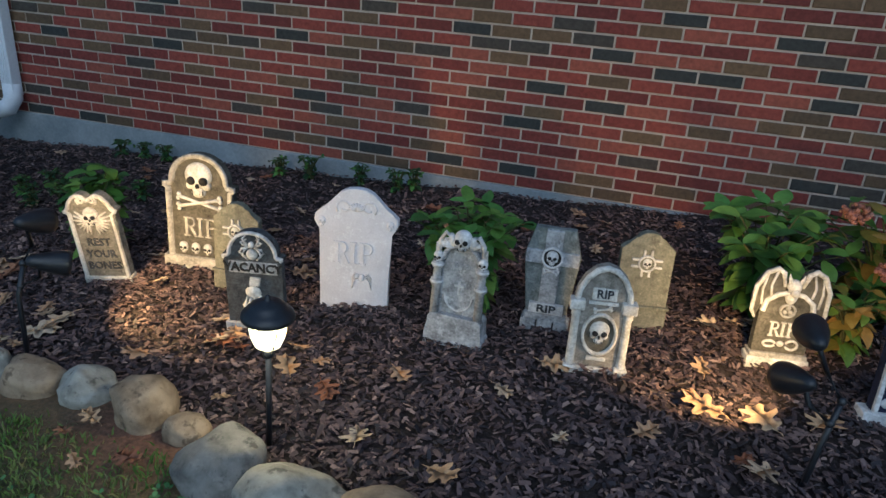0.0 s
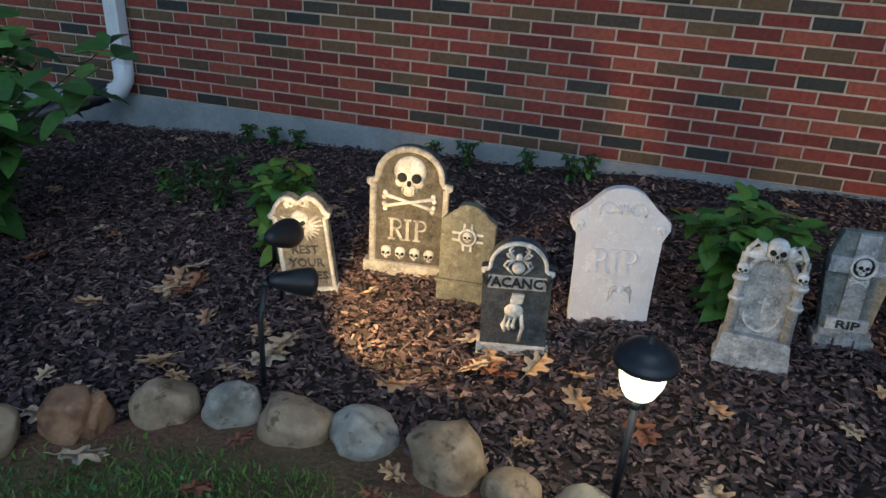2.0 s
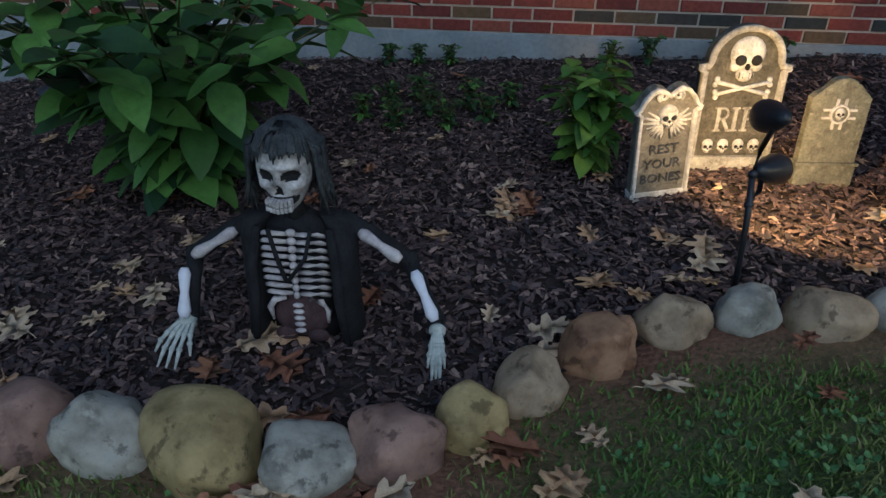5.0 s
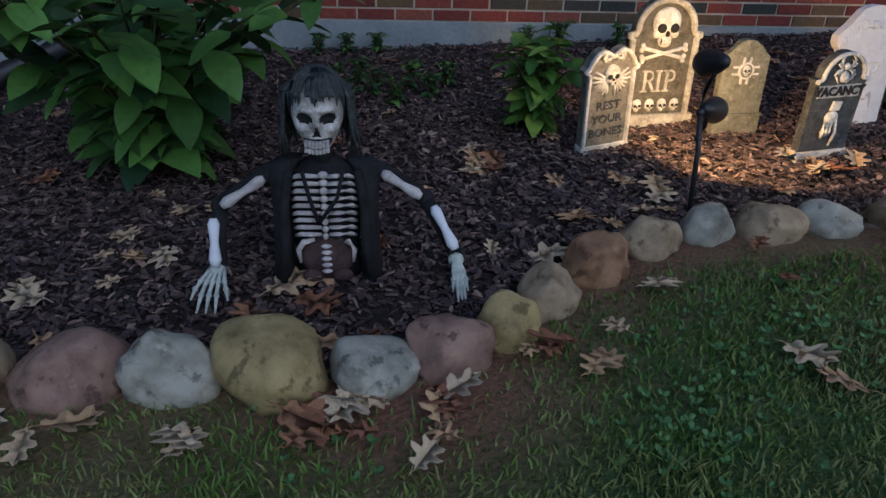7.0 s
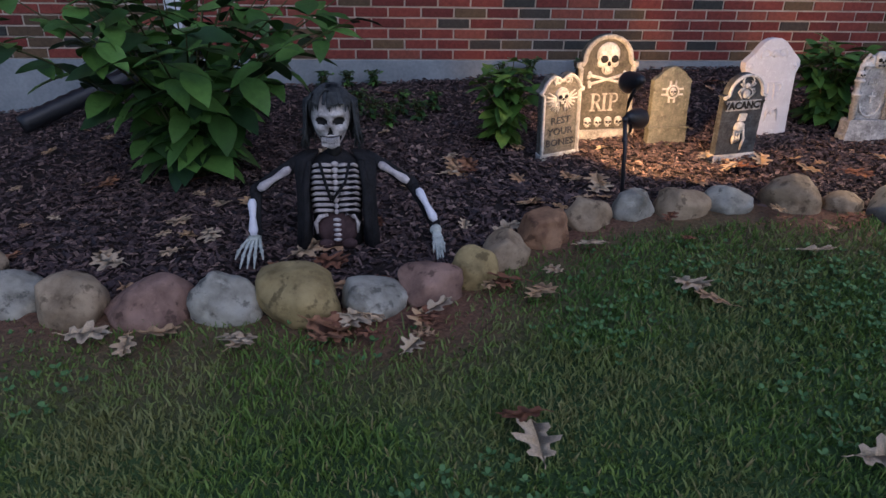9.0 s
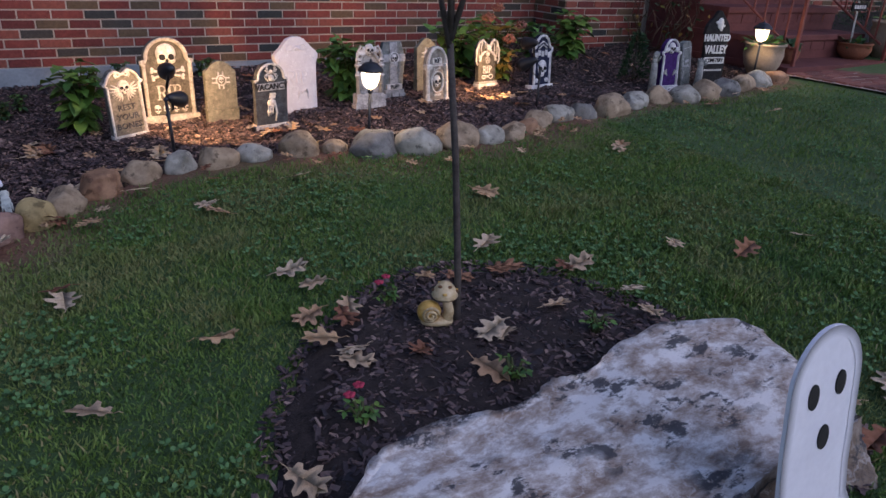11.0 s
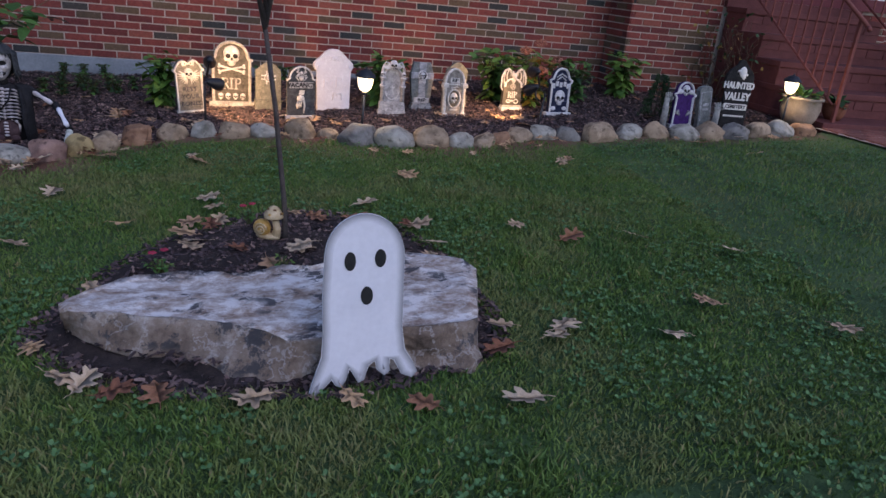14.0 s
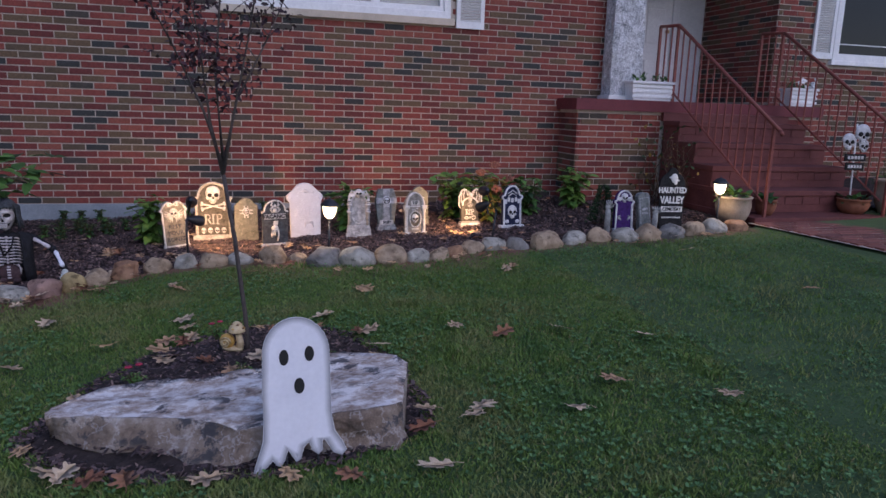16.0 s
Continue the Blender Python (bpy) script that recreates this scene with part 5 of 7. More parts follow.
for k in range(9):
    box(bm, -0.092 + k * 0.021, -0.078 + k * 0.021, -0.003, 0.002, 0.098, 0.112, 0.001)
part("small_print", bm, F_SIGNW, g, "line of small unreadable print")

# ---- plants ----
def leaf_data(name, length, width, material, fold=0.18, droop=0.25, seg=6):
    """An ovate leaf with a folded midrib and a drooping tip, from its stalk along +x."""
    bm = bmesh.new()
    rows = []
    for i in range(seg + 1):
        u = i / seg
        w = width * 0.5 * (math.sin(math.pi * min(1, u * 0.93 + 0.05)) ** 0.8) * (1.12 - 0.45 * u)
        if i in (0, seg):
            w = 0.002
        z = -droop * length * u * u
        wob = 0.02 * length * math.sin(u * 9)
        rows.append([bm.verts.new((u * length, -w, z + fold * w + wob)), bm.verts.new((u * length, 0, z)), bm.verts.new((u * length, w, z + fold * w - wob))])
    for a, b in zip(rows, rows[1:]):
        for k in range(2):
            f = bm.faces.new((a[k], b[k], b[k + 1], a[k + 1]))
            f.smooth = True
    me = bpy.data.meshes.new(name)
    bm.to_mesh(me)
    bm.free()
    me.materials.append(material)
    return me


LEAVES = {}
M_RED = surface("red_petal", (0.30, 0.02, 0.05), (0.45, 0.05, 0.09), 30, 90, 0.7, 0.2)


def leaf_of(length, material):
    key = (round(length, 3), material.name)
    if key not in LEAVES:
        LEAVES[key] = leaf_data("leaf", length, length * 0.62, material)
    return LEAVES[key]


def bush(name, x, y, h, rad, stems, per, length, mats, label, cat, seed, base_z=None, up=0.35):
    """Stems that fan out, each with pairs of broad leaves; every leaf is a part."""
    rg = random.Random(seed)
    z = (gz(x, y) + 0.02) if base_z is None else base_z
    p = thing(name, pose(x, y, z), label, cat)
    for s in range(stems):
        a = 2 * math.pi * (s + rg.uniform(-0.3, 0.3)) / stems
        reach = rad * rg.uniform(0.25, 0.85)
        top = Vector((math.cos(a) * reach, math.sin(a) * reach, h * rg.uniform(0.7, 1.0) * (1 - 0.25 * reach / rad)))
        mid = Vector((top.x * 0.35, top.y * 0.35, top.z * 0.55))
        pts = [Vector((math.cos(a) * 0.02, math.sin(a) * 0.02, -0.03)), mid * 0.5, mid, (mid + top) / 2 + Vector((0, 0, 0.02)), top]
        bm = bmesh.new()
        tube(bm, pts, [0.007, 0.006, 0.005, 0.004, 0.002], 6)
        part("stem", bm, M_STEM, p)
        for k in range(per):
            u = 0.16 + 0.84 * k / max(1, per - 1)
            i = min(3, int(u * 4))
            c = pts[i].lerp(pts[i + 1], u * 4 - i)
            for sgn in ((0, 1) if k < per - 1 else (0, 1, 2)):
                yaw = math.degrees(a) + 90 * (k % 2) + 180 * sgn + rg.uniform(-28, 28) + (90 if sgn == 2 else 0)
                ln = length * rg.choice((0.7, 0.85, 1.0, 1.0)) * (1.05 - 0.35 * u)
                ob = new("leaf", leaf_of(length, rg.choice(mats)))
                ob.parent = p
                sc = ln / length
                ob.matrix_local = pose(c.x, c.y, c.z, rg.uniform(-22, 22), rg.uniform(-15, 28) - up * 60 * (u > 0.9), yaw) @ Matrix.Diagonal((sc, sc * rg.uniform(0.85, 1.1), sc, 1))
    return p


bush("shrub", -3.76, 2.14, 0.98, 0.92, 34, 7, 0.24, [M_GREEN, M_GREEN, M_GREEN, M_DEEP], "large dark green broad-leaved shrub behind the skeleton prop", "shrub", 3)
bush("hydrangea", -0.63, 2.43, 0.43, 0.25, 24, 5, 0.14, [M_GREEN, M_LIME, M_GREEN], "low green hydrangea behind a grey gravestone", "hydrangea", 5)
bush("perennial", -2.32, 2.38, 0.40, 0.20, 12, 6, 0.145, [M_GREEN, M_LIME, M_LIME], "small bright green leafy plant behind a gravestone", "plant", 7)
bush("hydrangea", 0.45, 2.72, 0.47, 0.33, 18, 5, 0.16, [M_LIME, M_GREEN, M_LIME], "light green hydrangea against the brick wall", "hydrangea", 8)
hy = bush("hydrangea", 0.88, 2.80, 0.48, 0.36, 18, 4, 0.15, [M_GREEN, M_LIME, M_GOLD], "hydrangea with faded pink flower heads and yellowing leaves", "hydrangea", 9)
bush("hydrangea", 1.20, 2.68, 0.38, 0.28, 14, 4, 0.14, [M_GREEN, M_GREEN, M_DEEP], "green hydrangea beside a navy gravestone", "hydrangea", 10)
bush("hydrangea", 0.74, 2.50, 0.26, 0.18, 10, 4, 0.10, [M_GOLD, M_LIME, M_GOLD], "yellowing hydrangea shoots behind a floodlit gravestone", "hydrangea", 12)
bush("hydrangea", 1.88, 3.02, 0.40, 0.22, 12, 5, 0.17, [M_LIME, M_LIME, M_GREEN], "small light green hydrangea by the porch", "hydrangea", 13)
for dx, dy, dz in ((-0.18, -0.12, 0.42), (0.10, -0.18, 0.36), (0.02, 0.05, 0.48), (-0.05, -0.24, 0.27)):
    rg = random.Random(dz)
    bm = bmesh.new()
    for k in range(70):
        v = Vector((rg.gauss(0, 1), rg.gauss(0, 1), rg.gauss(0, 1))).normalized() * rg.uniform(0.03, 0.055)
        v.z *= 0.7
        q = bmesh.ops.create_icosphere(bm, subdivisions=1, radius=rg.uniform(0.006, 0.011), matrix=Matrix.Translation(v))
    ob = part("flower_head", bm, M_PINK, hy, "faded pink flower head")
    ob.location = (dx, dy, dz)

SEED = [(-3.28, 3.64, 0.10), (-3.12, 3.66, 0.09), (-2.95, 3.66, 0.09), (-2.12, 3.62, 0.10), (-1.93, 3.63, 0.13), (-1.60, 3.62, 0.10), (-1.36, 3.58, 0.12), (-1.28, 3.64, 0.10), (-3.15, 2.95, 0.12), (-2.97, 2.88, 0.13), (-3.26, 2.85, 0.10), (-3.05, 3.10, 0.10), (-2.80, 2.98, 0.12), (-2.72, 2.82, 0.10), (-2.88, 2.74, 0.13), (-3.10, 2.74, 0.11), (-2.62, 3.02, 0.09)]
for i, (x, y, h) in enumerate(SEED):
    bush("seedling", x, y, h, h * 0.8, 8, 4, 0.048, [M_DEEP, M_DEEP, M_GREEN], "small dark green seedling at the foot of the wall" if y > 3.4 else "low dark green groundcover in the mulch", "plant", 40 + i)
for i, (x, y) in enumerate(((-1.70, -0.32), (-2.03, -0.82), (-1.20, -0.78), (-1.58, -0.86))):
    pl_ = bush("bedding_plant", x, y, 0.07, 0.06, 6, 3, 0.035, [M_LIME, M_GREEN], "little bright green bedding plant under the tree" + (" with red flowers" if i < 2 else ""), "plant", 70 + i, gz(x, y) + 0.04)
    if i < 2:
        for dx, dy in ((-0.03, 0.02), (0.01, 0.05)):
            bm = bmesh.new()
            for k in range(5):
                ell(bm, (0.009 * math.cos(k * 1.257), 0.009 * math.sin(k * 1.257), 0.0), (0.008, 0.008, 0.004), 0, 8, 5)
            fl = part("flower", bm, M_RED, pl_, "red flower")
            fl.location = (dx, dy, 0.085)

# dark evergreen by the porch
def evergreen(x, y, h, r, n, seed, label):
    rg = random.Random(seed)
    p = thing("evergreen_shrub", pose(x, y, gz(x, y)), label, "shrub")
    bm = bmesh.new()
    tube(bm, [(0, 0, -0.03), (0, 0, h * 0.8)], [0.012, 0.004], 6)
    part("trunk", bm, M_BARK, p)
    verts, faces = [], []
    for _ in range(n):
        u = rg.uniform(0.05, 1)
        a = rg.uniform(0, 6.283)
        rr = r * (1 - u * 0.75) * math.sqrt(rg.uniform(0.15, 1)) * (1 + 0.25 * math.sin(a * 3 + seed))
        c = Vector((rr * math.cos(a), rr * math.sin(a), h * u))
        m = Matrix.Translation(c) @ pose(0, 0, 0, rg.uniform(-40, 40), rg.uniform(-60, 10), math.degrees(a))
        o = len(verts)
        s = rg.uniform(0.02, 0.04)
        for q in ((0, -s * 0.22, 0), (s, 0, 0.004), (0, s * 0.22, 0), (s * 0.4, 0, 0.01)):
            verts.append(tuple(m @ Vector(q)))
        faces += [(o, o + 1, o + 3), (o + 3, o + 1, o + 2)]
    c = raw("foliage", verts, faces, M_NEEDLE, p)
    c.matrix_parent_inverse = Matrix()
    c.location = (0, 0, 0)
    return p


M_NEEDLE = picked("needle_leaf", [(0.0, (0.012, 0.034, 0.014)), (0.4, (0.020, 0.050, 0.018)), (0.75, (0.030, 0.065, 0.022))], 'island', 40, 0.7)
evergreen(1.70, 2.02, 0.36, 0.14, 1000, 4, "small dark evergreen shrub behind the purple gravestone")
evergreen(6.3, 2.7, 0.95, 0.55, 2600, 6, "dark green rounded shrub beside the steps")
evergreen(7.5, 3.1, 0.7, 0.5, 1800, 8, "dark green shrub in the far bed")

# young plum-leaved tree
tree = thing("young_tree", pose(-1.545, -0.505, gz(-1.545, -0.505)), "slender young tree with sparse dark plum leaves", "tree")
def tp(x, y, z):
    return (x + 1.545, y + 0.505, z - gz(-1.545, -0.505))


bm = bmesh.new()
tube(bm, [tp(-1.545, -0.505, -0.25), tp(-1.56, -0.51, 0.05), tp(-1.60, -0.52, 0.43), tp(-1.645, -0.53, 0.755)], [0.0145, 0.0118, 0.0105, 0.0095], 10)
part("trunk", bm, M_BARK, tree, "", True)
ends = []
for q, (mid, end) in enumerate((((-1.70, -0.50, 1.0), (-1.80, -0.45, 1.75)), ((-1.60, -0.58, 1.0), (-1.45, -0.70, 1.80)), ((-1.72, -0.62, 1.05), (-1.98, -0.75, 1.62)), ((-1.58, -0.42, 1.1), (-1.32, -0.30, 1.65)), ((-1.67, -0.5, 1.2), (-1.62, -0.5, 2.05)))):
    bm = bmesh.new()
    a, b, c = Vector(tp(-1.645, -0.53, 0.745 + 0.02 * q)), Vector(tp(*mid)), Vector(tp(*end))
    tube(bm, [a, b, (b + c) / 2 + Vector((0.01, 0.01, 0)), c], [0.009, 0.0065, 0.004, 0.002], 7)
    rg = random.Random(q)
    for k in range(9):
        u = 0.05 + 0.105 * k
        s = b.lerp(c, u)
        e = s + Vector((rg.uniform(-0.22, 0.22), rg.uniform(-0.22, 0.22), rg.uniform(0.05, 0.22)))
        tube(bm, [s, (s + e) / 2 + Vector((0, 0, 0.015)), e], [0.003, 0.002, 0.001], 5)
        ends.append((s, e))
    part("branch", bm, M_BARK, tree, "", True)
rg = random.Random(99)
verts, faces = [], []
for s, e in ends:
    for k in range(20):
        c = s.lerp(e, rg.uniform(0.15, 1.1)) + Vector((rg.gauss(0, 0.035), rg.gauss(0, 0.035), rg.gauss(0, 0.03)))
        m = Matrix.Translation(c) @ pose(0, 0, 0, rg.uniform(-70, 70), rg.uniform(-20, 70), rg.uniform(0, 360))
        ln = rg.uniform(0.022, 0.042)
        o = len(verts)
        for p in ((0, 0, 0), (ln * 0.35, -ln * 0.26, 0.003), (ln * 0.75, -ln * 0.18, 0), (ln, 0, -0.004), (ln * 0.75, ln * 0.18, 0), (ln * 0.35, ln * 0.26, 0.003)):
            verts.append(tuple(m @ Vector(p)))
        faces.append(tuple(range(o, o + 6)))
raw("crown", verts, faces, picked("plum_foliage", [(0.0, (0.040, 0.020, 0.026)), (0.4, (0.065, 0.030, 0.036)), (0.75, (0.030, 0.020, 0.022))], 'island', 40, 0.6), tree)

# ---- fallen oak leaves ----
def oak_leaf(seed):
    """A lobed oak leaf, one unit long, curled and dry."""
    rg = random.Random(seed)
    bm = bmesh.new()
    side = [(0.00, -0.46), (0.05, -0.37), (0.19, -0.36), (0.23, -0.28), (0.14, -0.21), (0.16, -0.13), (0.34, -0.07), (0.41, 0.04), (0.32, 0.08), (0.18, 0.08), (0.17, 0.15), (0.28, 0.29), (0.27, 0.38), (0.12, 0.31), (0.07, 0.40), (0.00, 0.50)]
    curl, twist, cup = rg.uniform(-0.7, 1.2), rg.uniform(-0.7, 0.7), rg.uniform(-0.5, 0.9)
    def lift(x, y):
        return 0.28 * curl * y * y + twist * x * y * 0.6 + 0.55 * cup * x * x + 0.03 * noise.noise((x * 4, y * 4, seed))
    mid = [bm.verts.new((y, 0, lift(0, y))) for y in np.linspace(-0.46, 0.50, 16)]
    for sgn in (-1, 1):
        w = rg.uniform(0.85, 1.12)
        sh = rg.uniform(-0.03, 0.03)
        ed = [bm.verts.new(((y + sh if 0 < i < 15 else y) + rg.uniform(-0.012, 0.012), sgn * max(x, 0.003) * w, lift(sgn * x, y))) for i, (x, y) in enumerate(side)]
        for i in range(15):
            f = bm.faces.new((mid[i], mid[i + 1], ed[i + 1], ed[i]))
            f.smooth = True
    tube(bm, [(-0.46, 0, lift(0, -0.46)), (-0.56, 0.01, 0.02), (-0.64, 0.03, 0.01)], [0.011, 0.009, 0.007], 5)
    me = bpy.data.meshes.new("oak_leaf")
    bm.to_mesh(me)
    bm.free()
    me.materials.append(M_LEAF_DRY)
    return me


OAK = [oak_leaf(k) for k in range(7)]


def drop_leaf(x, y, size, rg, zf=None):
    ob = new("oak_leaf", OAK[rg.randrange(7)])
    on_bed = y > edge_y(x) + 0.03 and -6.3 < x < 3.05
    ring = in_ring(x, y)
    z = bed_z(x, y) + 0.012 if on_bed else (gz(x, y) + (0.055 if ring else 0.036))
    ob.matrix_world = pose(x, y, z + size * 0.04, rg.uniform(-16, 16), rg.uniform(-16, 16), rg.uniform(0, 360)) @ Matrix.Diagonal((size, size, size, 1))
    return tagged(ob, "dry brown fallen oak leaf lying on the " + ("mulch" if on_bed or ring else "lawn"), "leaf", "fallen oak leaves")


FALL_A = [(-2.25, -0.24), (-1.92, -0.52), (-1.9, 0.08), (-1.86, -0.05), (-1.96, -0.25), (-1.83, -0.28), (-1.21, -0.3), (-1.14, -0.06), (-1.50, -0.63), (-0.84, 0.38), (0.1, -0.62), (0.04, -1.3), (-0.93, -0.38), (-1.22, -0.6), (-0.45, -0.42), (0.47, -0.84), (0.24, 0.64), (-2.01, 0.84), (-1.53, 1.0), (-2.36, -1.30), (-2.17, -1.52), (-1.22, -1.78), (-0.92, -1.81), (-1.7, -1.68), (-0.68, -1.47), (-1.47, -0.66)]
FALL_B = [(-3.73, 1.61), (-3.59, 1.49), (-3.3, 1.17), (-3.13, 1.2), (-3.02, 1.04), (-3.13, 1.03), (-3.12, 1.33), (-3.22, 1.29), (-3.6, 1.78), (-2.49, 1.38), (-2.48, 0.86), (-2.57, 0.95), (-2.24, 1.16), (-1.98, 0.75), (-2.6, 2.0), (-2.62, 2.19), (-3.12, 0.74), (-3.6, 0.78), (-3.36, 0.70), (-2.84, 0.78), (-2.13, 1.64), (-2.03, 1.72), (-2.35, 1.6), (-3.92, 1.35), (-4.14, 2.05), (-3.77, 2.06), (-1.44, 2.02), (-1.40, 1.87), (-3.76, 1.08)]
FALL_C = [(-1.37, 1.87), (-0.89, 1.72), (-0.7, 1.53), (-0.21, 2.07), (0.26, 2.22), (0.26, 2.0), (0.43, 1.99), (0.60, 2.02), (0.41, 1.74), (-0.42, 1.46), (-1.35, 2.46), (-1.61, 1.71), (-0.81, 3.33), (-2.02, 1.80), (-1.07, 1.8), (-1.22, 1.93), (0.29, 2.55), (-1.05, 3.34)]
FALL_D = [(0.44, -1.58), (-0.25, -1.52), (-0.24, -0.6), (-0.82, 0.42), (0.29, 0.67), (1.95, -0.37), (-2.65, 0.31), (-2.63, -0.43), (1.8, 0.77), (-0.62, -1.40)]
FALL_E = [(-1.94, -0.58), (-1.51, -0.22), (-1.40, -0.28), (-1.25, -0.31), (-0.98, -0.36), (-1.87, -0.34), (-1.62, -0.80), (-0.97, -0.79), (-2.24, -0.96), (-2.63, 0.22), (-0.91, -0.64), (-3.90, 1.31), (-3.77, 1.01), (-3.15, 1.35), (-2.50, 1.29), (-2.33, 1.59), (-3.37, 0.72), (-3.12, 0.71), (-2.81, 0.81)]
FALL_F = [(-1.30, 1.86), (-1.36, 1.93), (-2.56, 2.02), (-2.60, 2.06), (-2.54, 2.08), (-2.63, 2.00), (-2.42, 1.38), (-2.44, 1.30), (-3.05, 0.78), (-3.02, 0.80), (-3.08, 0.76), (-3.80, 0.80), (-2.22, -1.50), (-2.08, -1.58), (-1.96, -1.62), (-1.42, -1.72), (-0.90, -1.52), (-0.86, -1.40), (-1.75, -0.62), (-1.98, -0.42)]
_rg = random.Random(77)
for (x, y) in FALL_A + FALL_B + FALL_C + FALL_D + FALL_E + FALL_F:
    drop_leaf(x, y, _rg.uniform(0.11, 0.155), _rg)
for k in range(165):
    x = _rg.uniform(-4.9, 2.6)
    y = _rg.uniform(edge_y(x) + 0.08, 3.6) if k < 120 else edge_y(x) - _rg.uniform(0.08, 0.32)
    if any(abs(x - a) < 0.16 and abs(y - b) < 0.07 for a, b in ((-1.815, 2.405), (-2.115, 2.155), (-1.535, 2.245), (0.045, 2.475), (-1.305, 2.01), (-1.03, 2.265), (-0.588, 2.14), (-0.295, 2.36), (-0.085, 2.115), (0.515, 2.36), (0.835, 2.11), (1.745, 1.68))):
        continue
    drop_leaf(x, y, _rg.uniform(0.065, 0.11), _rg)

# ---- skeleton yard prop, one mesh ----
F_CLOTH = surface("black_cloth", (0.006, 0.006, 0.007), (0.026, 0.026, 0.030), 18, 140, 0.95, 0.6)
F_RIBS = surface("printed_bone", (0.30, 0.26, 0.27), (0.66, 0.61, 0.60), 22, 90, 0.85, 0.3)
F_SLEEVE = surface("white_print", (0.62, 0.62, 0.70), (0.82, 0.82, 0.88), 12, 90, 0.8, 0.2)
F_HAIR = surface("grey_hair", (0.012, 0.014, 0.017), (0.085, 0.092, 0.095), 60, 220, 0.8, 0.8)
F_SKULLP = surface("aged_skull", (0.13, 0.11, 0.105), (0.74, 0.70, 0.68), 24, 110, 0.7, 0.6)
F_BELLY = surface("dried_flesh", (0.030, 0.016, 0.018), (0.10, 0.060, 0.062), 26, 120, 0.8, 0.6)
F_FINGER = surface("greenish_bone", (0.30, 0.33, 0.30), (0.66, 0.69, 0.63), 26, 90, 0.7, 0.3)
KX, KY = -3.108, 1.365
KF = gz(KX, KY) - 0.012
KZ = KF + 0.045
bm = bmesh.new()


def kp(x, y, z):
    return Vector((x - KX, y - KY, z - KZ))


def loft(rings, mi):
    """A skin over level ovals: centre x, y, half widths, height."""
    rows = [[bm.verts.new((cx + a * math.cos(t), cy + b * math.sin(t), z)) for t in [2 * math.pi * k / 16 for k in range(16)]] for cx, cy, a, b, z in rings]
    for r0, r1 in zip(rows, rows[1:]):
        for k in range(16):
            f = bm.faces.new((r0[k], r0[(k + 1) % 16], r1[(k + 1) % 16], r1[k]))
            f.material_index, f.smooth = mi, True
    for r in (rows[0][::-1], rows[-1]):
        bm.faces.new(r).material_index = mi


# trunk of the prop, hanging open jacket
loft([(0, 0, 0.088, 0.050, -0.05), (0, 0, 0.086, 0.050, 0.10), (0, 0, 0.092, 0.054, 0.22), (0, 0, 0.080, 0.046, 0.285), (0, 0, 0.030, 0.028, 0.315)], 0)
for s in (-1, 1):
    loft([(s * 0.122, -0.004, 0.030, 0.062, -0.05), (s * 0.116, -0.004, 0.026, 0.064, 0.06), (s * 0.112, -0.002, 0.026, 0.066, 0.17), (s * 0.112, 0, 0.030, 0.058, 0.25), (s * 0.100, 0, 0.034, 0.046, 0.292), (s * 0.075, 0, 0.022, 0.026, 0.312)], 0)
    tube(bm, [(s * 0.050, -0.080, 0.300), (s * 0.034, -0.086, 0.23), (s * 0.002 - 0.014, -0.088, 0.165)], 0.0055, 6, 0)
    tube(bm, [(s * 0.118, -0.066, -0.03), (s * 0.104, -0.070, 0.10), (s * 0.102, -0.070, 0.20), (s * 0.085, -0.048, 0.29)], [0.010, 0.013, 0.013, 0.010], 7, 0)
# breastbone, ribs, hip bones, spine
for k in range(9):
    ell(bm, (0, -0.068 - 0.004 * math.sin(k * 0.35), 0.287 - k * 0.0215), (0.013 - 0.0006 * k, 0.009, 0.0098), 1, 8, 6)
for k in range(9):
    z = 0.282 - k * 0.0205
    for s in (-1, 1):
        w = 0.074 + 0.010 * math.sin(0.25 + k * 0.3)
        tube(bm, [(s * 0.010, -0.066, z), (s * w * 0.45, -0.074, z + 0.005), (s * w * 0.82, -0.066, z + 0.002), (s * w, -0.050, z - 0.010)], [0.0052, 0.0068, 0.0066, 0.0045], 6, 1)
ell(bm, (0, -0.040, 0.040), (0.074, 0.026, 0.066), 7, 16, 9)
for k in range(5):
    ell(bm, (0, -0.068, 0.008 + k * 0.019), (0.015, 0.007, 0.0065), 1, 8, 5)
for s in (-1, 1):
    tube(bm, [(s * 0.030, -0.062, 0.102), (s * 0.058, -0.066, 0.096), (s * 0.074, -0.060, 0.070), (s * 0.070, -0.056, 0.030)], [0.006, 0.009, 0.008, 0.004], 7, 1)
    ell(bm, (s * 0.040, -0.056, -0.012), (0.030, 0.012, 0.020), 7, 10, 6)
# neck and head
tube(bm, [(0, -0.01, 0.30), (-0.004, -0.022, 0.36)], 0.024, 10, 2)
hc = Vector((-0.008, -0.026, 0.440))


def dent(x, z, cx, cz, wx, wz):
    return math.exp(-((x - cx) / wx) ** 2 - ((z - cz) / wz) ** 2)


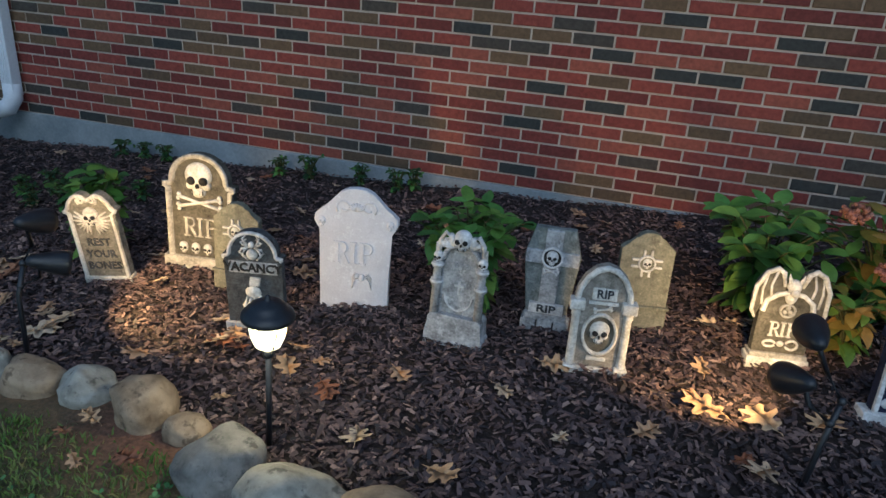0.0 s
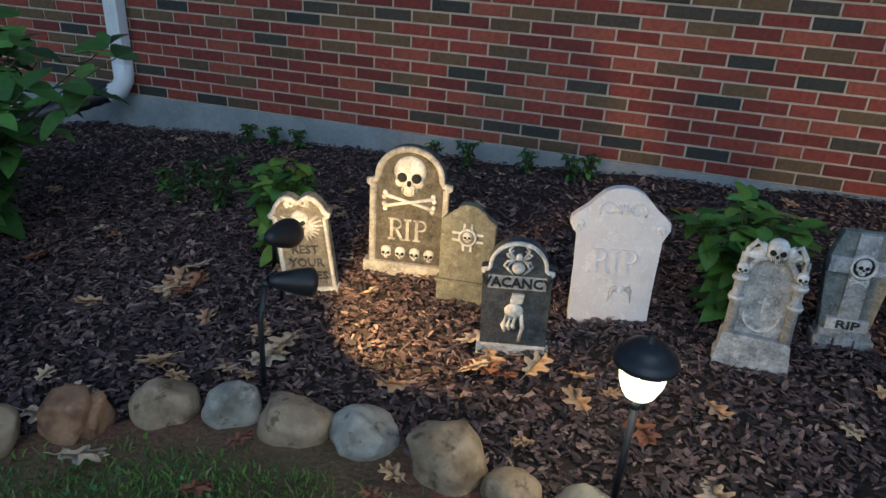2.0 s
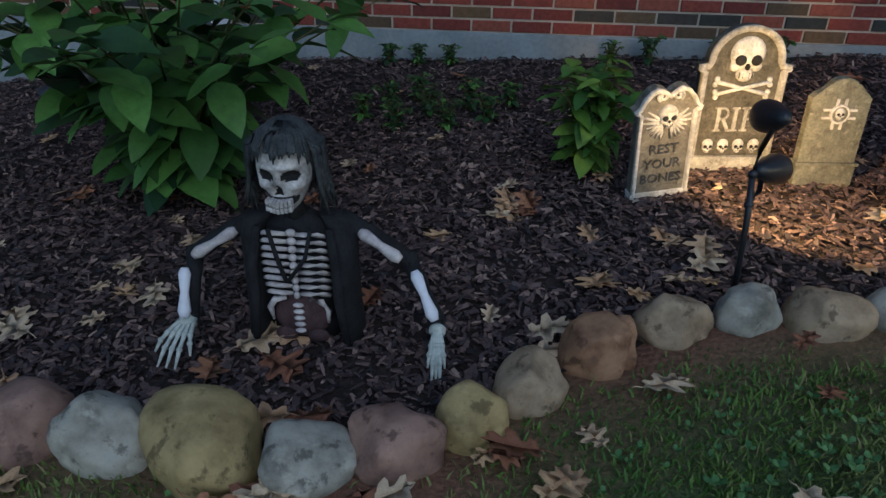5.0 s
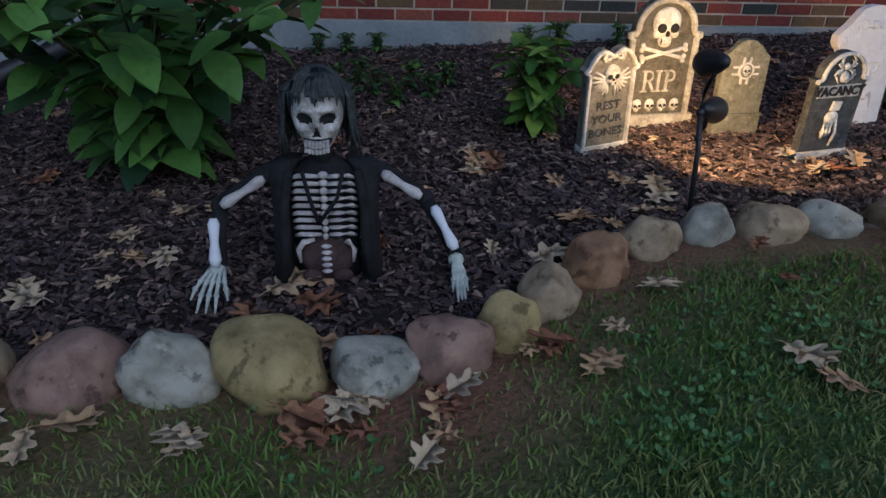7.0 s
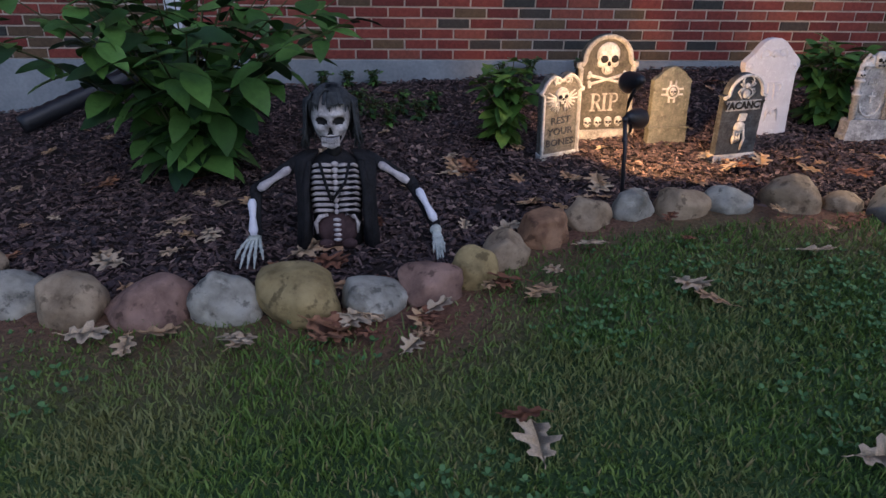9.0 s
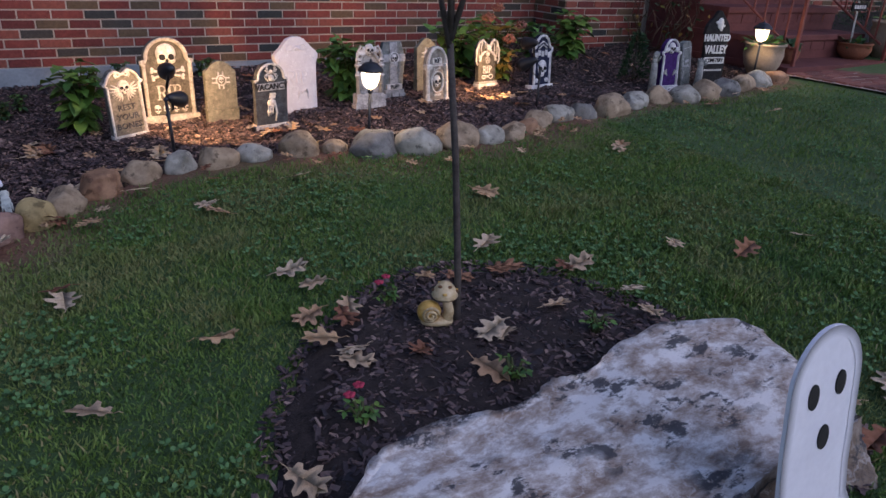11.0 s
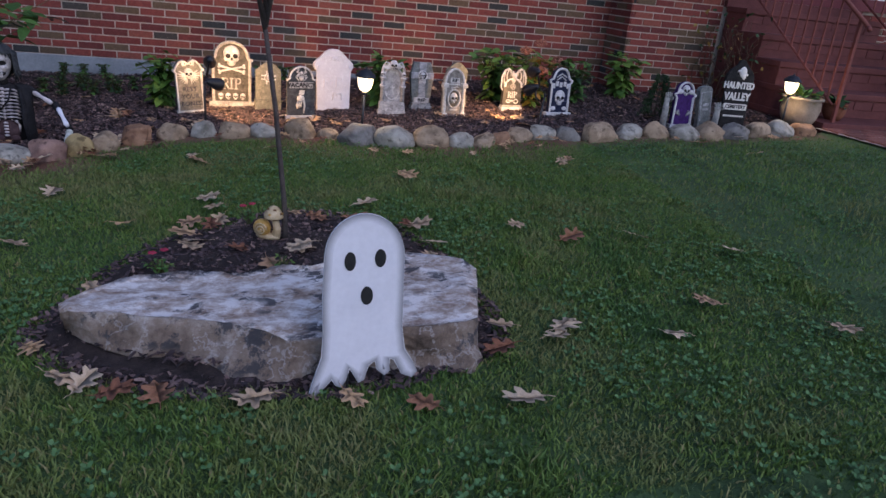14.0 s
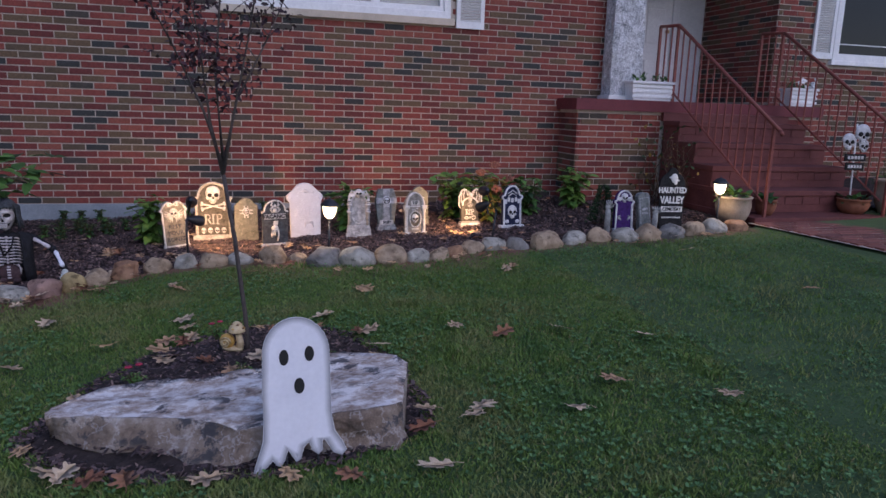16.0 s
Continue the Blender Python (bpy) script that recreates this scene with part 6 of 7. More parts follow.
face = bmesh.ops.create_uvsphere(bm, u_segments=96, v_segments=72, radius=1)["verts"]
for v in face:
    d = v.co.copy()
    low = max(0.0, -d.z)
    p = Vector((d.x * 0.064 * (1 - 0.30 * low ** 1.3), d.y * 0.076 * (1 - 0.22 * low), d.z * (0.090 if d.z > 0 else 0.112)))
    if d.y < 0:
        x, z = p.x, p.z
        push = 0.0
        for s in (-1, 1):
            push -= 0.030 * dent(x, z, s * 0.028, -0.002, 0.016, 0.013)
            push += 0.012 * dent(x, z, s * 0.044, -0.030, 0.014, 0.011)
            push -= 0.014 * dent(x, z, s * 0.044, -0.062, 0.012, 0.020)
            push += 0.008 * dent(x, z, s * 0.026, 0.021, 0.020, 0.007)
        push -= 0.016 * dent(x, z, 0.0, -0.036, 0.0085, 0.013)
        push += 0.008 * dent(x, z, 0.0, -0.014, 0.006, 0.010)
        push += 0.010 * dent(x, z, 0.0, -0.066, 0.028, 0.016)
        push += 0.008 * dent(x, z, 0.0, -0.100, 0.020, 0.012)
        p.y -= push * min(1.0, -d.y * 1.6)
    v.co = p + hc
for f in {f for v in face for f in v.link_faces}:
    c = f.calc_center_median() - hc
    f.smooth = True
    f.material_index = 3
    if c.y < 0:
        eye = any(((c.x - s * 0.028) / 0.0195) ** 2 + ((c.z + 0.002) / 0.0135) ** 2 < 1 for s in (-1, 1))
        nose = abs(c.x) < 0.0095 * (1 - (c.z + 0.048) / 0.034) and -0.048 < c.z < -0.018 and abs(c.x) > 0.0012
        mouth = (c.x / 0.036) ** 2 + ((c.z + 0.069 - 6.0 * c.x * c.x) / 0.017) ** 2 < 1
        if eye or nose or mouth:
            f.material_index = 2
for row, zz in ((0, -0.0625), (1, -0.0775)):
    for k in range(-3, 4):
        x = k * 0.0086
        z = hc.z + zz + 5.0 * x * x
        box(bm, hc.x + x - 0.0037, hc.x + x + 0.0037, hc.y - 0.086 + abs(k) * 0.0024, hc.y - 0.060, z - 0.0062, z + 0.0062, 0.0012, 3)
# matted hair like a hood, some strands over the brow
ell(bm, hc + Vector((0, 0.026, 0.018)), (0.078, 0.072, 0.088), 4, 18, 12)
for k in range(270):
    rg = random.Random(k)
    u = math.radians(rg.uniform(-24, 204))
    sx, sy = math.cos(u), math.sin(u)
    top = hc + Vector((rg.uniform(-0.03, 0.03), 0.01 - 0.04 * rg.random(), 0.092))
    p1 = hc + Vector((0.084 * sx, 0.008 + 0.080 * sy, 0.050))
    p2 = hc + Vector((0.090 * sx, 0.012 + 0.086 * sy, -0.045))
    p3 = hc + Vector(((0.088 + rg.uniform(-0.015, 0.022)) * sx, 0.016 + 0.085 * sy, -rg.uniform(0.03, 0.115)))
    tube(bm, [top, p1, p2, p3], [0.0072, 0.0072, 0.0055, 0.0015], 5, 4)
for k in range(34):
    rg = random.Random(500 + k)
    x = rg.uniform(-0.066, 0.066)
    end = 0.064 - 0.50 * abs(x) + rg.uniform(-0.012, 0.014) - (0.022 if abs(x) < 0.012 else 0.0)
    y = -0.076 * math.sqrt(max(0.05, 1 - (x / 0.075) ** 2))
    tube(bm, [hc + Vector((x * 0.3, -0.006, 0.104)), hc + Vector((x * 0.8, y * 0.66, 0.083)), hc + Vector((x, y * 0.92 - 0.006, 0.058)), hc + Vector((x * 1.02, y - 0.006, end))], [0.006, 0.0062, 0.005, 0.0012], 5, 4)


# arms
def arm(sh, el, wr, tip, bone_a, bone_b, spread):
    tube(bm, [kp(*sh), (kp(*sh) + kp(*el)) / 2 + Vector((0, 0.004, 0.010)), kp(*el)], [0.034, 0.021, 0.022], 10, 0)
    tube(bm, [kp(*el), (kp(*el) + kp(*wr)) / 2, kp(*wr)], [0.022, 0.018, 0.021], 10, 0)
    ell(bm, kp(*el), (0.025, 0.024, 0.024), 0, 10, 7)
    rg = random.Random(spread)
    for k in range(9):
        q = kp(*wr) + Vector((rg.uniform(-0.02, 0.02), rg.uniform(-0.02, 0.02), 0.008))
        tube(bm, [q, q + Vector((rg.uniform(-0.008, 0.008), rg.uniform(-0.012, 0.0), -rg.uniform(0.015, 0.035)))], [0.007, 0.002], 5, 0)
    for (a, b, mi) in (bone_a, bone_b):
        pa, pb = kp(*a) + Vector((0, -0.012, 0.006)), kp(*b) + Vector((0, -0.012, 0.004))
        tube(bm, [pa, pa.lerp(pb, 0.12), pa.lerp(pb, 0.5), pa.lerp(pb, 0.86), pb], [0.009, 0.0155, 0.0105, 0.0165, 0.010], 10, mi)
    w, t = kp(*wr), kp(*tip)
    side = (t - w).cross(Vector((0, 0.35, 1))).normalized() * spread
    ell(bm, w.lerp(t, 0.16), (0.022, 0.016, 0.020), 5, 10, 7)
    for k in range(5):
        u = (k - 2) * 0.0155
        q0, q1 = w.lerp(t, 0.10) + side * u * 0.55, w.lerp(t, 0.46) + side * u * 1.0 + Vector((0, -0.004, 0.012))
        q2 = w.lerp(t, 0.78 if k in (0, 4) else 1.04) + side * u * 1.55
        q3 = q1.lerp(q2, 0.5) + Vector((0, 0, 0.006))
        tube(bm, [q0, q0.lerp(q1, 0.5), q1, q1.lerp(q3, 0.5), q3, q2], [0.0068, 0.0050, 0.0066, 0.0048, 0.0058, 0.0025], 7, 5)
        for q in (q1, q3):
            ell(bm, q, (0.0078, 0.0078, 0.0078), 5, 7, 5)


arm((-3.20, 1.375, 0.142), (-3.385, 1.37, 0.03), (-3.39, 1.30, -0.105), (-3.405, 1.165, KF + 0.018),
    ((-3.262, 1.365, 0.108), (-3.372, 1.345, 0.042), 1), ((-3.395, 1.333, 0.010), (-3.392, 1.278, -0.100), 6), 1.0)
arm((-3.01, 1.375, 0.142), (-2.845, 1.38, 0.045), (-2.765, 1.31, -0.085), (-2.755, 1.18, KF + 0.018),
    ((-2.960, 1.372, 0.120), (-2.858, 1.350, 0.062), 1), ((-2.825, 1.345, 0.035), (-2.768, 1.285, -0.062), 6), 0.42)
ob = part("skeleton_prop", bm, [F_CLOTH, F_RIBS, F_DARK, F_SKULLP, F_HAIR, F_FINGER, F_SLEEVE, F_BELLY], None, "")
ob.matrix_world = pose(KX, KY, KZ, 0, 0, 0)
tagged(ob, "half-buried skeleton yard prop in torn black jacket, grey hair", "halloween prop")

# ---- mushroom snail figurine ----
F_YEL = surface("yellow_glaze", (0.36, 0.19, 0.03), (0.60, 0.39, 0.10), 22, 80, 0.35, 0.3, spec=0.5)
F_CAP = surface("cream_cap", (0.36, 0.24, 0.11), (0.62, 0.50, 0.29), 30, 90, 0.4, 0.3, spec=0.5)
F_HAT = surface("cream_white_glaze", (0.40, 0.28, 0.12), (0.66, 0.54, 0.34), 30, 90, 0.4, 0.2, spec=0.5)
F_BRN = surface("brown_glaze", (0.10, 0.045, 0.02), (0.20, 0.10, 0.04), 22, 80, 0.4, 0.3)
bm = bmesh.new()
ell(bm, (-0.028, -0.004, 0.052), (0.043, 0.036, 0.043), 0, 18, 12)
tube(bm, [(-0.028 + 0.031 * math.cos(a) * (1 - a / 16), -0.034 - 0.0008 * a, 0.052 + 0.031 * math.sin(a) * (1 - a / 16)) for a in [k * 0.5 for k in range(28)]], 0.0055, 6, 1)
ell(bm, (0.002, -0.004, 0.012), (0.060, 0.030, 0.016), 1, 14, 8)
tube(bm, [(0.034, 0, 0.0), (0.044, 0, 0.05), (0.032, 0, 0.105)], [0.026, 0.019, 0.016], 12, 1)
lathe(bm, [(0.014, 0.114), (0.044, 0.108), (0.047, 0.113), (0.042, 0.130), (0.030, 0.148), (0.016, 0.162), (0.0005, 0.168)], 22, 3, (0.026, 0, 0))
lathe(bm, [(0.043, 0.106), (0.016, 0.110)], 22, 2, (0.026, 0, 0))
for a in range(9):
    r, z = ((0.039, 0.132), (0.024, 0.152))[a % 2]
    ell(bm, (0.026 + r * math.cos(a * 0.75), r * math.sin(a * 0.75), z), (0.009, 0.009, 0.005), 2 if a % 3 else 0, 8, 5)
ob = part("snail_figurine", bm, [F_YEL, F_CAP, F_BRN, F_HAT], None, "")
ob.matrix_world = pose(-1.625, -0.50, gz(-1.6, -0.5) + 0.045, 0, 0, -20) @ Matrix.Scale(0.9, 4)
tagged(ob, "yellow glazed snail and mushroom garden figurine at the tree", "figurine")

# ---- downspout and pot ----
M_SPOUT = surface("white_metal", (0.55, 0.58, 0.62), (0.72, 0.75, 0.79), 5, 60, 0.45, 0.1)
ds = thing("downspout", pose(-4.165, 3.70, 0), "white metal downspout with black drain extension on the brick wall", "downspout")
bm = bmesh.new()
box(bm, -0.048, 0.048, -0.035, 0.045, 0.16, 3.2, 0.008)
for k in (-0.02, 0.0, 0.02):
    box(bm, k - 0.004, k + 0.004, -0.039, -0.033, 0.18, 3.2, 0.0015)
part("pipe", bm, M_SPOUT, ds)
bm = bmesh.new()
tube(bm, [(0, 0.005, 0.24), (0.0, 0.0, 0.14), (-0.02, -0.03, 0.085), (-0.075, -0.07, 0.06)], [0.058, 0.060, 0.060, 0.058], 12)
part("elbow", bm, M_SPOUT, ds)
bm = bmesh.new()
pts = [Vector((-0.05, -0.05, 0.075)).lerp(Vector((-0.75, -0.62, -0.20)), k / 26) for k in range(27)]
tube(bm, pts, [0.058 if k % 2 else 0.052 for k in range(27)], 12)
part("drain_extension", bm, M_BLACK, ds, "black corrugated drain pipe")

pot = thing("plastic_pot", pose(-5.75, 2.75, bed_z(-5.75, 2.75) + 0.005, 4, 3, 0), "dark plastic nursery pot with pale rim on the mulch", "pot")
bm = bmesh.new()
lathe(bm, [(0.11, 0), (0.145, 0.17), (0.135, 0.17), (0.12, 0.12), (0.0005, 0.12)], 26)
part("body", bm, M_BLACK, pot)
bm = bmesh.new()
lathe(bm, [(0.143, 0.150), (0.155, 0.152), (0.155, 0.178), (0.143, 0.176)], 26)
part("rim", bm, M_CONC, pot, "pale dusty rim")

# ---- front window ----
w = thing("window_1", pose(0, WY, 0), "white framed front window with stone sill and drawn blinds", "window", kind="structure")
x0, x1, z0, z1 = WIN
bm = bmesh.new()
for b in ((x0, x0 + 0.075, -0.01, 0.12, z0, z1), (x1 - 0.075, x1, -0.01, 0.12, z0, z1), (x0, x1, -0.012, 0.12, z0, z0 + 0.075), (x0, x1, -0.012, 0.12, z1 - 0.075, z1)):
    box(bm, *b, bevel=0.006)
part("window_frame", bm, M_WHITE, w)
third = (x1 - x0 - 0.15) / 3
for k in range(3):
    a = x0 + 0.075 + k * third
    bm = bmesh.new()
    for b in ((a, a + 0.045, 0.015, 0.07, z0 + 0.075, z1 - 0.075), (a + third - 0.045, a + third, 0.015, 0.07, z0 + 0.075, z1 - 0.075), (a, a + third, 0.013, 0.07, z0 + 0.073, z0 + 0.125), (a, a + third, 0.013, 0.07, z1 - 0.12, z1 - 0.073)):
        box(bm, *b, bevel=0.004)
    part("sash", bm, M_WHITE, w)
    ob = part("pane", bx(a + 0.04, a + third - 0.04, 0.045, 0.05, z0 + 0.12, z1 - 0.11), M_GLASS, w)
    ob.visible_shadow = False
part("blind", bx(x0 + 0.05, x1 - 0.05, 0.10, 0.11, z0 + 0.02, z1 - 0.02), M_BLIND, w, "drawn cream blind")
bm = bmesh.new()
box(bm, x0 - 0.02, x1 + 0.04, -0.05, 0.10, z0 - 0.075, z0 - 0.002, 0.006)
part("window_sill", bm, M_SILL, w, "cream stone sill")


def shutter(x0, x1, z0, z1, yy):
    s = thing("shutter", pose(x0, yy, z0), "white louvred window shutter on the brick wall", "shutter", "window shutters")
    wd, hh = x1 - x0, z1 - z0
    bm = bmesh.new()
    for b in ((0, 0.045, -0.03, 0.0, 0, hh), (wd - 0.045, wd, -0.03, 0.0, 0, hh), (0.04, wd - 0.04, -0.03, 0.0, 0, 0.075), (0.04, wd - 0.04, -0.03, 0.0, hh - 0.06, hh)):
        box(bm, *b, bevel=0.003)
    part("frame", bm, M_WHITE, s)
    k = 0
    z = 0.085
    while z < hh - 0.07:
        bm = bmesh.new()
        box(bm, 0.042, wd - 0.042, -0.003, 0.003, -0.014, 0.014, 0.001)
        bmesh.ops.transform(bm, matrix=Matrix.Translation((0, -0.014, z)) @ pose(0, 0, 0, 38, 0, 0), verts=bm.verts[:])
        part("slat", bm, M_WHITE, s)
        z += 0.030
    return s


shutter(0.70, 1.02, 1.955, 3.15, WY - 0.004)

# ---- porch, recess and steps ----
PZ = 1.255
M_STEP = surface("painted_step", (0.085, 0.026, 0.024), (0.15, 0.050, 0.045), 7, 60, 0.75, 0.35)
porch = wall_box("porch_base", [(2.008, 4.85, 3.308, 5.3, -0.2, 1.13), (4.85, 5.20, 3.308, 3.766, -0.2, 1.13)], M_MORTAR, "brick porch base", "porch")
wall_box("porch_floor", [(1.96, 4.846, 3.25, 5.296, 1.13, PZ), (4.846, 5.24, 3.25, 3.764, 1.13, PZ)], M_MAROON, "maroon painted porch slab", "porch floor")
wall_recess = wall_box("wall_recess", [(2.55, 4.85, 5.30, 5.5, 1.0, WTOP), (2.30, 2.55, WY + 0.25, 5.3, 1.0, WTOP)], M_WHITE, "white entrance wall in the recess", "wall")
wall_wing = wall_box("wall_wing", [(4.858, 9.5, WY + 0.008, 5.5, -0.3, WTOP)], M_MORTAR, "brick wing of the house beside the porch", "wall")
door = thing("door_1", pose(3.85, 5.296, PZ), "white panelled front door in the recess", "door", kind="structure")
part("leaf_panel", bx(-0.45, 0.45, -0.045, 0.0, 0.02, 2.05, bevel=0.005), M_WHITE, door)
for px_ in (-0.2, 0.2):
    for pz_ in (0.25, 0.95, 1.5):
        part("panel", bx(px_ - 0.14, px_ + 0.14, -0.056, -0.04, pz_ - 0.12, pz_ + (0.35 if pz_ < 1.4 else 0.3), bevel=0.01), M_WHITE, door)
bm = bmesh.new()
for b in ((-0.56, -0.46, -0.06, 0.0, 0, 2.08), (0.46, 0.56, -0.06, 0.0, 0, 2.08), (-0.56, 0.56, -0.062, 0.0, 2.06, 2.16)):
    box(bm, *b, bevel=0.004)
part("casing", bm, M_WHITE, door)
bm = bmesh.new()
ell(bm, (0.38, -0.075, 1.0), (0.03, 0.03, 0.03))
part("knob", bm, surface("brass", (0.35, 0.25, 0.10), (0.5, 0.36, 0.16), 20, 60, 0.3, 0.1, metal=1.0), door)

# white rough-plastered pillar with climbing tracery
M_PLASTER = surface("rough_plaster", (0.20, 0.21, 0.22), (0.86, 0.87, 0.88), 15, 60, 0.9, 1.0, dist=0.03)
col = thing("porch_pillar", pose(2.68, 3.62, PZ), "rough white textured porch pillar", "pillar")
bm = bmesh.new()
box(bm, -0.19, 0.19, -0.10, 0.12, 0.0, 2.0)
bmesh.ops.subdivide_edges(bm, edges=bm.edges[:], cuts=9, use_grid_fill=True)
for v in bm.verts:
    n3 = noise.noise(v.co * 16) * 0.022 + noise.noise(v.co * 40) * 0.010
    v.co += Vector((math.copysign(1, v.co.x) * n3, -n3, 0)) if 0.01 < v.co.z < 1.99 else Vector()
part("shaft", bm, M_PLASTER, col)
part("base", bx(-0.22, 0.22, -0.14, 0.14, 0.0, 0.05, bevel=0.008), M_WHITE, col)

steps = thing("front_steps", pose(3.05, 1.6, 0.1), "maroon painted brick front steps", "steps", kind="structure")
LEV = [(1.04, 3.25, 2.95), (0.825, 2.95, 2.62), (0.61, 2.62, 2.29), (0.395, 2.29, 1.95), (0.18, 1.95, 1.58)]
for zt, ya, yb in LEV:
    ob = part("tread", bx(0, 1.70, yb - 1.6 - 0.02, 3.25 - 1.6 - (0.002 if zt < 1 else 0), zt - 0.1 - 0.055, zt - 0.1, bevel=0.008), M_STEP, steps)
    ob = part("riser", bx(0.012, 1.688, yb - 1.6, 3.25 - 1.6, zt - 0.1 - 0.24, zt - 0.1 - 0.055), M_STEP, steps)
    for k in range(8):
        part("step_brick", bx(0.014 + k * 0.211, 0.014 + k * 0.211 + 0.198, yb - 1.6 - 0.006, yb - 1.6 + 0.02, zt - 0.1 - 0.142, zt - 0.1 - 0.064, bevel=0.004), M_STEP, steps)


part("riser", bx(0.0, 1.70, 1.655, 1.706, 0.93, 1.028), M_STEP, steps)
# added slab, out of view: closes the house top and darkens the recess
tagged(part("eaves", bx(-11.0, 9.5, 3.62, 5.6, WTOP + 0.002, WTOP + 0.16), M_WHITE), "unseen white slab added over the wall, darkening the recess", "eaves", kind="structure")


def rail(x, label):
    r = thing("stair_rail", pose(x, 1.62, 0), label, "railing", "stair rails")
    top = [(0, 2.08, 2.115), (0, 1.70, 2.095), (0, -0.09, 0.985), (0, -0.115, 0.955)]
    bm = bmesh.new()
    for a, b in zip(top, top[1:]):
        tube(bm, [a, b], 0.019, 8)
    part("handrail", bm, M_RAIL, r, "reddish painted handrail")
    bm = bmesh.new()
    tube(bm, [(0, 1.72, 1.36), (0, 0.06, 0.325)], 0.012, 6)
    part("lower_bar", bm, M_RAIL, r)
    for yy, za, zb in ((0.0, 0.16, 1.035), (1.71, 1.25, 2.10), (2.08, 1.25, 2.115)):
        part("post", bx(-0.014, 0.014, yy - 0.014, yy + 0.014, za, zb, bevel=0.003), M_RAIL, r)
    for k in range(13):
        yy = 0.13 + k * 0.122
        zt = 0.985 + (yy + 0.09) * 0.620
        zb = 0.325 + (yy - 0.06) * 0.6235
        part("baluster", bx(-0.007, 0.007, yy - 0.007, yy + 0.007, zb, zt, bevel=0.0015), M_RAIL, r)
    for yy in (1.83, 1.95):
        part("baluster", bx(-0.007, 0.007, yy - 0.007, yy + 0.007, 1.25, 2.10, bevel=0.0015), M_RAIL, r)
    return r


rail(3.19, "reddish iron stair railing with square balusters")
rail(4.60, "reddish iron stair railing with square balusters")


def flower_box(x, y, wd, seed, white):
    f = thing("flower_box", pose(x, y, PZ), "white ribbed flower box with " + ("white blooms" if white else "small dark plants") + " on the porch", "planter")
    bm = bmesh.new()
    slab(bm, [(-wd / 2 + 0.02, 0), (wd / 2 - 0.02, 0), (wd / 2, 0.19), (-wd / 2, 0.19)], -0.09, 0.09, 0.004)
    part("box", bm, M_WHITE, f)
    for zz in (0.045, 0.10, 0.155):
        part("rib", bx(-wd / 2 - 0.004, wd / 2 + 0.004, -0.103, -0.088, zz - 0.016, zz + 0.016, bevel=0.005), M_WHITE, f)
    part("rim", bx(-wd / 2 - 0.015, wd / 2 + 0.015, -0.115, 0.105, 0.186, 0.215, bevel=0.006), M_WHITE, f)
    rg = random.Random(seed)
    for k in range(26):
        ob = new("leaf", leaf_of(0.07, rg.choice((M_DEEP, M_GREEN))))
        ob.parent = f
        ob.matrix_local = pose(rg.uniform(-wd / 2, wd / 2) * 0.85, rg.uniform(-0.06, 0.06), 0.20 + rg.uniform(0, 0.06), rg.uniform(-30, 30), rg.uniform(-75, -10), rg.uniform(0, 360))
    if white:
        for k in range(9):
            bm = bmesh.new()
            for j in range(5):
                ell(bm, (0.018 * math.cos(j * 1.257), 0.018 * math.sin(j * 1.257), 0), (0.016, 0.016, 0.008), 0, 8, 5)
            fl = part("bloom", bm, M_WHITE, f, "white bloom")
            fl.location = (rg.uniform(-0.05, wd / 2), rg.uniform(-0.09, -0.02), 0.22 + rg.uniform(0, 0.12))
            fl.rotation_euler = (rg.uniform(0.6, 1.3), 0, rg.uniform(-0.5, 0.5))


flower_box(2.93, 3.42, 0.52, 3, False)
flower_box(5.00, 3.43, 0.38, 4, True)

# second window on the wing
# opaque pane: the dark of the unlit room is put into its colour
M_DARKPANE, _t, _n, _l, _b = nt("opaque_dark_pane")
_b.inputs["Base Color"].default_value = (0.006, 0.009, 0.011, 1)
_b.inputs["Roughness"].default_value = 0.05
_b.inputs["Specular IOR Level"].default_value = 0.25
w2 = thing("window_2", pose(5.72, WY, 1.86), "white framed dark window on the wing", "window", kind="structure")
bm = bmesh.new()
for b in ((0, 0.09, -0.03, 0.012, 0, 1.35), (1.5, 1.59, -0.03, 0.012, 0, 1.35), (0, 1.59, -0.032, 0.012, 0, 0.085), (0, 1.59, -0.032, 0.012, 1.26, 1.35)):
    box(bm, *b, bevel=0.005)
part("window_frame", bm, M_WHITE, w2)
part("pane", bx(0.085, 1.505, -0.006, 0.006, 0.08, 1.265), M_DARKPANE, w2, "opaque near-black pane coloured like an unlit room")
part("glazing_bar", bx(0.085, 1.505, -0.012, -0.005, 0.20, 0.212), M_WHITE, w2)
part("window_sill", bx(-0.03, 1.62, -0.06, 0.01, -0.06, -0.002, bevel=0.006), M_WHITE, w2)
shutter(5.40, 5.71, 1.87, 3.15, WY - 0.004)

# ---- pots and signs by the steps ----
M_URN = surface("sandy_urn", (0.24, 0.185, 0.13), (0.42, 0.34, 0.25), 9, 70, 0.8, 0.3)
M_TERRA = surface("terracotta", (0.15, 0.055, 0.03), (0.27, 0.11, 0.06), 9, 70, 0.85, 0.3)


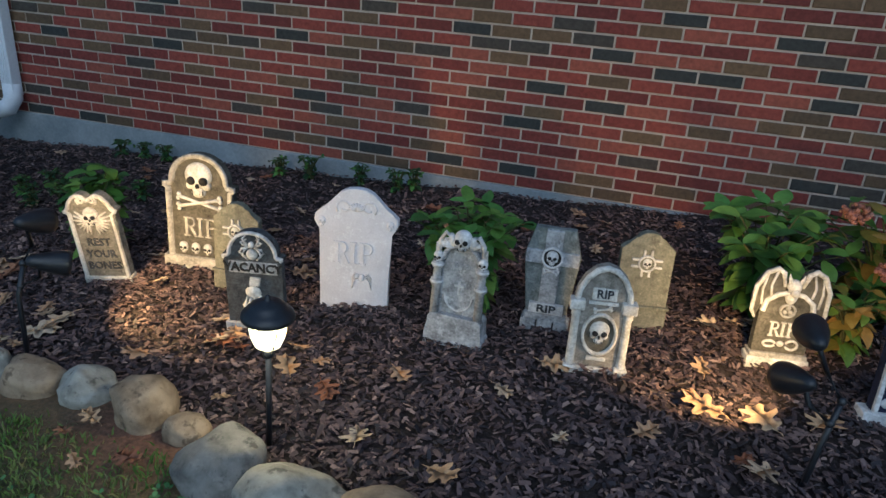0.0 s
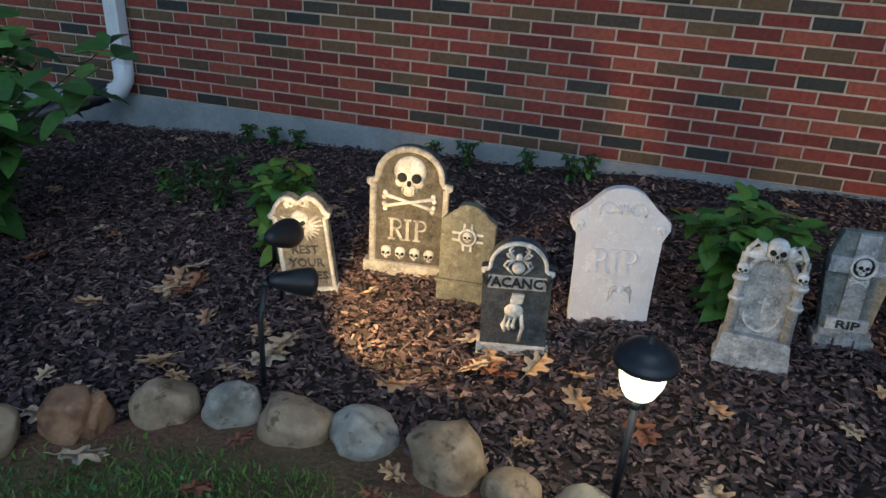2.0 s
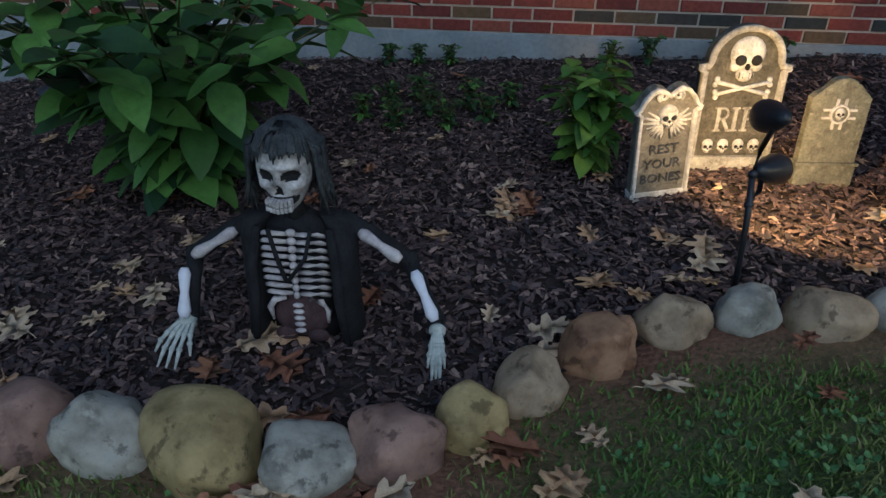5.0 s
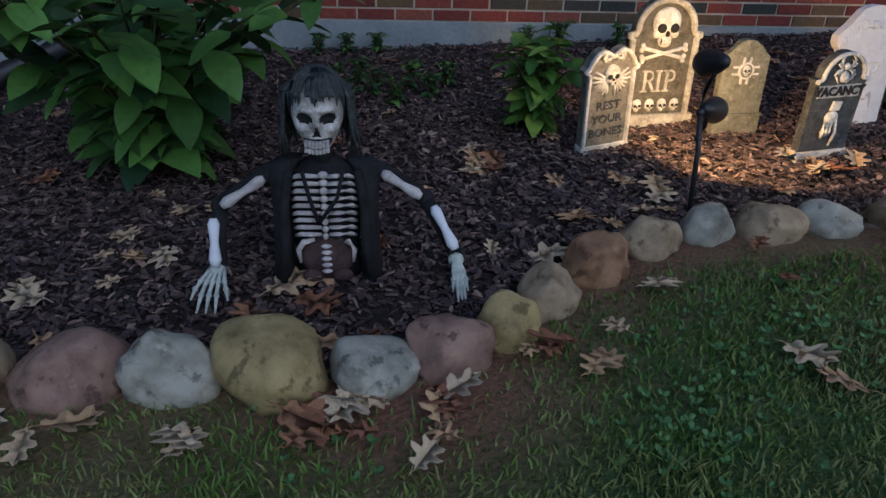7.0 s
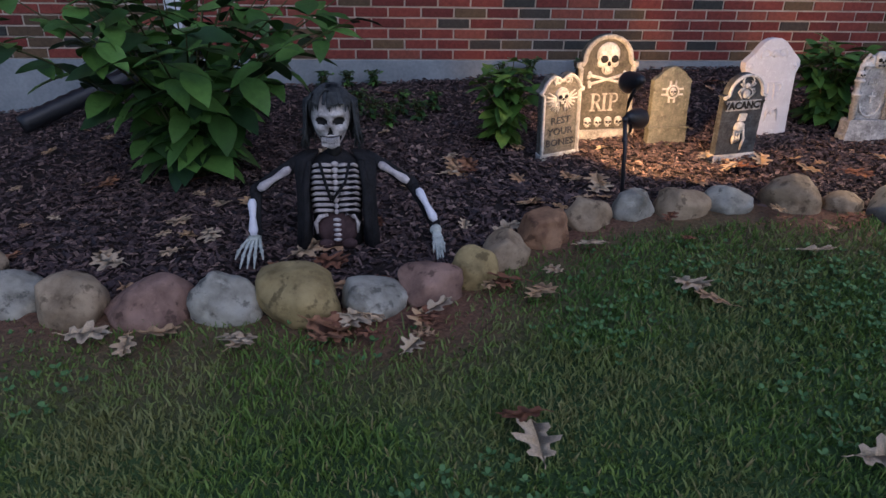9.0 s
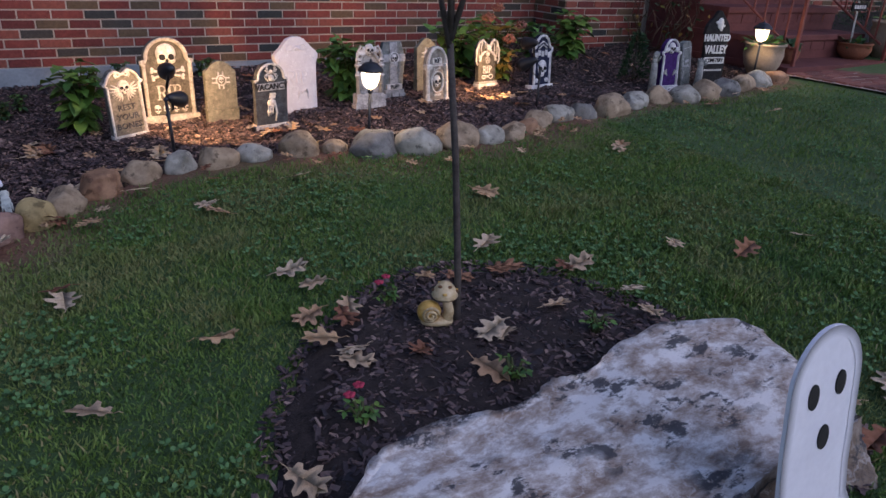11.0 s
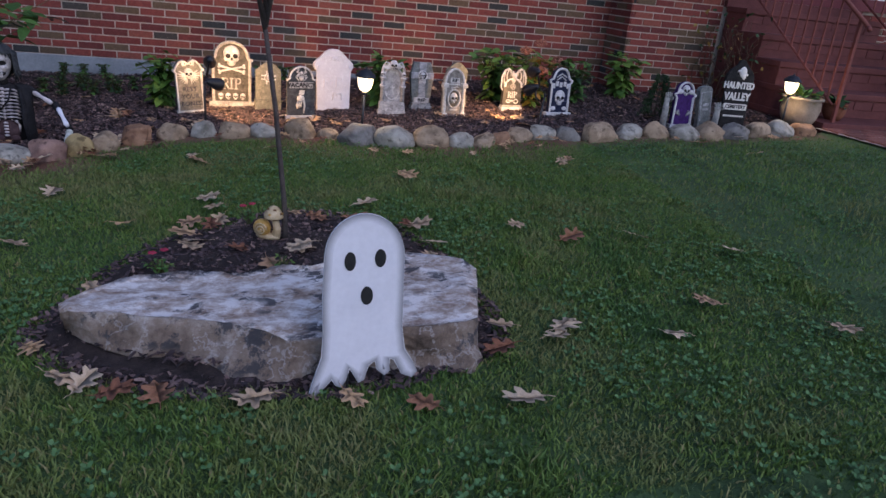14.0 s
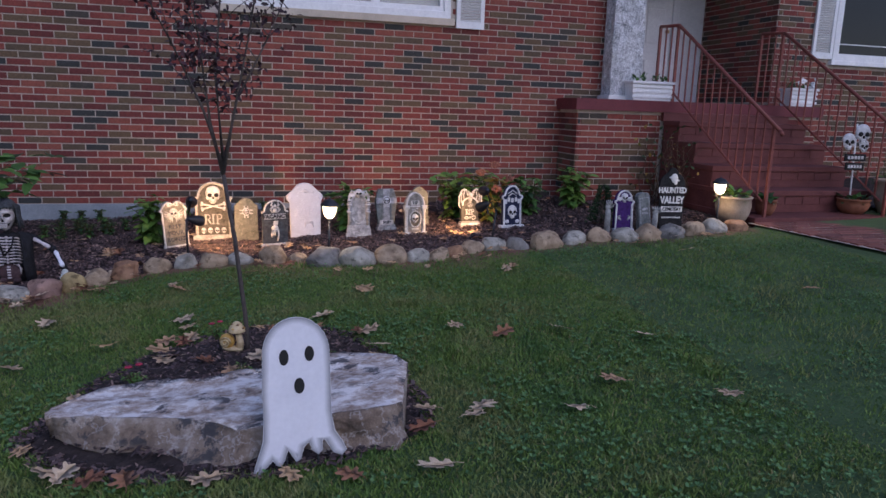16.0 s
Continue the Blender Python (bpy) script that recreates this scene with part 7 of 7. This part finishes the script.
def planter(x, y, z, r, h, material, label, seed, mats, ln, n):
    p = thing("planter", pose(x, y, z), label, "planter")
    bm = bmesh.new()
    lathe(bm, [(r * 0.62, 0), (r * 0.88, h * 0.3), (r, h * 0.62), (r * 0.95, h * 0.9), (r * 1.04, h * 0.93), (r * 1.04, h), (r * 0.90, h), (r * 0.84, h * 0.85), (0.0005, h * 0.85)], 28)
    part("pot", bm, material, p)
    rg = random.Random(seed)
    for k in range(n):
        ob = new("leaf", leaf_of(ln, rg.choice(mats)))
        ob.parent = p
        a = rg.uniform(0, 360)
        q = r * rg.uniform(0, 0.8)
        ob.matrix_local = pose(q * math.cos(radians(a)), q * math.sin(radians(a)), h * rg.uniform(0.85, 1.12), rg.uniform(-25, 25), rg.uniform(-65, 15), a + rg.uniform(-40, 40))
    return p


planter(2.93, 1.74, gz(2.93, 1.74), 0.165, 0.26, M_URN, "rounded sandy urn with trailing light green plant, lamplit", 3, [M_LIME, M_GREEN], 0.10, 34)
planter(3.33, 1.78, 0.18, 0.10, 0.15, M_TERRA, "dark terracotta pot with green plant on the step", 5, [M_GREEN, M_DEEP], 0.10, 20)
planter(4.42, 1.82, 0.18, 0.155, 0.15, M_TERRA, "low terracotta bowl with trailing plant on the step", 6, [M_GREEN, M_DEEP], 0.08, 26)
planter(4.80, 1.72, gz(4.8, 1.72), 0.18, 0.34, M_URN, "sandy urn with white and yellow flowers by the steps", 7, [M_GREEN, M_LIME, M_GOLD], 0.08, 26)

sg = thing("skull_sign", pose(4.42, 1.86, 0.28, -3, 0, -8), "white skull cluster yard sign with two black plaques", "yard sign")
bm = bmesh.new()
tube(bm, [(0, 0.012, 0.0), (0, 0.012, 0.80)], 0.008, 8)
part("stake", bm, M_WHITE, sg)
for cx, cz, s in ((-0.085, 0.62, 0.145), (0.06, 0.70, 0.17), (0.085, 0.58, 0.11)):
    bm = bmesh.new()
    skull(bm, cx, cz, s, 0.0, 0.14)
    part("skull", bm, [F_LGREY, F_DARK], sg)
for cz, ww in ((0.46, 0.23), (0.37, 0.20)):
    part("plaque", bx(-ww / 2, ww / 2, -0.012, 0.006, cz - 0.036, cz + 0.036, bevel=0.004), F_DARK, sg)
    bm = bmesh.new()
    for k in range(5):
        box(bm, -ww * 0.38 + k * ww * 0.16, -ww * 0.38 + k * ww * 0.16 + ww * 0.11, -0.016, -0.010, cz - 0.016, cz + 0.016, 0.001)
    part("writing_bar", bm, F_LGREY, sg, "unreadable pale writing")

# dry vine on the side of the steps
vine = thing("dry_vine", pose(2.95, 3.0, gz(2.95, 3.0)), "tangle of dry brown climbing vine beside the steps", "vine")
M_VINE = surface("dry_vine_bark", (0.05, 0.032, 0.022), (0.13, 0.085, 0.055), 25, 100, 0.95, 0.5)
rg = random.Random(12)
for k in range(26):
    p = Vector((rg.uniform(-0.25, 0.06), rg.uniform(-0.55, 0.22), -0.02))
    pts = [p.copy()]
    for j in range(7):
        p = p + Vector((rg.uniform(-0.07, 0.07), rg.uniform(-0.10, 0.10), rg.uniform(0.05, 0.15)))
        p.x = min(p.x, 0.085)
        p.y = min(p.y, 0.26)
        pts.append(p.copy())
    bm = bmesh.new()
    tube(bm, pts, [0.007 - 0.0007 * j for j in range(8)], 5)
    part("vine_stem", bm, M_VINE, vine)
for k in range(90):
    ob = new("leaf", leaf_of(0.05, M_DEEP if k % 3 else M_GOLD))
    ob.parent = vine
    ob.matrix_local = pose(rg.uniform(-0.28, 0.06), rg.uniform(-0.6, 0.24), rg.uniform(0.1, 0.85), rg.uniform(-60, 60), rg.uniform(-60, 60), rg.uniform(0, 360))

# ---- brick walk and the bed beyond it ----
def walk_left(y):
    return 3.05 + 0.22 * (1.4 - y)


bm = bmesh.new()
ys = list(np.arange(-5.0, 1.62, 0.2)) + [1.60]
rows = [[bm.verts.new((walk_left(y) + 1.58 * k / 6, y, gz(walk_left(y), y) + (0.030 if 0 < k < 6 else 0.02))) for k in range(7)] for y in ys]
for a, b in zip(rows, rows[1:]):
    for k in range(6):
        bm.faces.new((a[k], a[k + 1], b[k + 1], b[k]))
pavement = tagged(part("pavement", bm, M_MORTAR), "reddish brick garden walk to the front steps", "walkway", kind="structure")
verts, faces = [], []
rg = random.Random(3)
for r, y in enumerate(np.arange(-4.952, 1.56, 0.104)):
    for c in range(8):
        xa = walk_left(y) + 0.02 + c * 0.206 - (0.103 if r % 2 else 0)
        xb = min(xa + 0.197, walk_left(y) + 1.56)
        xa = max(xa, walk_left(y) + 0.01)
        if xb - xa < 0.04:
            continue
        z = gz(walk_left(y), y) + 0.036 + rg.uniform(-0.003, 0.003)
        o = len(verts)
        for p in ((xa, y, z - 0.02), (xb, y, z - 0.02), (xb, y + 0.095, z - 0.02), (xa, y + 0.095, z - 0.02), (xa + 0.004, y + 0.004, z), (xb - 0.004, y + 0.004, z), (xb - 0.004, y + 0.091, z), (xa + 0.004, y + 0.091, z)):
            verts.append(p)
        faces += [tuple(o + i for i in q) for q in ((4, 5, 6, 7), (0, 1, 5, 4), (1, 2, 6, 5), (2, 3, 7, 6), (3, 0, 4, 7))]
pv = raw("paver", verts, faces, M_PAVER, pavement)
pv["kind"] = "stuff"

_v = [(x, y, gz(x, y) + 0.03) for x, y in ((4.76, 1.6), (6.2, 2.05), (7.8, 2.7), (9.4, 3.1), (9.4, 3.75), (7.8, 3.75), (6.2, 3.75), (4.76, 3.75))]
tagged(raw("far_mulch_bed", _v, [(0, 1, 6, 7), (1, 2, 5, 6), (2, 3, 4, 5)], M_MULCH), "dark mulch bed beyond the front steps", "mulch bed", kind="structure")
for i in range(14):
    x = 4.78 + i * 0.235
    y = 1.50 + (x - 4.76) * 0.36
    ob = boulder("border_stone", 90 + i * 2.3, 0.23, ROCKS[("tan", "yellow", "tan", "white", "tan", "dark")[i % 6]], 0.7)
    ob.matrix_world = pose(x, y, gz(x, y) + 0.05, 0, 0, 20 + i * 7 % 30)
    tagged(ob, "rounded fieldstone edging the bed beyond the steps", "stone", "stones edging the far bed")

# bricks of the porch and the wing
def build_more_bricks():
    joined_bricks("brick_rows", brick_field(2.008, 3.05, 0.0, 1.13, Z0, XPH), Matrix.Translation((0, 3.30, 0)), porch)
    joined_bricks("brick_rows", brick_field(4.75, 5.20, 0.0, 1.13, Z0, XPH), Matrix.Translation((0, 3.30, 0)), porch)
    side = Matrix.Translation((2.0, 0, 0)) @ Matrix(((0, 1, 0, 0), (-1, 0, 0, 0), (0, 0, 1, 0), (0, 0, 0, 1)))
    joined_bricks("brick_rows", brick_field(-3.77, -3.30, 0.0, 1.13, Z0, 0.0), side, porch)
    joined_bricks("brick_rows", brick_field(4.86, 9.5, 0.0, WTOP, Z0, XPH, (5.72, 7.31, 1.86, 3.21)), Matrix.Translation((0, WY, 0)), wall_wing)
    side2 = Matrix.Translation((4.85, 0, 0)) @ Matrix(((0, 1, 0, 0), (-1, 0, 0, 0), (0, 0, 1, 0), (0, 0, 0, 1)))
    joined_bricks("brick_rows", brick_field(-5.3, -3.77, PZ, WTOP, Z0, 0.05), side2, wall_wing)

# ---- bricks, chips and grass, last ----
def in_hole(x0, x1, z0, z1, hole):
    return hole and x1 > hole[0] + 0.01 and x0 < hole[1] - 0.01 and z1 > hole[2] - 0.07 and z0 < hole[3]


def brick_mesh():
    bm = bmesh.new()
    box(bm, -(BW - 0.011) / 2, (BW - 0.011) / 2, 0, 0.05, -(BH - 0.011) / 2, (BH - 0.011) / 2)
    bmesh.ops.bevel(bm, geom=[e for e in bm.edges if all(v.co.y < 0.01 for v in e.verts)], offset=0.003, segments=1, affect='EDGES')
    me = bpy.data.meshes.new("brick")
    bm.to_mesh(me)
    bm.free()
    me.materials.append(M_BRICK)
    return me


def brick_field(x0, x1, z0, z1, zbase, xphase, hole=None):
    """Centres and widths of the bricks of a running bond."""
    out = []
    k0 = int(math.floor((z0 - zbase) / BH))
    for k in range(k0, int((z1 - zbase) / BH)):
        zc = zbase + (k + 0.5) * BH
        if zc - BH / 2 < z0 - 0.001:
            continue
        off = xphase + (k % 2) * BW / 2
        i0 = int(math.floor((x0 - off) / BW))
        for i in range(i0, int((x1 - off) / BW) + 2):
            a, b = max(x0, off + (i - 0.5) * BW), min(x1, off + (i + 0.5) * BW)
            if b - a < 0.03 or in_hole(a, b, zc - BH / 2, zc + BH / 2, hole):
                continue
            out.append((a, b, zc))
    return out


def joined_bricks(name, rows, frame_m, parent, material=None):
    """All these bricks in one mesh; frame_m maps x, depth, z into the world."""
    rg = random.Random(5)
    verts, faces = [], []
    for a, b, zc in rows:
        o = len(verts)
        d = rg.uniform(-0.0025, 0.0025)
        a, b, z0, z1 = a + 0.0055, b - 0.0055, zc - BH / 2 + 0.0055, zc + BH / 2 - 0.0055
        e = 0.003
        for p in ((a, 0.05, z0), (b, 0.05, z0), (b, 0.05, z1), (a, 0.05, z1), (a, d + e, z0), (b, d + e, z0), (b, d + e, z1), (a, d + e, z1), (a + e, d, z0 + e), (b - e, d, z0 + e), (b - e, d, z1 - e), (a + e, d, z1 - e)):
            verts.append(frame_m @ Vector(p))
        for q in ((8, 9, 10, 11), (4, 5, 9, 8), (5, 6, 10, 9), (6, 7, 11, 10), (7, 4, 8, 11), (0, 1, 5, 4), (1, 2, 6, 5), (2, 3, 7, 6), (3, 0, 4, 7)):
            faces.append(tuple(o + i for i in q))
    ob = raw(name, verts, faces, material or M_BRICK_FAR, parent)
    ob["kind"] = "stuff"
    return ob


XPH = -2.107
_main = brick_field(WX0, WX1, Z0, WTOP, Z0, XPH, WIN)
_near = [r for r in _main if -3.6 < (r[0] + r[1]) / 2 < 0.35 and r[2] < 1.02 and abs(r[1] - r[0] - BW) < 0.001]
_bmesh = brick_mesh()
_rg = random.Random(11)
for a, b, zc in _near[:300]:
    ob = new("brick", _bmesh)
    ob.parent = wall_main
    ob.matrix_world = pose((a + b) / 2, WY + _rg.uniform(-0.0025, 0.0025), zc, 0, _rg.uniform(-0.25, 0.25), 0)
_done = set(_near[:300])
joined_bricks("brick_rows", [r for r in _main if r not in _done], Matrix.Translation((0, WY, 0)), wall_main)


build_more_bricks()


def scatter(n, seed, sampler):
    rg = np.random.RandomState(seed)
    return [p for p in (sampler(rg) for _ in range(n)) if p]


def chips(name, pts, seed, smin, smax):
    """Loose flat slivers of bark, one mesh."""
    rg = np.random.RandomState(seed)
    verts, faces = [], []
    for x, y, z in pts:
        ln, th = rg.uniform(smin, smax), rg.uniform(0.0015, 0.004)
        wd = ln * rg.uniform(0.20, 0.55)
        m = pose(x, y, z + 0.003, rg.normal(0, 22), rg.normal(0, 20), rg.uniform(0, 360))
        o = len(verts)
        t0, t1 = rg.uniform(0.3, 1.0), rg.uniform(0.3, 1.0)
        for p in ((-ln / 2, -wd / 2 * t0, 0), (ln / 2, -wd / 2 * t1, 0), (ln / 2, wd / 2 * t1, 0), (-ln / 2, wd / 2 * t0, 0), (-ln / 2, -wd / 2 * t0, th), (0, -wd / 2, th * 1.5), (ln / 2, -wd / 2 * t1, th), (ln / 2, wd / 2 * t1, th), (0, wd / 2, th * 1.5), (-ln / 2, wd / 2 * t0, th)):
            verts.append(tuple(m @ Vector(p)))
        for q in ((4, 5, 8, 9), (5, 6, 7, 8), (0, 1, 6, 5, 4), (2, 3, 9, 8, 7)):
            faces.append(tuple(o + i for i in q))
    return raw(name, verts, faces, M_CHIP)


def _bed_pt(rg):
    x = rg.uniform(-8.2, 3.0)
    y = rg.uniform(0.8, 3.75)
    if y < edge_y(x) + 0.02:
        return None
    if rg.uniform() > (1.0 if -4.4 < x < 0.9 and y < 2.9 else 0.45):
        return None
    return x, y, bed_z(x, y)


def _ring_pt(rg):
    x, y = rg.uniform(-2.5, -0.8), rg.uniform(-1.7, 0.0)
    if not in_ring(x, y, 0.02):
        return None
    return x, y, gz(x, y) + (0.04 if in_ring(x, y, -0.12) else 0.01)


tagged(chips("mulch_chips", scatter(150000, 1, _bed_pt), 2, 0.010, 0.038), "dark brown shredded bark chips covering the bed", "mulch", kind="stuff")
tagged(chips("mulch_chips", scatter(9000, 3, _ring_pt), 4, 0.012, 0.04), "dark brown bark chips under the young tree", "mulch", kind="stuff")


def grass(n, seed):
    rg = np.random.RandomState(seed)
    verts, faces = [], []
    for _ in range(n):
        if rg.uniform() < 0.42:
            x, y = rg.uniform(-5.0, 3.4), rg.uniform(-4.3, 1.35)
        else:
            x, y = rg.uniform(-4.0, 0.7), rg.uniform(-2.2, 1.3)
        if y > edge_y(x) - 0.05 or in_ring(x, y, -0.03):
            continue
        if x > 3.05 and y < 1.4:
            continue
        s = soil_at(x, y)
        if rg.uniform() < s * 0.95:
            continue
        k = noise.noise((x * 0.9, y * 0.9, 9)) * 0.5 + 0.5
        tuft = max(0.0, noise.noise((x * 4.5, y * 4.5, 31)) - 0.25)
        h = rg.uniform(0.012, 0.030) * (0.50 + 0.9 * k + 2.4 * tuft)
        w = rg.uniform(0.0018, 0.0038)
        a = rg.uniform(0, 2 * math.pi)
        lean = rg.uniform(0.2, 1.1) * h
        b = rg.uniform(0, 2 * math.pi)
        z = lawn_z(x, y) - 0.004
        dx, dy, lx, ly = math.cos(a) * w, math.sin(a) * w, math.cos(b) * lean, math.sin(b) * lean
        o = len(verts)
        verts += [(x - dx, y - dy, z), (x + dx, y + dy, z), (x + dx * 0.8 + lx * 0.35, y + dy * 0.8 + ly * 0.35, z + h * 0.6), (x - dx * 0.8 + lx * 0.35, y - dy * 0.8 + ly * 0.35, z + h * 0.6), (x + lx, y + ly, z + h)]
        faces += [(o, o + 1, o + 2, o + 3), (o + 3, o + 2, o + 4)]
    return raw("grass", verts, faces, M_BLADE)


tagged(grass(330000, 21), "short green lawn grass", "grass", kind="stuff")


def clover(n, seed):
    rg = np.random.RandomState(seed)
    verts, faces = [], []
    for _ in range(n):
        x, y = rg.uniform(-4.6, 3.0), rg.uniform(-4.0, 1.2)
        if y > edge_y(x) - 0.06 or in_ring(x, y, 0.0) or noise.noise((x * 1.6, y * 1.6, 14)) - 0.12 < rg.uniform(-0.25, 0.25) or rg.uniform() < soil_at(x, y):
            continue
        z = lawn_z(x, y) + rg.uniform(0.010, 0.034)
        a0 = rg.uniform(0, 6.28)
        r = rg.uniform(0.004, 0.009)
        for k in range(3):
            a = a0 + k * 2.094
            cx, cy = x + math.cos(a) * r, y + math.sin(a) * r
            o = len(verts)
            for j in range(6):
                q = a + j * math.pi / 3
                verts.append((cx + math.cos(q) * r * 0.9, cy + math.sin(q) * r * 0.9, z + 0.004 * math.cos(q - a) + rg.uniform(-0.002, 0.002)))
            faces.append(tuple(range(o, o + 6)))
    return raw("clover", verts, faces, M_CLOVER)


tagged(clover(36000, 33), "low clover leaves in the lawn", "clover", kind="stuff")
